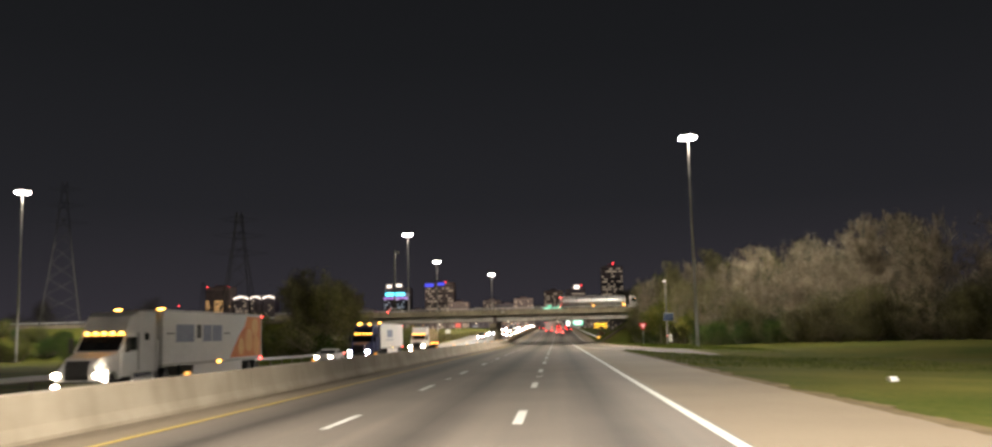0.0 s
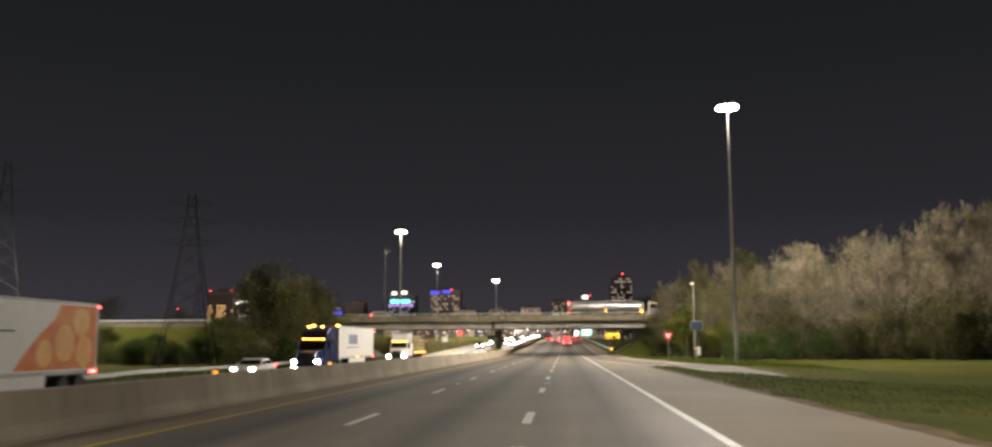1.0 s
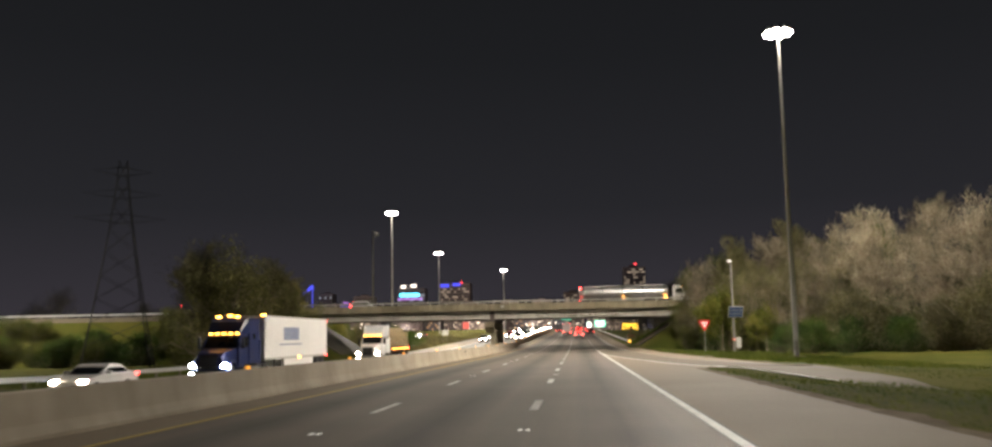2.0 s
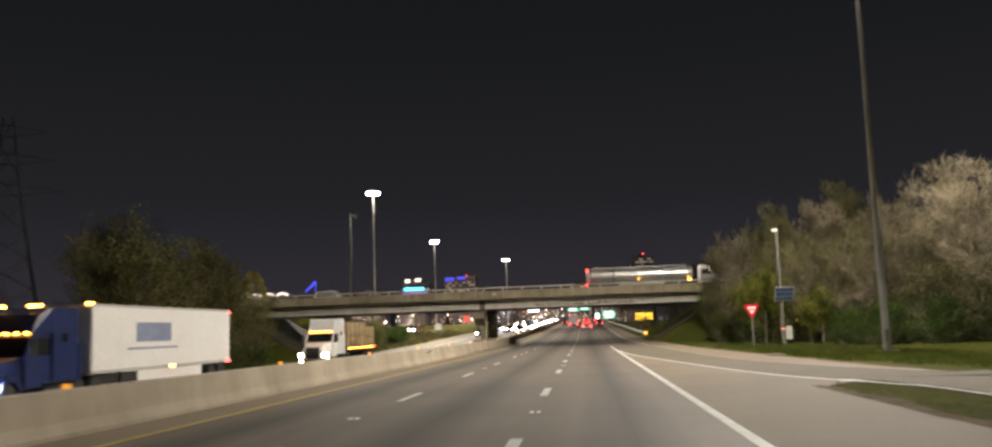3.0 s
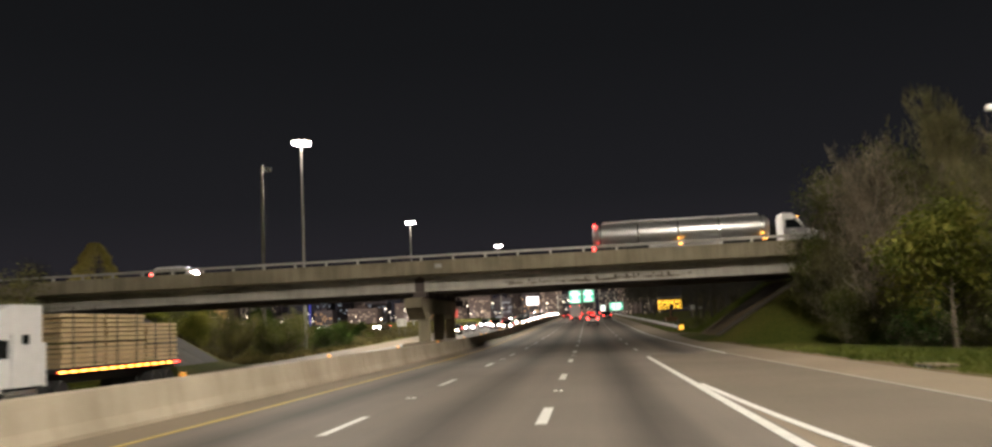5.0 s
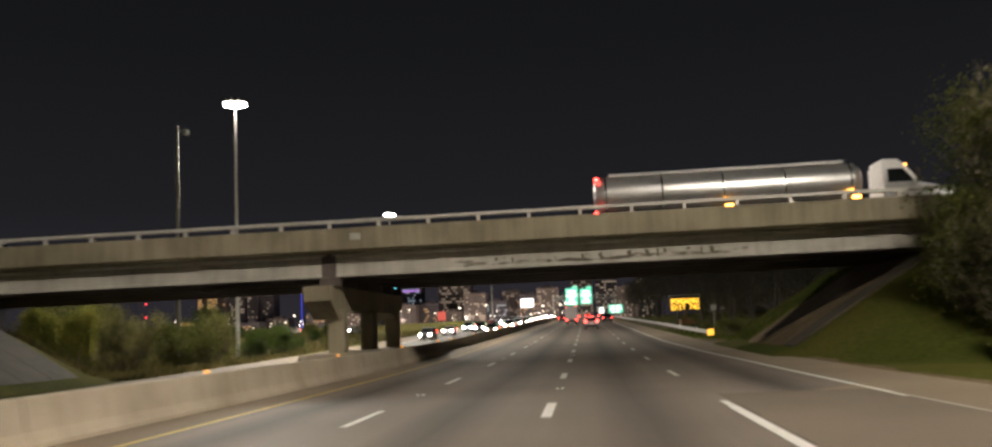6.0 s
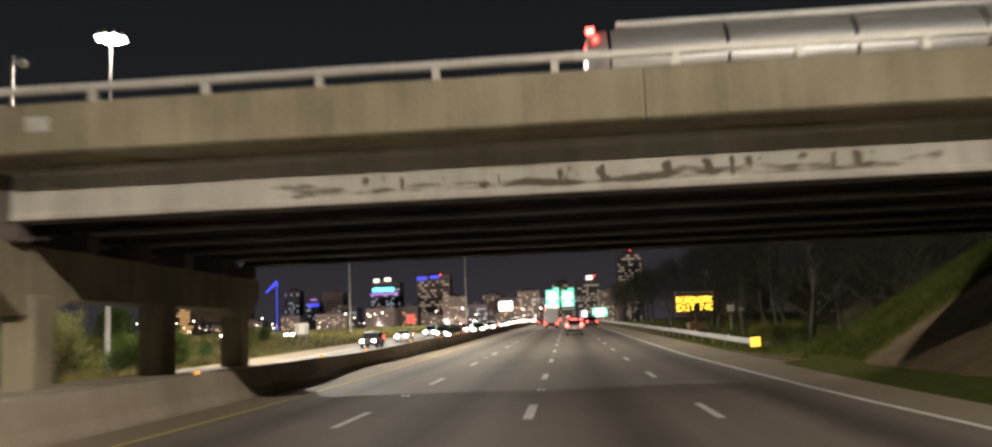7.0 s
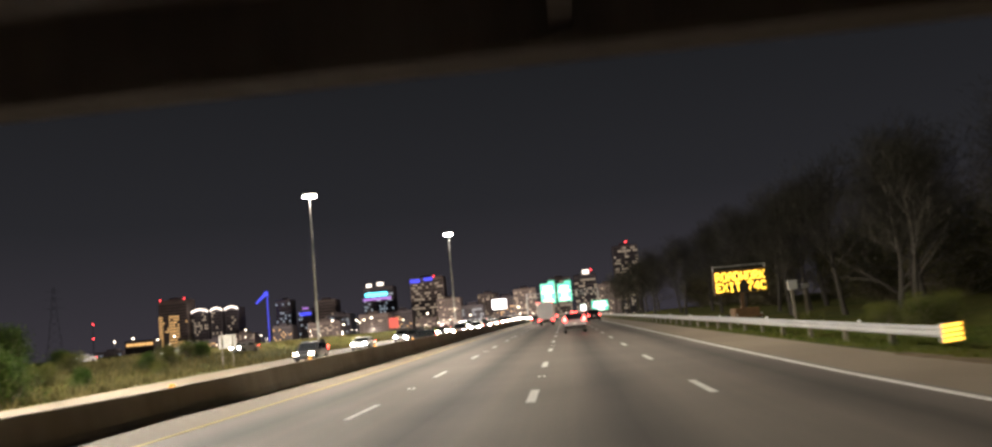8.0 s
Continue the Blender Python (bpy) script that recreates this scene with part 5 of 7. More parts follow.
n_seed = 100
for kind, own, rows in (
    (pale_a, 15, ((34, 139, 13.8), (44, 126.5, 15.6), (58, 109, 16), (25.5, 157, 12.8), (53, 132, 16.5), (72, 108, 17), (40, 145, 15))),
    (pale_b, 15, ((39, 132, 14.4), (51, 117, 15.8), (66, 101, 16.2), (30, 150, 12.8), (18.9, 161.0, 11.2), (62, 121, 16.8), (80, 93, 17), (46, 138, 15.6))),
    (pale_bare, 13, ((22.6, 150.6, 9.3), (25.0, 149.2, 9.6), (27.4, 147.4, 9.8), (21.0, 154, 9.0), (30.6, 144.8, 10.0))),
    (spring, 11, ((-36.6, 132.5, 12.2), (-36.0, 140.5, 11.2), (-36.2, 149, 9.8), (-36.8, 157, 8.2), (-39, 204.5, 5.5), (-43, 210, 6.0), (-35.3, 213, 5.4))),
    (olive_bud, 14, ((-38.5, 136, 13), (-37.8, 144.5, 11.8), (-38, 153, 10.4), (22, 163.5, 12.5), (28, 164, 13.5), (36, 156, 14.5), (22.5, 157, 10.5), (26, 152, 10.5), (31, 157, 13))),
    (bright, 8, ((18.9, 153.2, 7.2), (23.5, 149.5, 5.2), (-44, 205.5, 5.5), (-52, 212, 6))),
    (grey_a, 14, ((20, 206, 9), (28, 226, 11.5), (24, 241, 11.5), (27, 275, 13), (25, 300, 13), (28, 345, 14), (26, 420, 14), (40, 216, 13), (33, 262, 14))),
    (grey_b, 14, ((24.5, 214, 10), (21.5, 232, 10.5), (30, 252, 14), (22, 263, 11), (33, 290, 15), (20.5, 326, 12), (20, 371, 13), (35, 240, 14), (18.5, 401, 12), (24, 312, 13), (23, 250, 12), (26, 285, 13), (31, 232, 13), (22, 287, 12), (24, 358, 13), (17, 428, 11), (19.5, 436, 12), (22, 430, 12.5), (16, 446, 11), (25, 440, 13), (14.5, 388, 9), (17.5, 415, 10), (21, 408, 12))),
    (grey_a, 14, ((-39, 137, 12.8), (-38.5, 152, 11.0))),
    (olive_a, 10, ((18.4, 167.5, 8.0), (21.5, 168.5, 9.0), (-35.4, 145, 5.0), (-50, 216, 6.5), (-57, 222, 7))),
    (thicket, 9, ((17.6, 156.2, 3.4), (19.6, 154.6, 3.2), (16.2, 162.5, 5.2), (22.4, 152.0, 3.0))),
    (green_a, 4, ((18.6, 155, 3.4), (26.5, 140.5, 3.4), (29.5, 136.5, 3.6), (24.2, 144, 3.0), (33, 131.5, 3.4), (-60.5, 271, 5.4), (-35.2, 131, 3.4), (-34.5, 138, 2.6), (-34.5, 145, 3.0), (-34.6, 151, 2.6), (-34.8, 158, 2.4), (-52, 160, 3.2), (-66, 162, 3.5), (-80, 161, 3.4), (-94, 163, 3.6), (-108, 162, 3.4), (-60, 156, 3), (-88, 155, 3.2), (-33.5, 229.5, 3.3), (-46, 236, 2.0), (-34, 222, 3.0), (-42, 228, 2.8), (-54, 240, 2.6), (-62, 262, 2.8), (-40, 262, 1.8), (-36, 243, 1.6), (-70, 240, 3.2), (-58, 278, 2.4), (-46, 290, 2.0))),
    (olive_b, 4, ((21, 154, 4.5), (15.4, 158.5, 3.2), (15.6, 165.5, 4.6), (-34.8, 137, 3.0), (-46, 161, 3.6), (-58, 163, 3.4), (-73, 160, 3.6), (-87, 163, 3.2), (-101, 160, 3.8), (-116, 163, 3.5), (-50, 154, 3.4), (-70, 154, 3), (-100, 153, 3.4), (-35, 207.5, 4.4), (-37.5, 216, 4.4), (-41, 246, 1.9), (-38, 234, 2.4), (-49, 226, 3.0), (-60, 232, 3.0), (-50, 266, 2.2), (-44, 276, 2.2), (-66, 252, 2.8), (-36, 256, 1.4), (-75, 268, 2.8), (-52, 300, 2.4), (13.2, 208, 1.6), (12.9, 213, 1.2), (12.9, 222, 0.9), (16.4, 216, 1.5), (15.2, 217.2, 1.1), (18.6, 229, 1.2), (-52, 252, 2.0))),
):
    for x, y, top in rows:
        n_seed += 1
        plant(kind, x, y, top, n_seed, own, 0.68 if 8 < x < 24 and 155 < y < 171 else 1.0)
# a dull thicket before the pale trees
scat = random.Random(17)
for k in range(3, 25):
    u = k / 24
    x, y = 23.5 + 59 * u + scat.uniform(-1.5, 1.5), 147 - 74 * u + scat.uniform(-1, 2.0)
    n_seed += 1
    plant(thicket, x, y, 4.6 + 3.6 * u + scat.uniform(-0.6, 1.4), n_seed, 9)
for x, y, top in ((24, 199, 4.5), (29, 201, 5.5), (35, 203, 6), (22, 204, 3.2), (17.5, 206, 2.4), (42, 206, 6)):
    n_seed += 1
    plant(thicket, x, y, top, n_seed, 9)
# deep row added as a dark backing, closing off sky between the trunks
for k in range(20):
    n_seed += 1
    plant(thicket, 36 + scat.uniform(0, 12), 205 + 11 * k + scat.uniform(-3, 3), scat.uniform(8, 11.5), n_seed, 9, 1.2)
# undergrowth along the edge of the wood and on the far bank
scat = random.Random(31)
for k in range(34):
    u = scat.random()
    x = 16.5 + 62 * u + scat.uniform(0, 7)
    y = 159 - 80 * u + scat.uniform(0, 9) + (6 if x < 26 else 0)
    n_seed += 1
    plant(olive_b, x, y, scat.uniform(2.0, 4.4), n_seed, 4)
for k in range(46):
    x, y = scat.uniform(-128, -46), scat.uniform(146, 168)
    n_seed += 1
    plant(scat.choice((green_a, olive_b)), x, y, scat.uniform(2.0, 4.2), n_seed, 4)
for k in range(16):
    x, y = scat.uniform(-130, -44), scat.uniform(190, 215)
    n_seed += 1
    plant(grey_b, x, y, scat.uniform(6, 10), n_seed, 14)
for src in SOURCES:
    for o in list(src.children) + [src]:
        bpy.data.objects.remove(o)


def conifer(x, y, height, seed):
    rng = random.Random(seed)
    zb = land_z(x, y)
    ob = thing("conifer", "yellow-green conical conifer behind the overpass", "tree", pose(x, y, zb - 0.05))
    part("trunk", Geo().tube((0, 0, -0.2), (0, 0, height * 0.97), 0.22, 0.03, 8), BARK, ob)
    v, f = [], []
    for _ in range(6500):
        t = rng.random() ** 0.75
        z = height * (0.06 + 0.94 * t)
        rad = height * 0.44 * (1 - t) ** 0.62 * (0.92 + 0.08 * math.sin(z * 5.0)) + 0.05
        a = rng.uniform(0, 6.283)
        q = rad * rng.uniform(0.45, 1.0) ** 0.5
        p = Vector((q * math.cos(a), q * math.sin(a), z))
        w = Vector((math.cos(a), math.sin(a), rng.uniform(-0.1, 0.8))).normalized()
        s = w.orthogonal().normalized() * 0.06
        k = len(v)
        e = p + w * rng.uniform(0.25, 0.5)
        v += [p - s, p + s, e]
        f.append((k, k + 1, k + 2))
    g = Geo()
    g.soft = "open"
    part("crown", g.add(v, f), NEEDLE, ob)
    return ob


conifer(-47.8, 191.5, 9.2, 3)


def grass_field():
    """Standing blades where the verge lies close to the road."""
    rng = random.Random(8)
    v, f = [], []
    for x0, x1, y0, y1, n, tall in ((12, 24, 100, 118, 3000, 0.10), (9.5, 24, 92, 150, 26000, 0.2), (9.2, 18, 196, 230, 9000, 0.16), (-40, -27.5, 95, 165, 14000, 0.22), (10.0, 18, 182.6, 190.5, 9000, 0.2), (7.6, 24, 40, 92, 16000, 0.12)):
        for _ in range(n):
            x, y = rng.uniform(x0, x1), rng.uniform(y0, y1)
            if x > 0 and x < right_edge(y) + 0.05 + 0.3 * rng.random() ** 2:
                continue
            if x > 0 and 45 < y < 100 and any(abs(p.x - x) < 3.3 and abs(p.y - y) < 3.3 for p in rc):
                continue
            z = land_z(x, y)
            h = tall * rng.uniform(0.4, 1.4)
            a = rng.uniform(0, 6.283)
            c, s = math.cos(a), math.sin(a)
            k = len(v)
            v += [(x - 0.02 * s, y + 0.02 * c, z), (x + 0.02 * s, y - 0.02 * c, z), (x + h * 0.5 * c, y + h * 0.5 * s, z + h)]
            f.append((k, k + 1, k + 2))
    g = Geo()
    g.soft = "open"
    whole("grass", g.add(v, f), BLADE, "short rough grass blades on the verge", "grass", "stuff")


def weed_field():
    """Tall dry weeds in patches on the rough ground beyond the oncoming lanes."""
    rng = random.Random(12)
    v, f = [], []
    for _ in range(56000):
        y = 190 + 200 * rng.random() ** 1.5
        x = -29.2 - (24 + 0.25 * (y - 190)) * rng.random() ** 1.4
        if noise.noise((x * 0.16, y * 0.10, 6.0)) + 0.25 * rng.uniform(-1, 1) < -0.12:
            continue
        z, h = land_z(x, y), rng.uniform(0.15, 0.75)
        a = rng.uniform(0, 6.283)
        c, s = math.cos(a), math.sin(a)
        k = len(v)
        v += [(x - 0.05 * s, y + 0.05 * c, z), (x + 0.05 * s, y - 0.05 * c, z), (x + h * 0.4 * c, y + h * 0.4 * s, z + h)]
        f.append((k, k + 1, k + 2))
    g = Geo()
    g.soft = "open"
    whole("weeds", g.add(v, f), WEED, "tall dry weeds and rough grass in patches", "weeds", "stuff")


grass_field()
weed_field()


# ---- power pylons behind the bank ----
def pylon(x, y, height):
    zb = land_z(x, y)
    ob = thing("power_pylon", "dull grey lattice power pylon behind the bank", "pylon", pose(x, y, zb, 0, 0, 30), group="power pylons")

    def half(t):
        return 3.4 * (1 - t) ** 1.3 + 0.45

    n = 9
    for sx in (-1, 1):
        for sy in (-1, 1):
            pts = [(sx * half(i / n), sy * half(i / n), i / n * height) for i in range(n + 1)]
            part("leg", Geo().pipe(pts, [0.08 - 0.004 * i for i in range(n + 1)], 4), PYLON_STEEL, ob)
    for k in range(4):
        c, d = [(-1, -1), (1, -1), (1, 1), (-1, 1)][k], [(1, -1), (1, 1), (-1, 1), (-1, -1)][k]
        for i in range(n):
            a, b = i / n, (i + 1) / n
            for p, q in ((c, d), (d, c)):
                part("brace", Geo().tube((p[0] * half(a), p[1] * half(a), a * height), (q[0] * half(b), q[1] * half(b), b * height), 0.03, n=4), PYLON_STEEL, ob)
    for zz, ln in ((0.72, 5.0), (0.84, 4.2), (0.95, 3.2)):
        for s in (-1, 1):
            tri = [(0, 0, zz * height + 0.5), (s * ln, 0, zz * height), (0, 0, zz * height - 0.6)]
            part("cross_arm", Geo().pipe(tri, [0.05, 0.05, 0.05], 4), PYLON_STEEL, ob)
    return ob


pylon(-51.0, 138.5, 24)
pylon(-99.0, 170.0, 30)
pylon(-230.0, 570.0, 34)


# ---- small things by the road ----
def litter(x, y):
    ob = thing("litter", "crumpled white paper lying in the grass", "litter", pose(x, y, land_z(x, y) + 0.02, 0, 0, 25))
    rng = random.Random(4)
    n = 5
    v = [(0.30 * (i / n - 0.5), 0.22 * (j / n - 0.5), 0.02 + 0.22 * rng.random()) for j in range(n + 1) for i in range(n + 1)]
    v += [(p[0], p[1], p[2] - 0.012) for p in v]
    k = (n + 1) ** 2
    f = [(j * (n + 1) + i, j * (n + 1) + i + 1, (j + 1) * (n + 1) + i + 1, (j + 1) * (n + 1) + i) for j in range(n) for i in range(n)]
    f += [tuple(q + k for q in reversed(p)) for p in f]
    part("sheet", Geo().add(v, f), SIGN_WHITE, ob)


def storm_drain(x, y):
    z = road_z(y) - 0.004 if x < right_edge(y) else land_z(x, y)
    ob = thing("storm_drain", "concrete kerb inlet with a dark slot at the pavement edge", "drain", pose(x, y, z, 0, 0, 4), group="kerb inlets")
    part("frame", Geo().box(0.05, 0.75, -0.7, 0.7, -0.2, 0.09, 0.03), SHOULDER, ob, "pale concrete hood")
    part("slot", Geo().box(0.03, 0.06, -0.55, 0.55, 0.005, 0.06), VMS_FACE, ob, "dark inlet slot")
    for yy in (-0.4, 0.0, 0.4):
        part("bar", Geo().box(0.0, 0.035, yy - 0.02, yy + 0.02, 0.0, 0.07), STEEL, ob)


litter(11.87, 25.51)
storm_drain(10.49, 110.07)
storm_drain(10.25, 133.46)


# ---- vehicles (forward is +y, ground at z = 0) ----
def wheel(parent, x, y, r, w, side):
    """A tyre with its rim; side: -1 left, 1 right."""
    g = Geo()
    g.soft = False
    x0, x1 = (x, x + side * w)
    g.lathe([(x0, r * 0.55), (x0, r * 0.9), (x0 + side * w * 0.15, r), (x1 - side * w * 0.15, r), (x1, r * 0.9), (x1, r * 0.55)], 20, "x", (0, y, r))
    t = part("wheel", g, RUBBER, parent, "black tyre")
    part("rim", Geo().lathe([(x1 - side * 0.10, r * 0.54), (x1 - side * 0.02, r * 0.56), (x1 - side * 0.05, r * 0.40), (x1 - side * 0.07, r * 0.18), (x1 + side * 0.01, r * 0.12)], 16, "x", (0, y, r)), ALLOY, t)
    return t


def lamp_part(parent, name, x0, x1, y0, y1, z0, z1, material, label="", c=0.02):
    return part(name, Geo().box(x0, x1, y0, y1, z0, z1, c), material, parent, label)


def tractor(ob, paint, front, head_mat, sleeper=True, roof=3.95, trim=CHROME):
    """A long-nosed tractor unit; front is the y of its bumper."""
    f = front
    hood = [(f - 0.15, 0.62), (f - 0.02, 1.0), (f - 0.08, 1.45), (f - 0.5, 1.72), (f - 1.9, 1.98), (f - 1.9, 0.75), (f - 0.9, 0.62)]
    part("hood", Geo().tapered(hood, lambda y, z: 0.72 + 0.36 * smooth(f, f - 1.9, y) if z > 1.2 else 0.98 + 0.1 * smooth(f, f - 1.9, y)), paint, ob, "sloping bonnet")
    cab = [(f - 1.88, 0.8), (f - 1.86, 2.0), (f - 2.45, 2.78), (f - 3.55, 2.95), (f - 3.55, 0.8)]
    part("cab", Geo().tapered(cab, lambda y, z: 1.10 if z > 2.4 else 1.18), paint, ob)
    if sleeper:
        sl = [(f - 2.35, 2.86), (f - 2.9, roof - 0.25), (f - 3.5, roof), (f - 5.3, roof), (f - 5.3, 0.95), (f - 3.56, 0.95), (f - 3.56, 2.86)]
        part("sleeper", Geo().tapered(sl, lambda y, z: 1.22 if y < f - 3.2 else 1.05), paint, ob, "tall sleeper with roof fairing")
        for s in (-1, 1):
            part("side_fairing", Geo().box(s * 1.16, s * 1.26, f - 5.55, f - 5.3, 0.9, roof - 1.4, 0.03), paint, ob)
            part("sleeper_window", Geo().box(s * 1.215, s * 1.24, f - 4.5, f - 4.1, 2.5, 2.85, 0.02), GLASS_DARK, ob)
        part("roof_vent", Geo().box(-0.5, 0.5, f - 2.90, f - 2.72, 3.15, 3.32, 0.03), GLASS_DARK, ob, "dark roof slot")
    ws = [(f - 1.855, 2.03), (f - 2.40, 2.74), (f - 2.44, 2.74), (f - 1.90, 2.03)]
    part("windscreen", Geo().prism(ws, -1.02, 1.02, "x"), GLASS_DARK, ob, "dark raked windscreen")
    for s in (-1, 1):
        part("side_window", Geo().prism([(f - 2.15, 2.02), (f - 2.62, 2.66), (f - 3.35, 2.66), (f - 3.35, 2.02)], s * 1.165, s * 1.19, "x"), GLASS_DARK, ob)
        part("mirror", Geo().box(s * 1.28, s * 1.48, f - 2.05, f - 1.92, 1.95, 2.65, 0.03), CHASSIS, ob)
        part("step_tank", Geo().lathe([(f - 4.9, 0.30), (f - 4.85, 0.33), (f - 3.0, 0.33), (f - 2.95, 0.30)], 16, "y", (s * 0.98, 0, 0.72)), trim, ob, "round fuel tank")
        part("fender", Geo().prism([(f - 0.35, 0.62), (f - 0.45, 1.12), (f - 0.85, 1.32), (f - 1.35, 1.25), (f - 1.75, 0.75), (f - 1.55, 0.75), (f - 1.25, 1.08), (f - 0.85, 1.14), (f - 0.6, 1.0), (f - 0.52, 0.62)], s * 0.86, s * 1.22, "x"), paint, ob)
        lamp_part(ob, "headlight", s * 0.78, s * 1.14, f - 0.24, f - 0.02, 0.86, 1.10, head_mat, "glowing headlight", 0.05)
        part("fog_lamp", Geo().box(s * 0.78, s * 1.08, f - 0.10, f + 0.08, 0.42, 0.56, 0.03), head_mat, ob, "glowing lower lamp")
        wheel(ob, s * 0.86, f - 1.0, 0.52, 0.28, s)
        for yy in (f - 5.35, f - 6.65):
            wheel(ob, s * 0.66, yy, 0.52, 0.56, s)
    part("grille", Geo().prism([(f - 0.05, 0.75), (f + 0.02, 0.95), (f - 0.02, 1.45), (f - 0.12, 1.62), (f - 0.16, 1.6), (f - 0.12, 0.75)], -0.55, 0.55, "x"), CHASSIS, ob, "black grille")
    part("bumper", Geo().box(-1.2, 1.2, f - 0.18, f + 0.06, 0.34, 0.70, 0.05), trim, ob)
    part("chassis_frame", Geo().box(-0.45, 0.45, f - 7.2, f - 1.5, 0.62, 0.92, 0.03), CHASSIS, ob)
    for k in range(5):
        lamp_part(ob, "marker_lamp", -0.84 + 0.42 * k - 0.10, -0.84 + 0.42 * k + 0.10, f - 2.50, f - 2.36, 2.82, 2.92, AMBER, "amber roof marker", 0.02)
    return ob


def trailer_wheels(ob, y_rear, r=0.52):
    for s in (-1, 1):
        for yy in (y_rear + 1.2, y_rear + 2.5):
            wheel(ob, s * 0.72, yy, r, 0.56, s)
    part("bogie", Geo().box(-0.6, 0.6, y_rear + 0.6, y_rear + 3.2, 0.55, 0.95, 0.03), CHASSIS, ob)


def box_trailer(ob, y0, y1, skirt=True, base=1.15, top=4.05):
    """y0: rear, y1: nose."""
    body = part("trailer_body", Geo().box(-1.29, 1.29, y0, y1, base, top, 0.04), TRAILER_WHITE, ob, "smooth white box trailer")
    part("bottom_rail", Geo().box(-1.305, 1.305, y0 + 0.02, y1 - 0.02, base - 0.06, base + 0.10, 0.015), SIGN_BACK, ob, "pale metal lower rail")
    part("top_rail", Geo().box(-1.30, 1.30, y0 + 0.02, y1 - 0.02, top - 0.10, top + 0.012, 0.015), SIGN_BACK, ob)
    for s in (-1, 1):
        part("rear_door", Geo().box(s * 0.03, s * 1.22, y0 - 0.05, y0 - 0.002, base + 0.1, top - 0.12, 0.02), TRAILER_WHITE, ob)
        lamp_part(ob, "tail_lamp", s * 0.9, s * 1.2, y0 - 0.07, y0 - 0.01, base - 0.04, base + 0.08, TAIL, "red tail lamp")
        lamp_part(ob, "side_lamp", s * 1.30, s * 1.33, y0 + 0.1, y0 + 0.55, base - 0.05, base + 0.06, TAIL, "red side lamp")
        lamp_part(ob, "side_lamp", s * 1.30, s * 1.33, (y0 + y1) / 2 - 0.25, (y0 + y1) / 2 + 0.25, base - 0.05, base + 0.06, AMBER, "amber side lamp")
        lamp_part(ob, "top_lamp", s * 1.0, s * 1.28, y1 - 0.2, y1 + 0.03, top - 0.02, top + 0.08, AMBER, "amber top lamp")
        lamp_part(ob, "top_lamp", s * 1.2, s * 1.31, y0 - 0.06, y0 + 0.06, top - 0.18, top - 0.08, TAIL, "red top lamp")
        if skirt:
            part("side_skirt", Geo().box(s * 1.22, s * 1.26, y0 + 3.8, y1 - 4.0, 0.42, base - 0.05, 0.01), TRAILER_WHITE, ob, "white side skirt")
    for s in (-1, 1):
        part("landing_gear", Geo().box(s * 0.78, s * 0.9, y1 - 3.2, y1 - 3.05, 0.1, base), CHASSIS, ob)
    trailer_wheels(ob, y0)
    return body


def white_semi(m):
    ob = thing("semi_truck", "white semi truck with a printed white box trailer, headlights on", "truck", m)
    tractor(ob, WHITE_BODY, 0.0, HEADLIGHT_WARM, True, 3.9)
    body = box_trailer(ob, -21.6, -5.95)
    for s in (-1, 1):
        # the printed fruit picture at the rear: overlapping orange rounds
        pts = [(-21.45, 1.30), (-21.45, 3.9), (-18.6, 3.9), (-18.2, 3.3), (-17.2, 2.7), (-16.2, 1.9), (-15.6, 1.30)]
        part("print_field", Geo().prism(pts, s * 1.292, s * 1.297, "x"), PEACH, body, "orange printed picture")
        for yc, zc, r in ((-20.2, 3.2, 0.62), (-19.0, 2.35, 0.75), (-20.5, 2.0, 0.66), (-17.6, 1.95, 0.55)):
            ring = [(yc + r * math.cos(2 * math.pi * k / 18), zc + r * math.sin(2 * math.pi * k / 18)) for k in range(18)]
            part("print_round", Geo().prism(ring, s * 1.298, s * 1.302, "x"), surface_once("orange_print_pale", (0.78, 0.30, 0.05), (0.88, 0.55, 0.18)), body)
        # the mark, as plain shapes
        for a, b in ((-14.2, -12.7), (-12.55, -11.3), (-11.0, -10.4), (-10.0, -7.6)):
            part("mark_block", Geo().box(s * 1.292, s * 1.298, a, b, 2.35 if a != -11.0 else 2.55, 3.30, 0.0), LOGO_BLUE if a != -11.0 else CHASSIS, body, "plain block of the printed mark")
        for a, b in ((-15.6, -14.5), (-7.4, -6.4)):
            part("mark_bar", Geo().box(s * 1.292, s * 1.298, a, b, 2.78, 2.84), CHASSIS, body)
    for s in (-1, 1):
        part("chassis_fairing", Geo().box(s * 1.19, s * 1.23, -5.2, -2.75, 0.38, 1.04, 0.015), WHITE_BODY, ob, "white lower side panel")
    part("cold_unit", Geo().box(-0.95, 0.95, -5.93, -5.5, 2.2, 3.9, 0.08), CHASSIS, ob, "dark cooling unit")
    return ob


def surface_once(name, low, high):
    return bpy.data.materials[name] if name in bpy.data.materials else surface(name, low, high, 0.5, 0, 1.6, 0.7, 0.0, own=True)


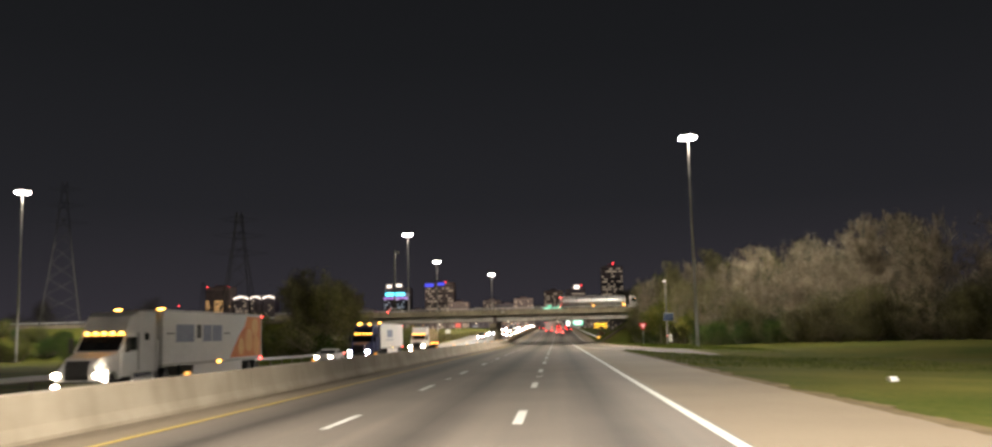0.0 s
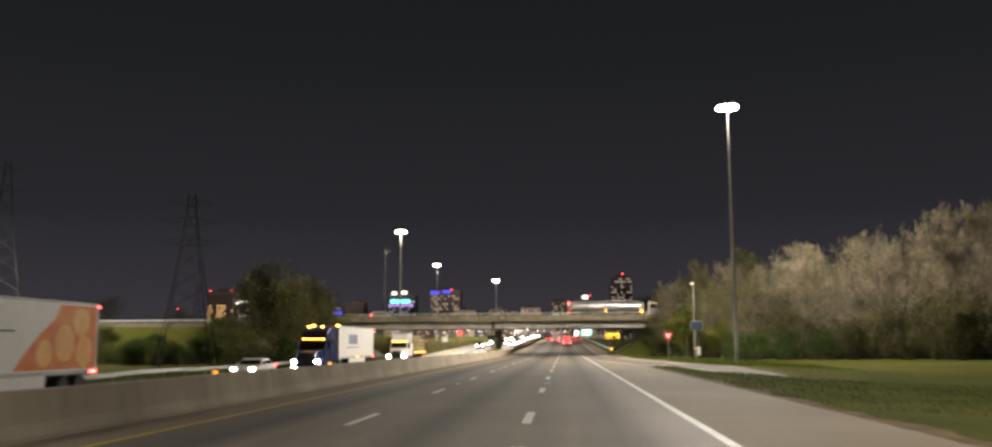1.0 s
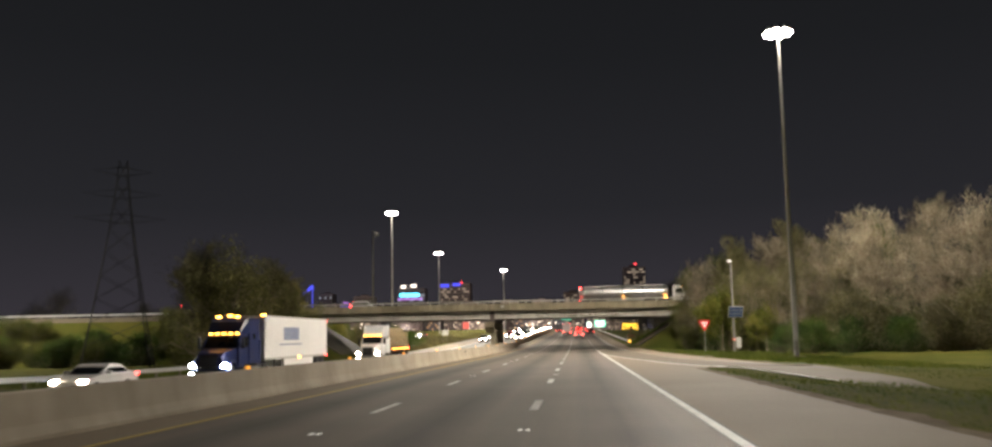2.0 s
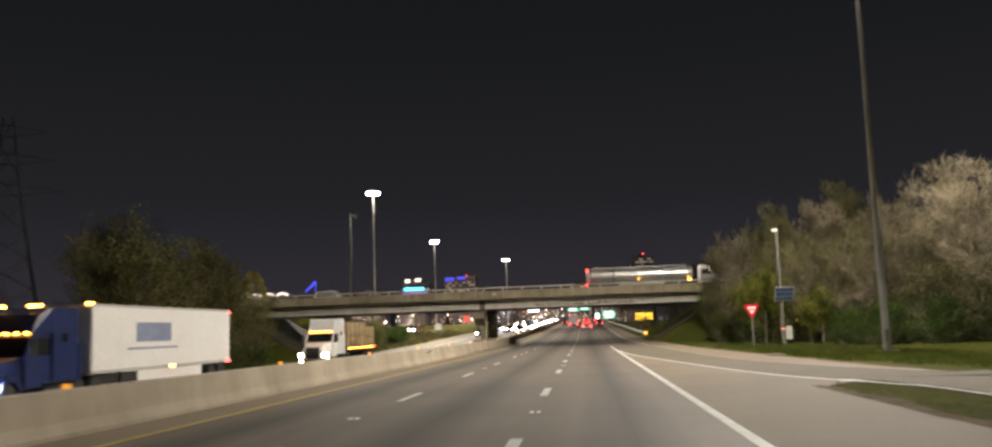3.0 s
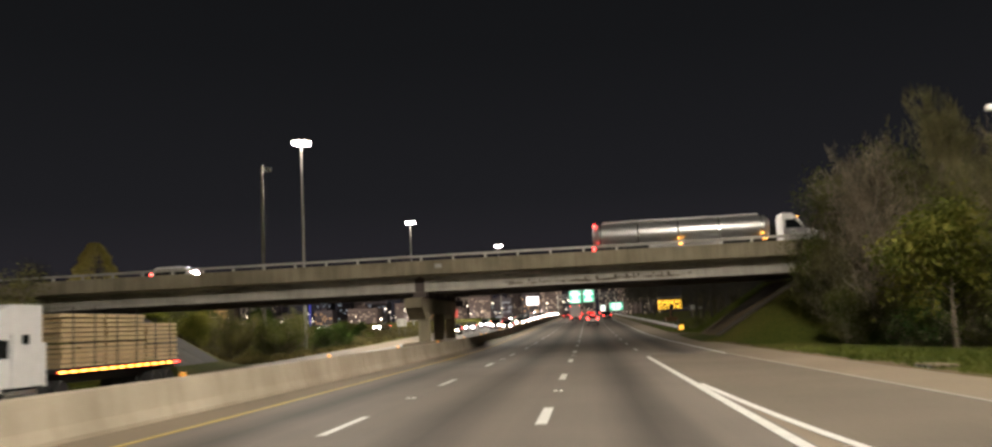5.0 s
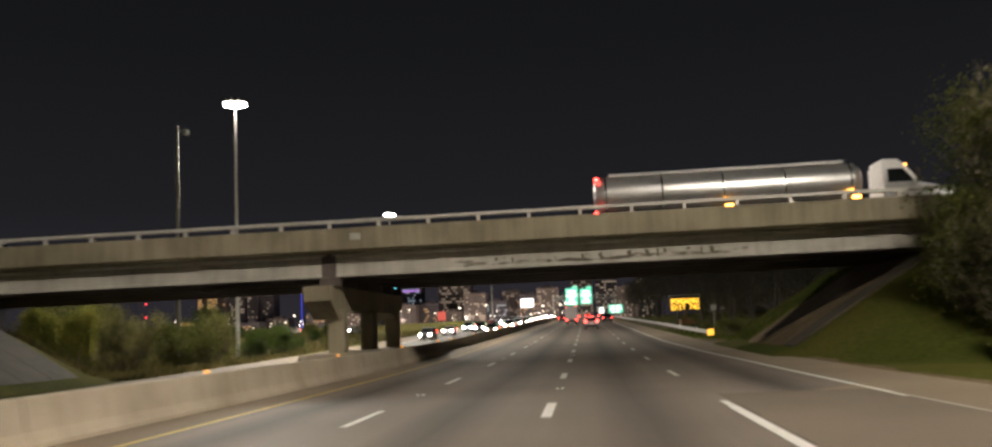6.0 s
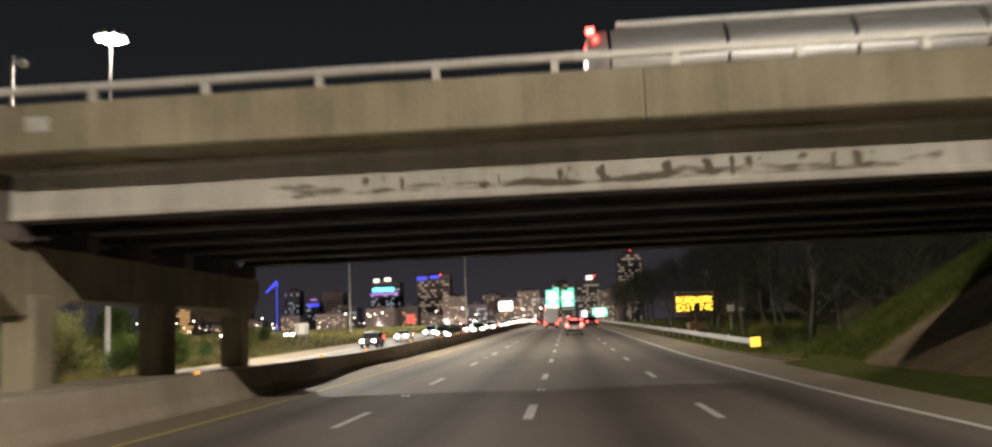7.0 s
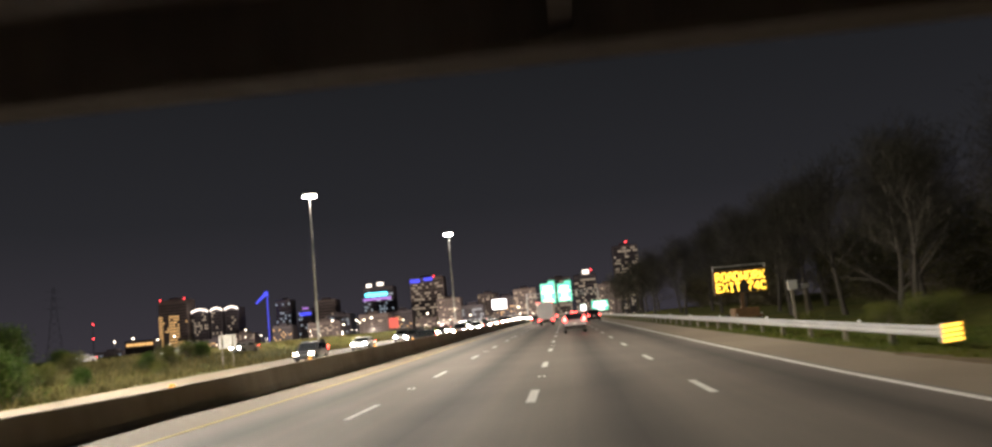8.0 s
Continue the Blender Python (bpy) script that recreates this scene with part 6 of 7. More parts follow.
def blue_semi(m):
    ob = thing("semi_truck", "dark blue semi truck with a white box trailer, headlights on", "truck", m)
    tractor(ob, BLUE_BODY, 0.0, HEADLIGHT_COOL, True, 3.85)
    body = box_trailer(ob, -21.0, -6.2)
    for s in (-1, 1):
        part("mark_block", Geo().box(s * 1.292, s * 1.298, -13.5, -10.0, 2.4, 3.3), LOGO_BLUE, body, "plain block of the printed mark")
        part("mark_bar", Geo().box(s * 1.292, s * 1.298, -14.2, -9.2, 2.05, 2.15), LOGO_BLUE, body)
    for k in (-0.6, 0.6):
        lamp_part(ob, "roof_lamp", k - 0.12, k + 0.12, -3.1, -2.95, 3.86, 3.98, AMBER, "amber roof lamp")
    return ob


def lumber_semi(m):
    ob = thing("semi_truck", "white semi truck pulling a flatbed stacked with lumber", "truck", m)
    tractor(ob, WHITE_BODY, 0.0, HEADLIGHT_WARM, True, 3.95)
    y0, y1 = -16.8, -6.1
    part("flatbed", Geo().box(-1.28, 1.28, y0, y1, 1.30, 1.46, 0.03), CHASSIS, ob, "black flatbed deck")
    part("flatbed_beam", Geo().box(-0.5, 0.5, y0 + 0.4, y1 - 0.4, 0.85, 1.30, 0.03), CHASSIS, ob)
    for s in (-1, 1):
        part("side_rail", Geo().box(s * 1.27, s * 1.31, y0, y1, 1.28, 1.42, 0.01), SIGN_RED, ob, "red side rail")
        for k in range(14):
            yy = y0 + 0.6 + k * (y1 - y0 - 1.0) / 13
            lamp_part(ob, "marker_lamp", s * 1.312, s * 1.335, yy - 0.22, yy + 0.22, 1.31, 1.38, AMBER if k else TAIL, "amber side marker", 0.01)
    trailer_wheels(ob, y0)
    rng = random.Random(9)
    for st, (a, b) in enumerate(((-16.6, -13.5), (-13.3, -10.0), (-9.8, -6.6))):
        hgt = (1.9, 2.35, 2.35)[st]
        n = int(hgt / 0.196)
        for k in range(n):
            z = 1.50 + k * 0.196 + (0.05 if k >= n // 2 else 0)
            da, db = rng.uniform(-0.06, 0.06), rng.uniform(-0.06, 0.06)
            for s in (-1, 1):
                part("board", Geo().box(s * 0.02, s * (1.17 + rng.uniform(-0.02, 0.02)), a + da, b + db, z, z + 0.138), LUMBER, ob)
        for yy in (a + 0.8, b - 0.8):
            part("strap", Geo().box(-1.2, 1.2, yy - 0.05, yy + 0.05, 1.5 + hgt + 0.06, 1.5 + hgt + 0.075).box(-1.215, -1.205, yy - 0.05, yy + 0.05, 1.4, 1.5 + hgt + 0.06).box(1.205, 1.215, yy - 0.05, yy + 0.05, 1.4, 1.5 + hgt + 0.06), CHASSIS, ob)
    return ob


def tanker_semi(m):
    ob = thing("tanker_truck", "polished steel tanker truck with a white cab on the overpass", "truck", m)
    tractor(ob, WHITE_BODY, 0.0, HEADLIGHT, False, 3.0)
    part("day_cab_roof", Geo().tapered([(-2.4, 2.8), (-2.8, 3.15), (-3.5, 3.2), (-3.5, 2.85)], lambda y, z: 1.0), WHITE_BODY, ob)
    y0, y1 = -17.5, -4.35
    g = Geo()
    g.soft = True
    g.lathe([(y0, 0.3), (y0 + 0.06, 0.75), (y0 + 0.3, 0.91), (y0 + 0.5, 0.94), (y1 - 0.5, 0.94), (y1 - 0.3, 0.91), (y1 - 0.06, 0.7), (y1, 0.3)], 32, "y", (0, 0, 2.3))
    part("tank", g, TANK, ob, "long polished cylindrical tank")
    for yy in (y0 + 0.6, y0 + 3.4, y0 + 6.4, y0 + 9.4, y1 - 0.6):
        part("band", Geo().lathe([(yy - 0.04, 0.945), (yy - 0.04, 0.96), (yy + 0.04, 0.96), (yy + 0.04, 0.945)], 28, "y", (0, 0, 2.3)), CHROME, ob)
    part("walkway", Geo().box(-0.35, 0.35, y0 + 0.8, y1 - 0.8, 3.22, 3.28, 0.01), SIGN_BACK, ob, "narrow top walkway")
    for s in (-1, 1):
        part("spill_rail", Geo().box(s * 0.40, s * 0.45, y0 + 0.8, y1 - 0.8, 3.20, 3.34), SIGN_BACK, ob)
    part("tank_frame", Geo().box(-0.5, 0.5, y0 + 0.3, y1 - 0.2, 1.0, 1.42, 0.04), CHASSIS, ob)
    for s in (-1, 1):
        part("hose_tube", Geo().tube((s * 1.0, y0 + 4.2, 1.2), (s * 1.0, y1 - 3.6, 1.2), 0.14, n=10), TANK, ob)
        lamp_part(ob, "side_lamp", s * 1.0, s * 1.08, y1 - 0.7, y1 - 0.3, 1.35, 1.5, AMBER, "amber side lamp")
        lamp_part(ob, "side_lamp", s * 1.0, s * 1.08, (y0 + y1) / 2 - 0.2, (y0 + y1) / 2 + 0.2, 1.3, 1.42, AMBER, "amber side lamp")
        lamp_part(ob, "tail_lamp", s * 0.75, s * 1.05, y0 - 0.02, y0 + 0.12, 1.2, 1.4, TAIL, "red tail lamp")
        lamp_part(ob, "top_lamp", s * 0.55, s * 0.75, y0 + 0.05, y0 + 0.25, 3.02, 3.14, TAIL, "red top lamp")
    part("rear_bumper", Geo().box(-1.1, 1.1, y0 - 0.05, y0 + 0.1, 0.6, 0.8, 0.02), SIGN_BACK, ob)
    trailer_wheels(ob, y0)
    return ob


def car(m, label, paint, kind="suv", head=HEADLIGHT, category="car", group=""):
    """kind: suv, sedan or pickup."""
    ob = thing({"suv": "suv", "sedan": "car", "pickup": "pickup_truck"}[kind], label, category, m, group=group)
    L, W, H = {"suv": (4.7, 0.93, 1.74), "sedan": (4.6, 0.90, 1.45), "pickup": (5.6, 0.98, 1.85)}[kind]
    f, r = L / 2, -L / 2
    low = [(r + 0.06, 0.42), (r, 0.62), (r + 0.02, 0.95), (r + 0.12, 1.02), (f - 1.3, 1.0), (f - 0.35, 0.86), (f - 0.05, 0.72), (f, 0.5), (f - 0.12, 0.28), (r + 0.2, 0.28)]
    part("body", Geo().tapered(low, lambda y, z: W * (1.0 - 0.10 * smooth(f - 1.0, f, y) - 0.05 * smooth(r + 0.6, r, y)) - (0.03 if z > 0.9 else 0)), paint, ob, "painted body shell")
    if kind == "suv":
        roofline = [(r + 0.10, 1.0), (r + 0.28, H - 0.12), (r + 0.55, H), (f - 2.35, H), (f - 1.95, H - 0.1), (f - 1.18, 1.0)]
    elif kind == "sedan":
        roofline = [(r + 0.75, 1.0), (r + 1.35, H - 0.08), (r + 1.8, H), (f - 2.3, H), (f - 2.0, H - 0.06), (f - 1.25, 1.0)]
    else:
        roofline = [(r + 2.1, 1.0), (r + 2.2, H - 0.08), (r + 2.4, H), (f - 2.3, H), (f - 2.0, H - 0.08), (f - 1.4, 1.0)]
    part("cabin", Geo().tapered(roofline, lambda y, z: W * (0.97 if z < 1.1 else 0.80)), paint, ob)
    zc = (1.04, H - 0.14)

    def at(p, q, z):
        t = (z - p[1]) / (q[1] - p[1])
        return p[0] + (q[0] - p[0]) * t
    yb0, yb1 = at(roofline[0], roofline[1], zc[0]), at(roofline[0], roofline[1], zc[1] - 0.02)
    yf0, yf1 = at(roofline[-1], roofline[-2], zc[0]), at(roofline[-1], roofline[-2], zc[1])
    part("rear_window", Geo().prism([(yb0 - 0.02, zc[0] + 0.06), (yb1 - 0.02, zc[1]), (yb1 + 0.03, zc[1]), (yb0 + 0.03, zc[0] + 0.06)], -W * 0.74, W * 0.74, "x"), GLASS_DARK, ob, "dark rear window")
    part("windscreen", Geo().prism([(yf0 + 0.02, zc[0]), (yf1 + 0.02, zc[1]), (yf1 - 0.03, zc[1]), (yf0 - 0.03, zc[0])], -W * 0.76, W * 0.76, "x"), GLASS_DARK, ob, "dark windscreen")
    for s in (-1, 1):
        v = []
        for (y, z) in ((yb0 + 0.18, 1.06), (yb1 + 0.18, H - 0.18), (yf1 - 0.15, H - 0.18), (yf0 - 0.25, 1.06)):
            hw = W * (0.97 + (0.80 - 0.97) * (z - 1.0) / (H - 1.0))
            v.append((s * (hw + 0.006), y, z))
        v += [(x - s * 0.03, y, z) for x, y, z in v]
        part("side_window", Geo().add(v, [(0, 1, 2, 3), (7, 6, 5, 4), (0, 4, 5, 1), (1, 5, 6, 2), (2, 6, 7, 3), (3, 7, 4, 0)]), GLASS_DARK, ob)
        part("mirror", Geo().box(s * W, s * (W + 0.2), f - 1.75, f - 1.58, 1.02, 1.18, 0.04), paint, ob)
        lamp_part(ob, "headlight", s * W * 0.52, s * W * 0.90, f - 0.22, f - 0.02, 0.62, 0.80, head, "glowing headlight", 0.05)
        lamp_part(ob, "tail_lamp", s * W * 0.70, s * W * 0.97, r - 0.015, r + 0.10, 0.86 if kind != "suv" else 0.95, 1.0 if kind != "suv" else 1.28, TAIL, "glowing red tail lamp", 0.02)
        # the bumper reflectors emit like the tail lamps
        lamp_part(ob, "bumper_lamp", s * W * 0.62, s * W * 0.88, r - 0.02, r + 0.05, 0.50, 0.60, TAIL, "red bumper reflector that glows", 0.01)
        for yy in (f - 0.92, r + 0.95):
            wheel(ob, s * (W - 0.24), yy, 0.35, 0.23, s)
    part("bumper", Geo().box(-W * 0.93, W * 0.93, r - 0.06, r + 0.14, 0.40, 0.64, 0.05), CHASSIS, ob)
    part("plate", Geo().box(-0.16, 0.16, r - 0.075, r - 0.06, 0.72, 0.86), SIGN_WHITE, ob, "blank pale number plate")
    if kind == "pickup":
        for s in (-1, 1):
            part("bed_rail", Geo().box(s * W * 0.88, s * W * 0.97, r + 0.05, r + 2.1, 1.0, 1.12, 0.02), paint, ob)
    if kind == "suv":
        for s in (-1, 1):
            part("roof_rail", Geo().box(s * W * 0.70, s * W * 0.74, r + 0.6, f - 2.5, H, H + 0.06, 0.01), CHASSIS, ob)
        lamp_part(ob, "brake_lamp", -0.25, 0.25, r + 0.22, r + 0.30, H - 0.09, H - 0.04, TAIL, "high brake lamp", 0.01)
    return ob


def box_truck(m):
    ob = thing("box_truck", "white box truck with red tail lamps seen from behind", "truck", m)
    part("cargo_box", Geo().box(-1.2, 1.2, -4.2, 1.6, 0.95, 3.55, 0.05), TRAILER_WHITE, ob, "plain white cargo box")
    part("roller_door", Geo().box(-1.08, 1.08, -4.24, -4.205, 1.05, 3.35, 0.01), SIGN_WHITE, ob)
    part("cab", Geo().tapered([(1.65, 0.6), (1.65, 2.3), (2.1, 2.35), (2.6, 1.6), (3.6, 1.3), (3.7, 0.6)], lambda y, z: 1.0), WHITE_BODY, ob)
    part("windscreen", Geo().prism([(2.12, 2.25), (2.58, 1.66), (2.62, 1.66), (2.16, 2.25)], -0.85, 0.85, "x"), GLASS_DARK, ob)
    part("chassis_frame", Geo().box(-0.45, 0.45, -4.0, 3.2, 0.55, 0.95, 0.03), CHASSIS, ob)
    part("bumper", Geo().box(-1.15, 1.15, -4.3, -4.15, 0.5, 0.72, 0.03), CHASSIS, ob)
    for s in (-1, 1):
        lamp_part(ob, "tail_lamp", s * 0.85, s * 1.15, -4.28, -4.18, 0.74, 0.92, TAIL, "red tail lamp")
        lamp_part(ob, "headlight", s * 0.6, s * 0.9, 3.6, 3.74, 0.75, 0.95, HEADLIGHT, "glowing headlight")
        lamp_part(ob, "top_lamp", s * 0.9, s * 1.1, -4.25, -4.18, 3.40, 3.48, TAIL)
        for yy in (2.6, -2.6):
            wheel(ob, s * 0.75, yy, 0.42, 0.3, s)
    return ob


def oncoming(x, y):
    return pose(x, y, opp_z(y), -math.degrees(math.atan2(opp_z(y + 3) - opp_z(y - 3), 6)) * 0, 0, 180)


def ahead(x, y):
    return pose(x, y, road_z(y), math.degrees(math.atan2(road_z(y + 3) - road_z(y - 3), 6)))


white_semi(oncoming(-20.75, 34.0))
blue_semi(oncoming(-20.8, 92.0))
lumber_semi(oncoming(-20.9, 133.5))
tanker_semi(pose(19.1, 175.2, 5.29, 0, 0, -90))
car(pose(-30.6, 174.4, 5.29, 0, 0, -90), "white sport-utility vehicle crossing the overpass", WHITE_BODY, "suv", HEADLIGHT, "car")
car(ahead(1.6, 252.0), "silver sport-utility vehicle ahead with glowing tail lamps", SILVER_BODY, "suv")
box_truck(ahead(-1.9, 313.0))
car(ahead(5.3, 318.0), "dark pickup truck ahead with red tail lamps", DARK_BODY, "pickup", category="truck")
car(ahead(1.8, 352.0), "red saloon car far ahead with tail lamps lit", RED_BODY, "sedan", group="cars ahead")
car(ahead(-5.4, 372.0), "dark saloon car far ahead with tail lamps lit", DARK_BODY, "sedan", group="cars ahead")
car(ahead(-1.8, 396.0), "silver sport-utility vehicle far ahead, tail lamps lit", SILVER_BODY, "suv", group="cars ahead")
car(ahead(5.4, 388.0), "dark sport-utility vehicle far ahead, tail lamps lit", DARK_BODY, "suv", group="cars ahead")
car(ahead(1.8, 425.0), "red sport-utility vehicle far ahead, tail lamps lit", RED_BODY, "suv", group="cars ahead")
for i, (x, y, paint, kind, head) in enumerate((
        (-20.8, 79.5, WHITE_BODY, "sedan", HEADLIGHT_WARM), (-20.8, 252.0, DARK_BODY, "suv", HEADLIGHT_WARM), (-20.8, 272.0, SILVER_BODY, "sedan", HEADLIGHT),
        (-13.5, 268.0, DARK_BODY, "suv", HEADLIGHT_WARM), (-20.8, 296.0, SILVER_BODY, "suv", HEADLIGHT_COOL), (-17.2, 310.0, DARK_BODY, "sedan", HEADLIGHT_WARM),
        (-13.5, 322.0, WHITE_BODY, "suv", HEADLIGHT), (-20.8, 338.0, RED_BODY, "sedan", HEADLIGHT_COOL), (-17.2, 352.0, DARK_BODY, "pickup", HEADLIGHT_WARM), (-13.5, 360.0, SILVER_BODY, "sedan", HEADLIGHT_WARM),
        (-17.2, 378.0, WHITE_BODY, "suv", HEADLIGHT), (-13.5, 392.0, DARK_BODY, "suv", HEADLIGHT_WARM), (-20.8, 400.0, DARK_BODY, "sedan", HEADLIGHT), (-17.2, 415.0, SILVER_BODY, "sedan", HEADLIGHT_WARM),
        (-13.5, 428.0, WHITE_BODY, "sedan", HEADLIGHT_WARM), (-17.2, 448.0, DARK_BODY, "suv", HEADLIGHT), (-13.5, 462.0, DARK_BODY, "sedan", HEADLIGHT_WARM), (-17.2, 490.0, DARK_BODY, "suv", HEADLIGHT_WARM), (-13.5, 505.0, DARK_BODY, "sedan", HEADLIGHT),
        (-17.2, 284.0, DARK_BODY, "suv", HEADLIGHT_WARM), (-13.5, 300.0, SILVER_BODY, "pickup", HEADLIGHT_WARM), (-13.5, 342.0, DARK_BODY, "sedan", HEADLIGHT), (-17.2, 331.0, WHITE_BODY, "sedan", HEADLIGHT_WARM),
        (-20.8, 368.0, DARK_BODY, "suv", HEADLIGHT), (-13.5, 376.0, DARK_BODY, "suv", HEADLIGHT_WARM), (-17.2, 397.0, SILVER_BODY, "sedan", HEADLIGHT), (-13.5, 410.0, WHITE_BODY, "suv", HEADLIGHT_WARM), (-20.8, 436.0, DARK_BODY, "pickup", HEADLIGHT_WARM),
        (-13.5, 445.0, SILVER_BODY, "suv", HEADLIGHT), (-17.2, 470.0, WHITE_BODY, "sedan", HEADLIGHT_WARM), (-13.5, 484.0, DARK_BODY, "sedan", HEADLIGHT), (-20.8, 475.0, DARK_BODY, "suv", HEADLIGHT_WARM), (-13.5, 524.0, DARK_BODY, "suv", HEADLIGHT), (-17.2, 520.0, SILVER_BODY, "sedan", HEADLIGHT_WARM),
        (-13.5, 540.0, DARK_BODY, "suv", HEADLIGHT_WARM), (-17.2, 560.0, DARK_BODY, "sedan", HEADLIGHT))):
    tone = {"white_vehicle_paint": "white", "dark_vehicle_paint": "dark", "silver_vehicle_paint": "silver", "red_vehicle_paint": "red"}[paint.name]
    word = {"suv": "sport-utility vehicle", "sedan": "saloon car", "pickup": "pickup truck"}[kind]
    car(oncoming(x, y), f"oncoming {tone} {word} with bright headlights", paint, kind, head, "car", "oncoming cars")
# a far side road on the left
for x, y in ((-62.0, 318.0), (-44.0, 300.0), (-84.0, 330.0)):
    car(pose(x, y, land_z(x, y), 0, 0, 165), "pale car with headlights on the far side road", SILVER_BODY, "sedan", HEADLIGHT, "car", "cars on the side road")


# ---- the city beyond ----
def light_box(parent, x0, x1, z0, z1, y, material, name="light_strip", label=""):
    return part(name, Geo().box(x0, x1, y - 0.6, y - 0.2, z0, z1, 0.1), material, parent, label)


def tower(x0, x1, top, y, facade, lit, window_mat, label, seed, storey=3.7, bay=2.7, depth=26.0, pattern=None, group="city towers"):
    rng = random.Random(seed)
    zb = land_z((x0 + x1) / 2, y) - 2.0
    w = x1 - x0
    ob = thing("office_tower", label, "building", pose(x0, y, zb), group=group)
    h = top - zb
    part("wall", Geo().box(0, w, 0, depth, 0, h, 0.3), facade, ob)
    part("roof", Geo().box(0.4, w - 0.4, 0.4, depth - 0.4, h, h + 0.8, 0.1).box(w * 0.3, w * 0.65, depth * 0.3, depth * 0.7, h + 0.8, h + 3.6, 0.1), facade, ob)
    me = Geo().box(bay * 0.14, bay * 0.84, -0.14, -0.02, storey * 0.3, storey * 0.72).mesh("window", window_mat)
    dark = Geo()
    nx, nz = max(1, int(w / bay)), max(1, int((h - 4) / storey))
    off = (w - nx * bay) / 2
    for k in range(nz):
        row = rng.random()
        for i in range(nx):
            p = lit * (1.6 if row < 0.35 else 0.7)
            if pattern:
                p = pattern(i / max(1, nx - 1), k / max(1, nz - 1), p)
            zz = 3 + k * storey
            if rng.random() < p:
                o = part("window", me, None, ob)
                o.matrix_basis = pose(off + i * bay, 0, zz)
            else:
                dark.box(off + i * bay + 0.35, off + (i + 1) * bay - 0.35, -0.10, -0.02, zz + 0.9, zz + storey - 0.8)
    if dark.v:
        tagged(part("unlit_glazing", dark, WINDOW_DARK, ob), kind="stuff")
    return ob, h, w


SKY_Y = 1300.0
FLANK = land_z(0, SKY_Y)
# amber-lit tower with a darker wing and floodlit roofs
t, h, w = tower(-519, -481, 78, SKY_Y, FACADE_TAN, 0.62, WIN_WARM, "brown office tower with amber lit windows", 1, pattern=lambda u, v, p: (0.9 if u < 0.12 or 0.32 < u < 0.72 else 0.06) if v < 0.78 else 0.0)
for xx in (3, w - 3):
    part("beacon", Geo().lathe([(0, 0.8), (1.2, 0.8), (1.7, 0.3)], 10, at=(xx, 0, h + 0.5)), BEACON, t, "red roof beacon")
for k, (a, b) in enumerate(((-478, -456), (-453, -437), (-434, -416))):
    t, h, w = tower(a, b, 62, SKY_Y + 6, FACADE, 0.20, WIN_PALE, "dark office block with a floodlit curved roof edge", 20 + k)
    n = 10
    arc = [(w * i / n, h - 0.5 + 3.0 * math.sin(math.pi * i / n)) for i in range(n + 1)]
    arc += [(x_, z_ - 2.2) for x_, z_ in arc[::-1]]
    part("roof_light", Geo().prism(arc, -1.6, -0.3, "y"), EDGE_WHITE, t, "floodlit pale roof edge")
# blue-lit tower crane
cr = thing("tower_crane", "tower crane outlined in blue light", "crane", pose(-375, SKY_Y, FLANK))
part("crane_mast", Geo().box(-0.45, 0.45, -0.45, 0.45, 0, 66.5, 0.12), EDGE_BLUE, cr, "mast lit in blue")
part("jib", Geo().prism([(-14.5, 58.2), (-1, 68.5), (1.0, 66), (1.0, 73.5), (-1.6, 73.5), (-8, 66.8), (-14.5, 60.4)], -1.0, 1.0, "y"), EDGE_BLUE, cr, "raised jib lit in blue")
tower(-371, -352, 66, SKY_Y + 20, FACADE, 0.18, WIN_COOL, "dark slim tower with few lit windows", 3)
t, h, w = tower(-336, -317, 50, SKY_Y, FACADE, 0.25, WIN_COOL, "dark block with a blue lit roof sign", 4)
light_box(t, 2, w - 2, h - 7, h - 3, 0, EDGE_BLUE, label="blue lit roof sign")
light_box(t, 6, w - 5, h + 1, h + 3, 0, EDGE_VIOLET, label="pink lit strip")
tower(-316, -288, 60, SKY_Y + 4, FACADE_TAN, 0.05, WIN_PALE, "pale grey slab tower, mostly unlit", 5)
# the tower with the cyan crown
t, h, w = tower(-250, -212, 70, SKY_Y, FACADE, 0.30, WIN_COOL, "glass tower with a glowing cyan and violet crown", 6)
light_box(t, 2, w - 8, h - 11, h - 6.5, 0, EDGE_CYAN, label="cyan light band")
light_box(t, -1, w - 3, h - 16, h - 13, 0, EDGE_VIOLET, label="violet light band")
light_box(t, 4, 11, h + 1, h + 5, 0, EDGE_WHITE, label="white roof light")
light_box(t, 18, 26, h + 2, h + 6, 0, EDGE_WHITE, label="white roof light")
# the tower with blue roof bands
t, h, w = tower(-190, -147, 76, SKY_Y, FACADE_TAN, 0.30, WIN_PALE, "brown tower with blue roof-edge lights", 7)
light_box(t, 0.5, 13, h - 5, h - 0.5, 0, EDGE_BLUE, label="blue roof light")
light_box(t, 18, 29, h - 3.5, h + 0.5, 0, EDGE_BLUE, label="blue roof light")
part("beacon", Geo().lathe([(0, 0.7), (1.3, 0.7), (1.7, 0.2)], 10, at=(31, 0, h + 0.5)), BEACON, t, "red roof beacon")
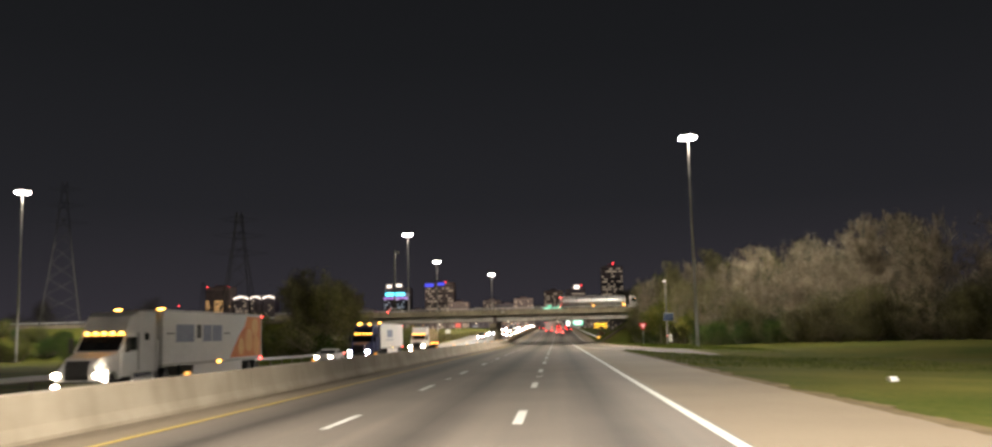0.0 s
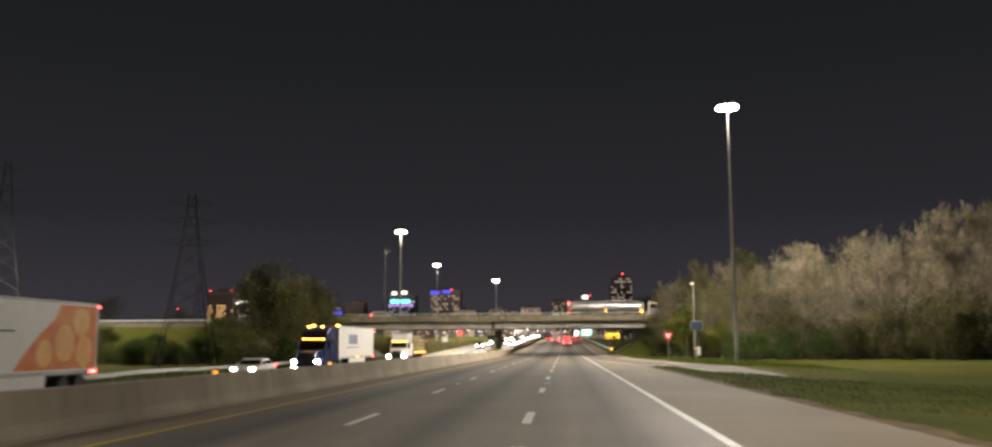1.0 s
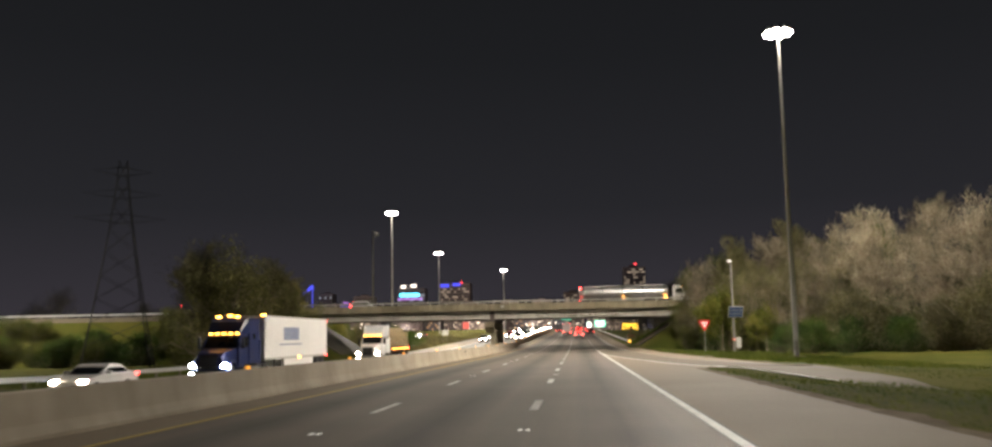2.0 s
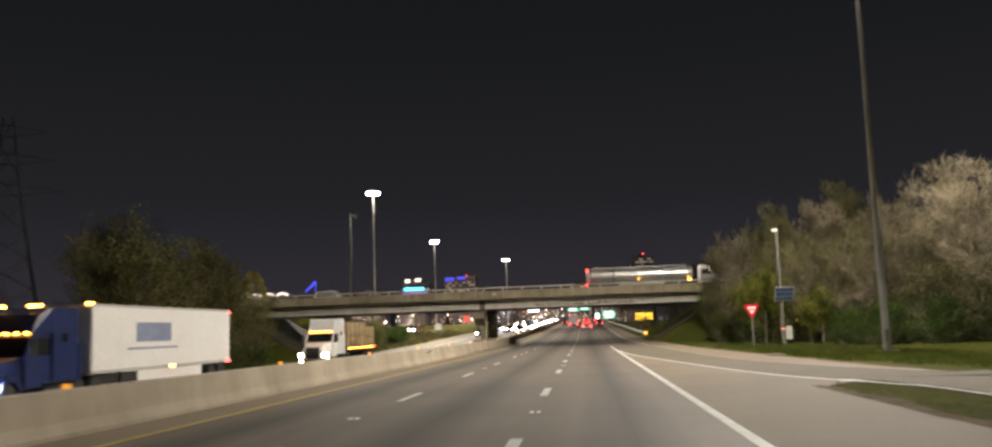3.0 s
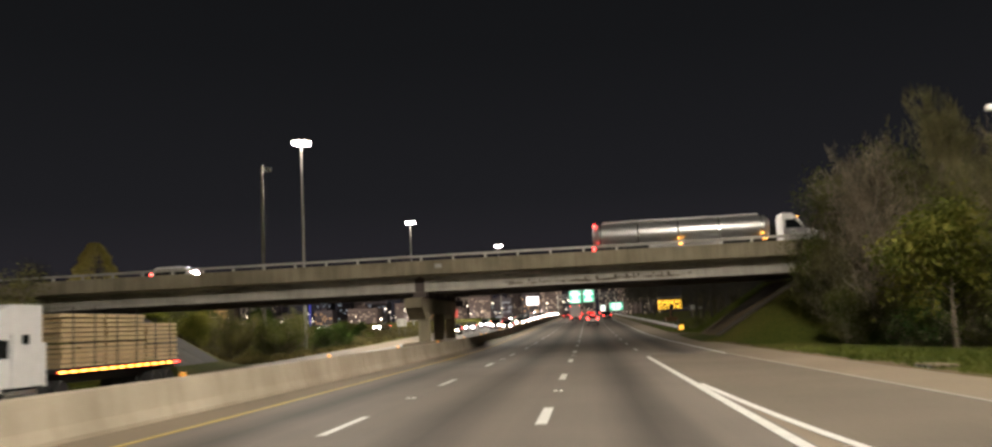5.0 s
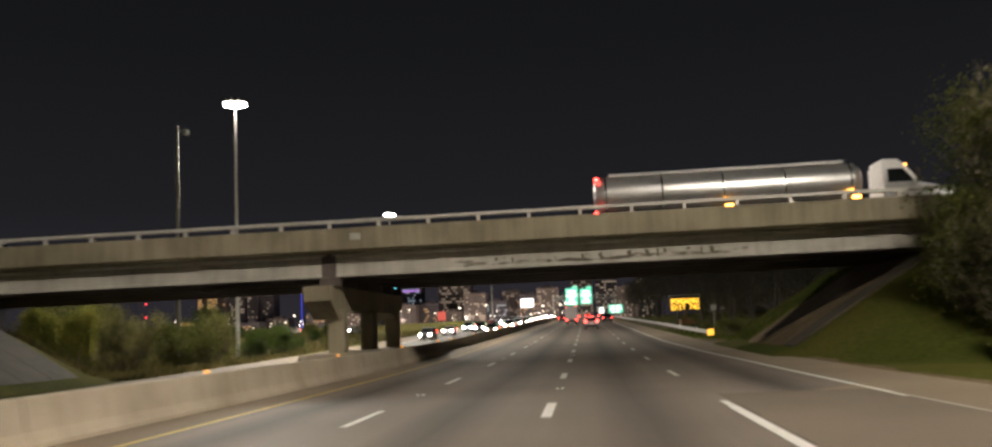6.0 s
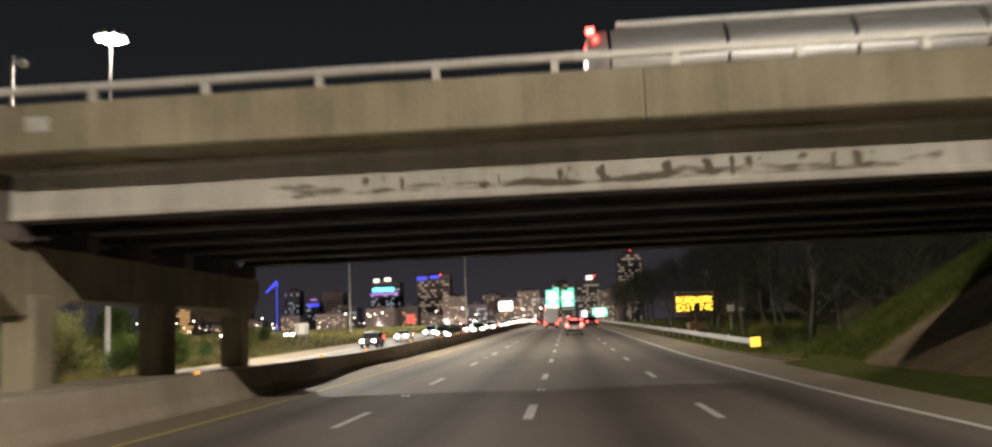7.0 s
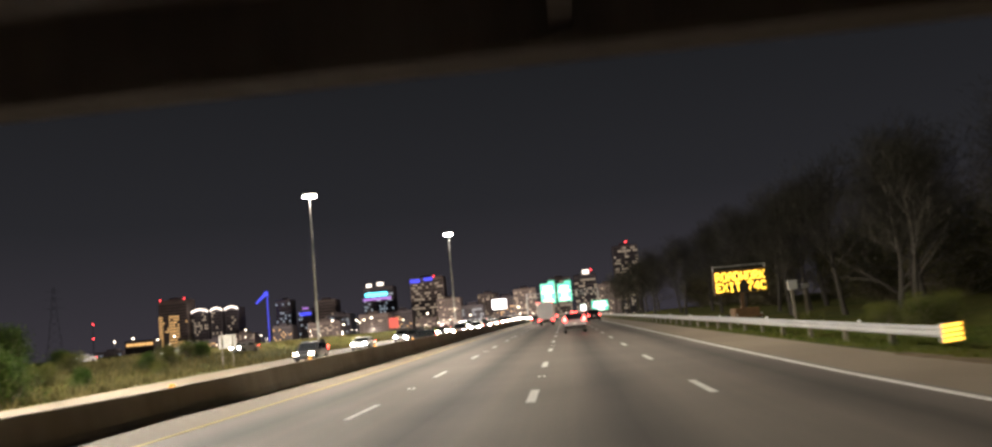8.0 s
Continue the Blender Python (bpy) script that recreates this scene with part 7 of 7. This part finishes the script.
# middle and hill
tower(-16, 12, 60, SKY_Y, FACADE_TAN, 0.45, WIN_PALE, "pale apartment block with rows of lit windows", 8)
t, h, w = tower(16, 44, 62, SKY_Y + 10, FACADE, 0.4, WIN_PALE, "hillside block with a bright roof sign", 9)
light_box(t, 12, 20, h + 1, h + 6, 0, EDGE_WHITE, label="white roof sign")
part("beacon", Geo().lathe([(0, 0.7), (1.3, 0.7), (1.7, 0.2)], 10, at=(23, 0, h + 5)), BEACON, t, "red roof beacon")
t, h, w = tower(68, 99, 93, SKY_Y, FACADE, 0.42, WIN_PALE, "tall hillside apartment tower with pale lit windows", 10)
part("beacon", Geo().lathe([(0, 0.9), (1.4, 0.9), (2.0, 0.3)], 10, at=(w * 0.55, 0, h + 3.6)), BEACON, t, "red roof beacon")
rng = random.Random(77)
for k, (a, b, top) in enumerate(((-410, -380, 26), (-345, -322, 30), (-300, -262, 30), (-285, -255, 38), (-240, -205, 34), (-205, -180, 36), (-145, -118, 44), (-120, -92, 34), (-100, -76, 46), (-80, -50, 40), (-56, -30, 47), (-34, -14, 36), (40, 66, 44), (-430, -405, 22), (-176, -150, 24), (-560, -525, 18))):
    tower(a, b, top, SKY_Y - 90 + 60 * rng.random(), FACADE if k % 2 else FACADE_TAN, 0.12 + 0.14 * rng.random(), (WIN_PALE, WIN_WARM, WIN_PALE, WIN_COOL)[k % 4], "low downtown block with scattered lit windows", 200 + k, storey=2.9, bay=2.3, group="downtown blocks")


# a low building with a lit upper floor and a beaconed mast on the far rise
low = thing("low_building", "low dark building with a strip of amber lit windows", "building", pose(-352.0, 877.0, land_z(-352, 877) - 1.0))
part("wall", Geo().box(0, 24, 0, 14, 0, 14.2, 0.2), FACADE_TAN, low)
part("roof", Geo().box(-0.5, 24.5, -0.5, 14.5, 14.2, 14.9, 0.15), FACADE, low)
for k in range(7):
    part("window", Geo().box(1.2 + 3.2 * k, 3.9 + 3.2 * k, -0.14, -0.02, 10.6, 12.8), WIN_WARM, low, "amber lit window")
radio = thing("radio_mast", "thin dark mast with two red beacons", "mast", pose(-378.0, 877.0, land_z(-378, 877)))
part("pole", Geo().tube((0, 0, -0.5), (0, 0, 29.5), 0.35, 0.15, 8), PYLON_STEEL, radio)
for zz in (18.0, 29.5):
    part("beacon", Geo().lathe([(zz, 0.6), (zz + 0.9, 0.6), (zz + 1.2, 0.2)], 10), BEACON, radio, "red beacon")

# street lamps of the town
lamp_pole = thing("street_lamp", "small glowing street lamp among the downtown blocks", "street lamp", group="street lamps of the town")
part("pole", Geo().tube((0, 0, 0), (0, 0, 9), 0.14, 0.09, 6), POLE, lamp_pole)
part("lamp_head", Geo().lathe([(8.7, 0.12), (8.85, 0.5), (9.1, 0.5), (9.3, 0.2)], 10), TOWN_LAMP, lamp_pole, "glowing lamp head")
for k in range(46):
    x, y = rng.uniform(-420, 10), rng.uniform(620, 1180)
    copy_thing(lamp_pole, pose(x * y / 1100.0, y, land_z(x * y / 1100.0, y)))
# six posts carry strong fill lights, added to brighten the facades
for x, y in ((-420, 1130), (-330, 1150), (-240, 1140), (-150, 1150), (-60, 1140), (20, 1150)):
    d = bpy.data.lights.new("facade_fill_light", "POINT")
    d.energy, d.color, d.shadow_soft_size = 70000.0, (1.0, 0.80, 0.66), 1.0
    o = copy_thing(lamp_pole, pose(x, y, land_z(x, y)))
    lo = new("lamp", d)
    lo.parent = o
    lo.matrix_basis = pose(0, -1.5, 10.5)
for o in list(lamp_pole.children) + [lamp_pole]:
    bpy.data.objects.remove(o)
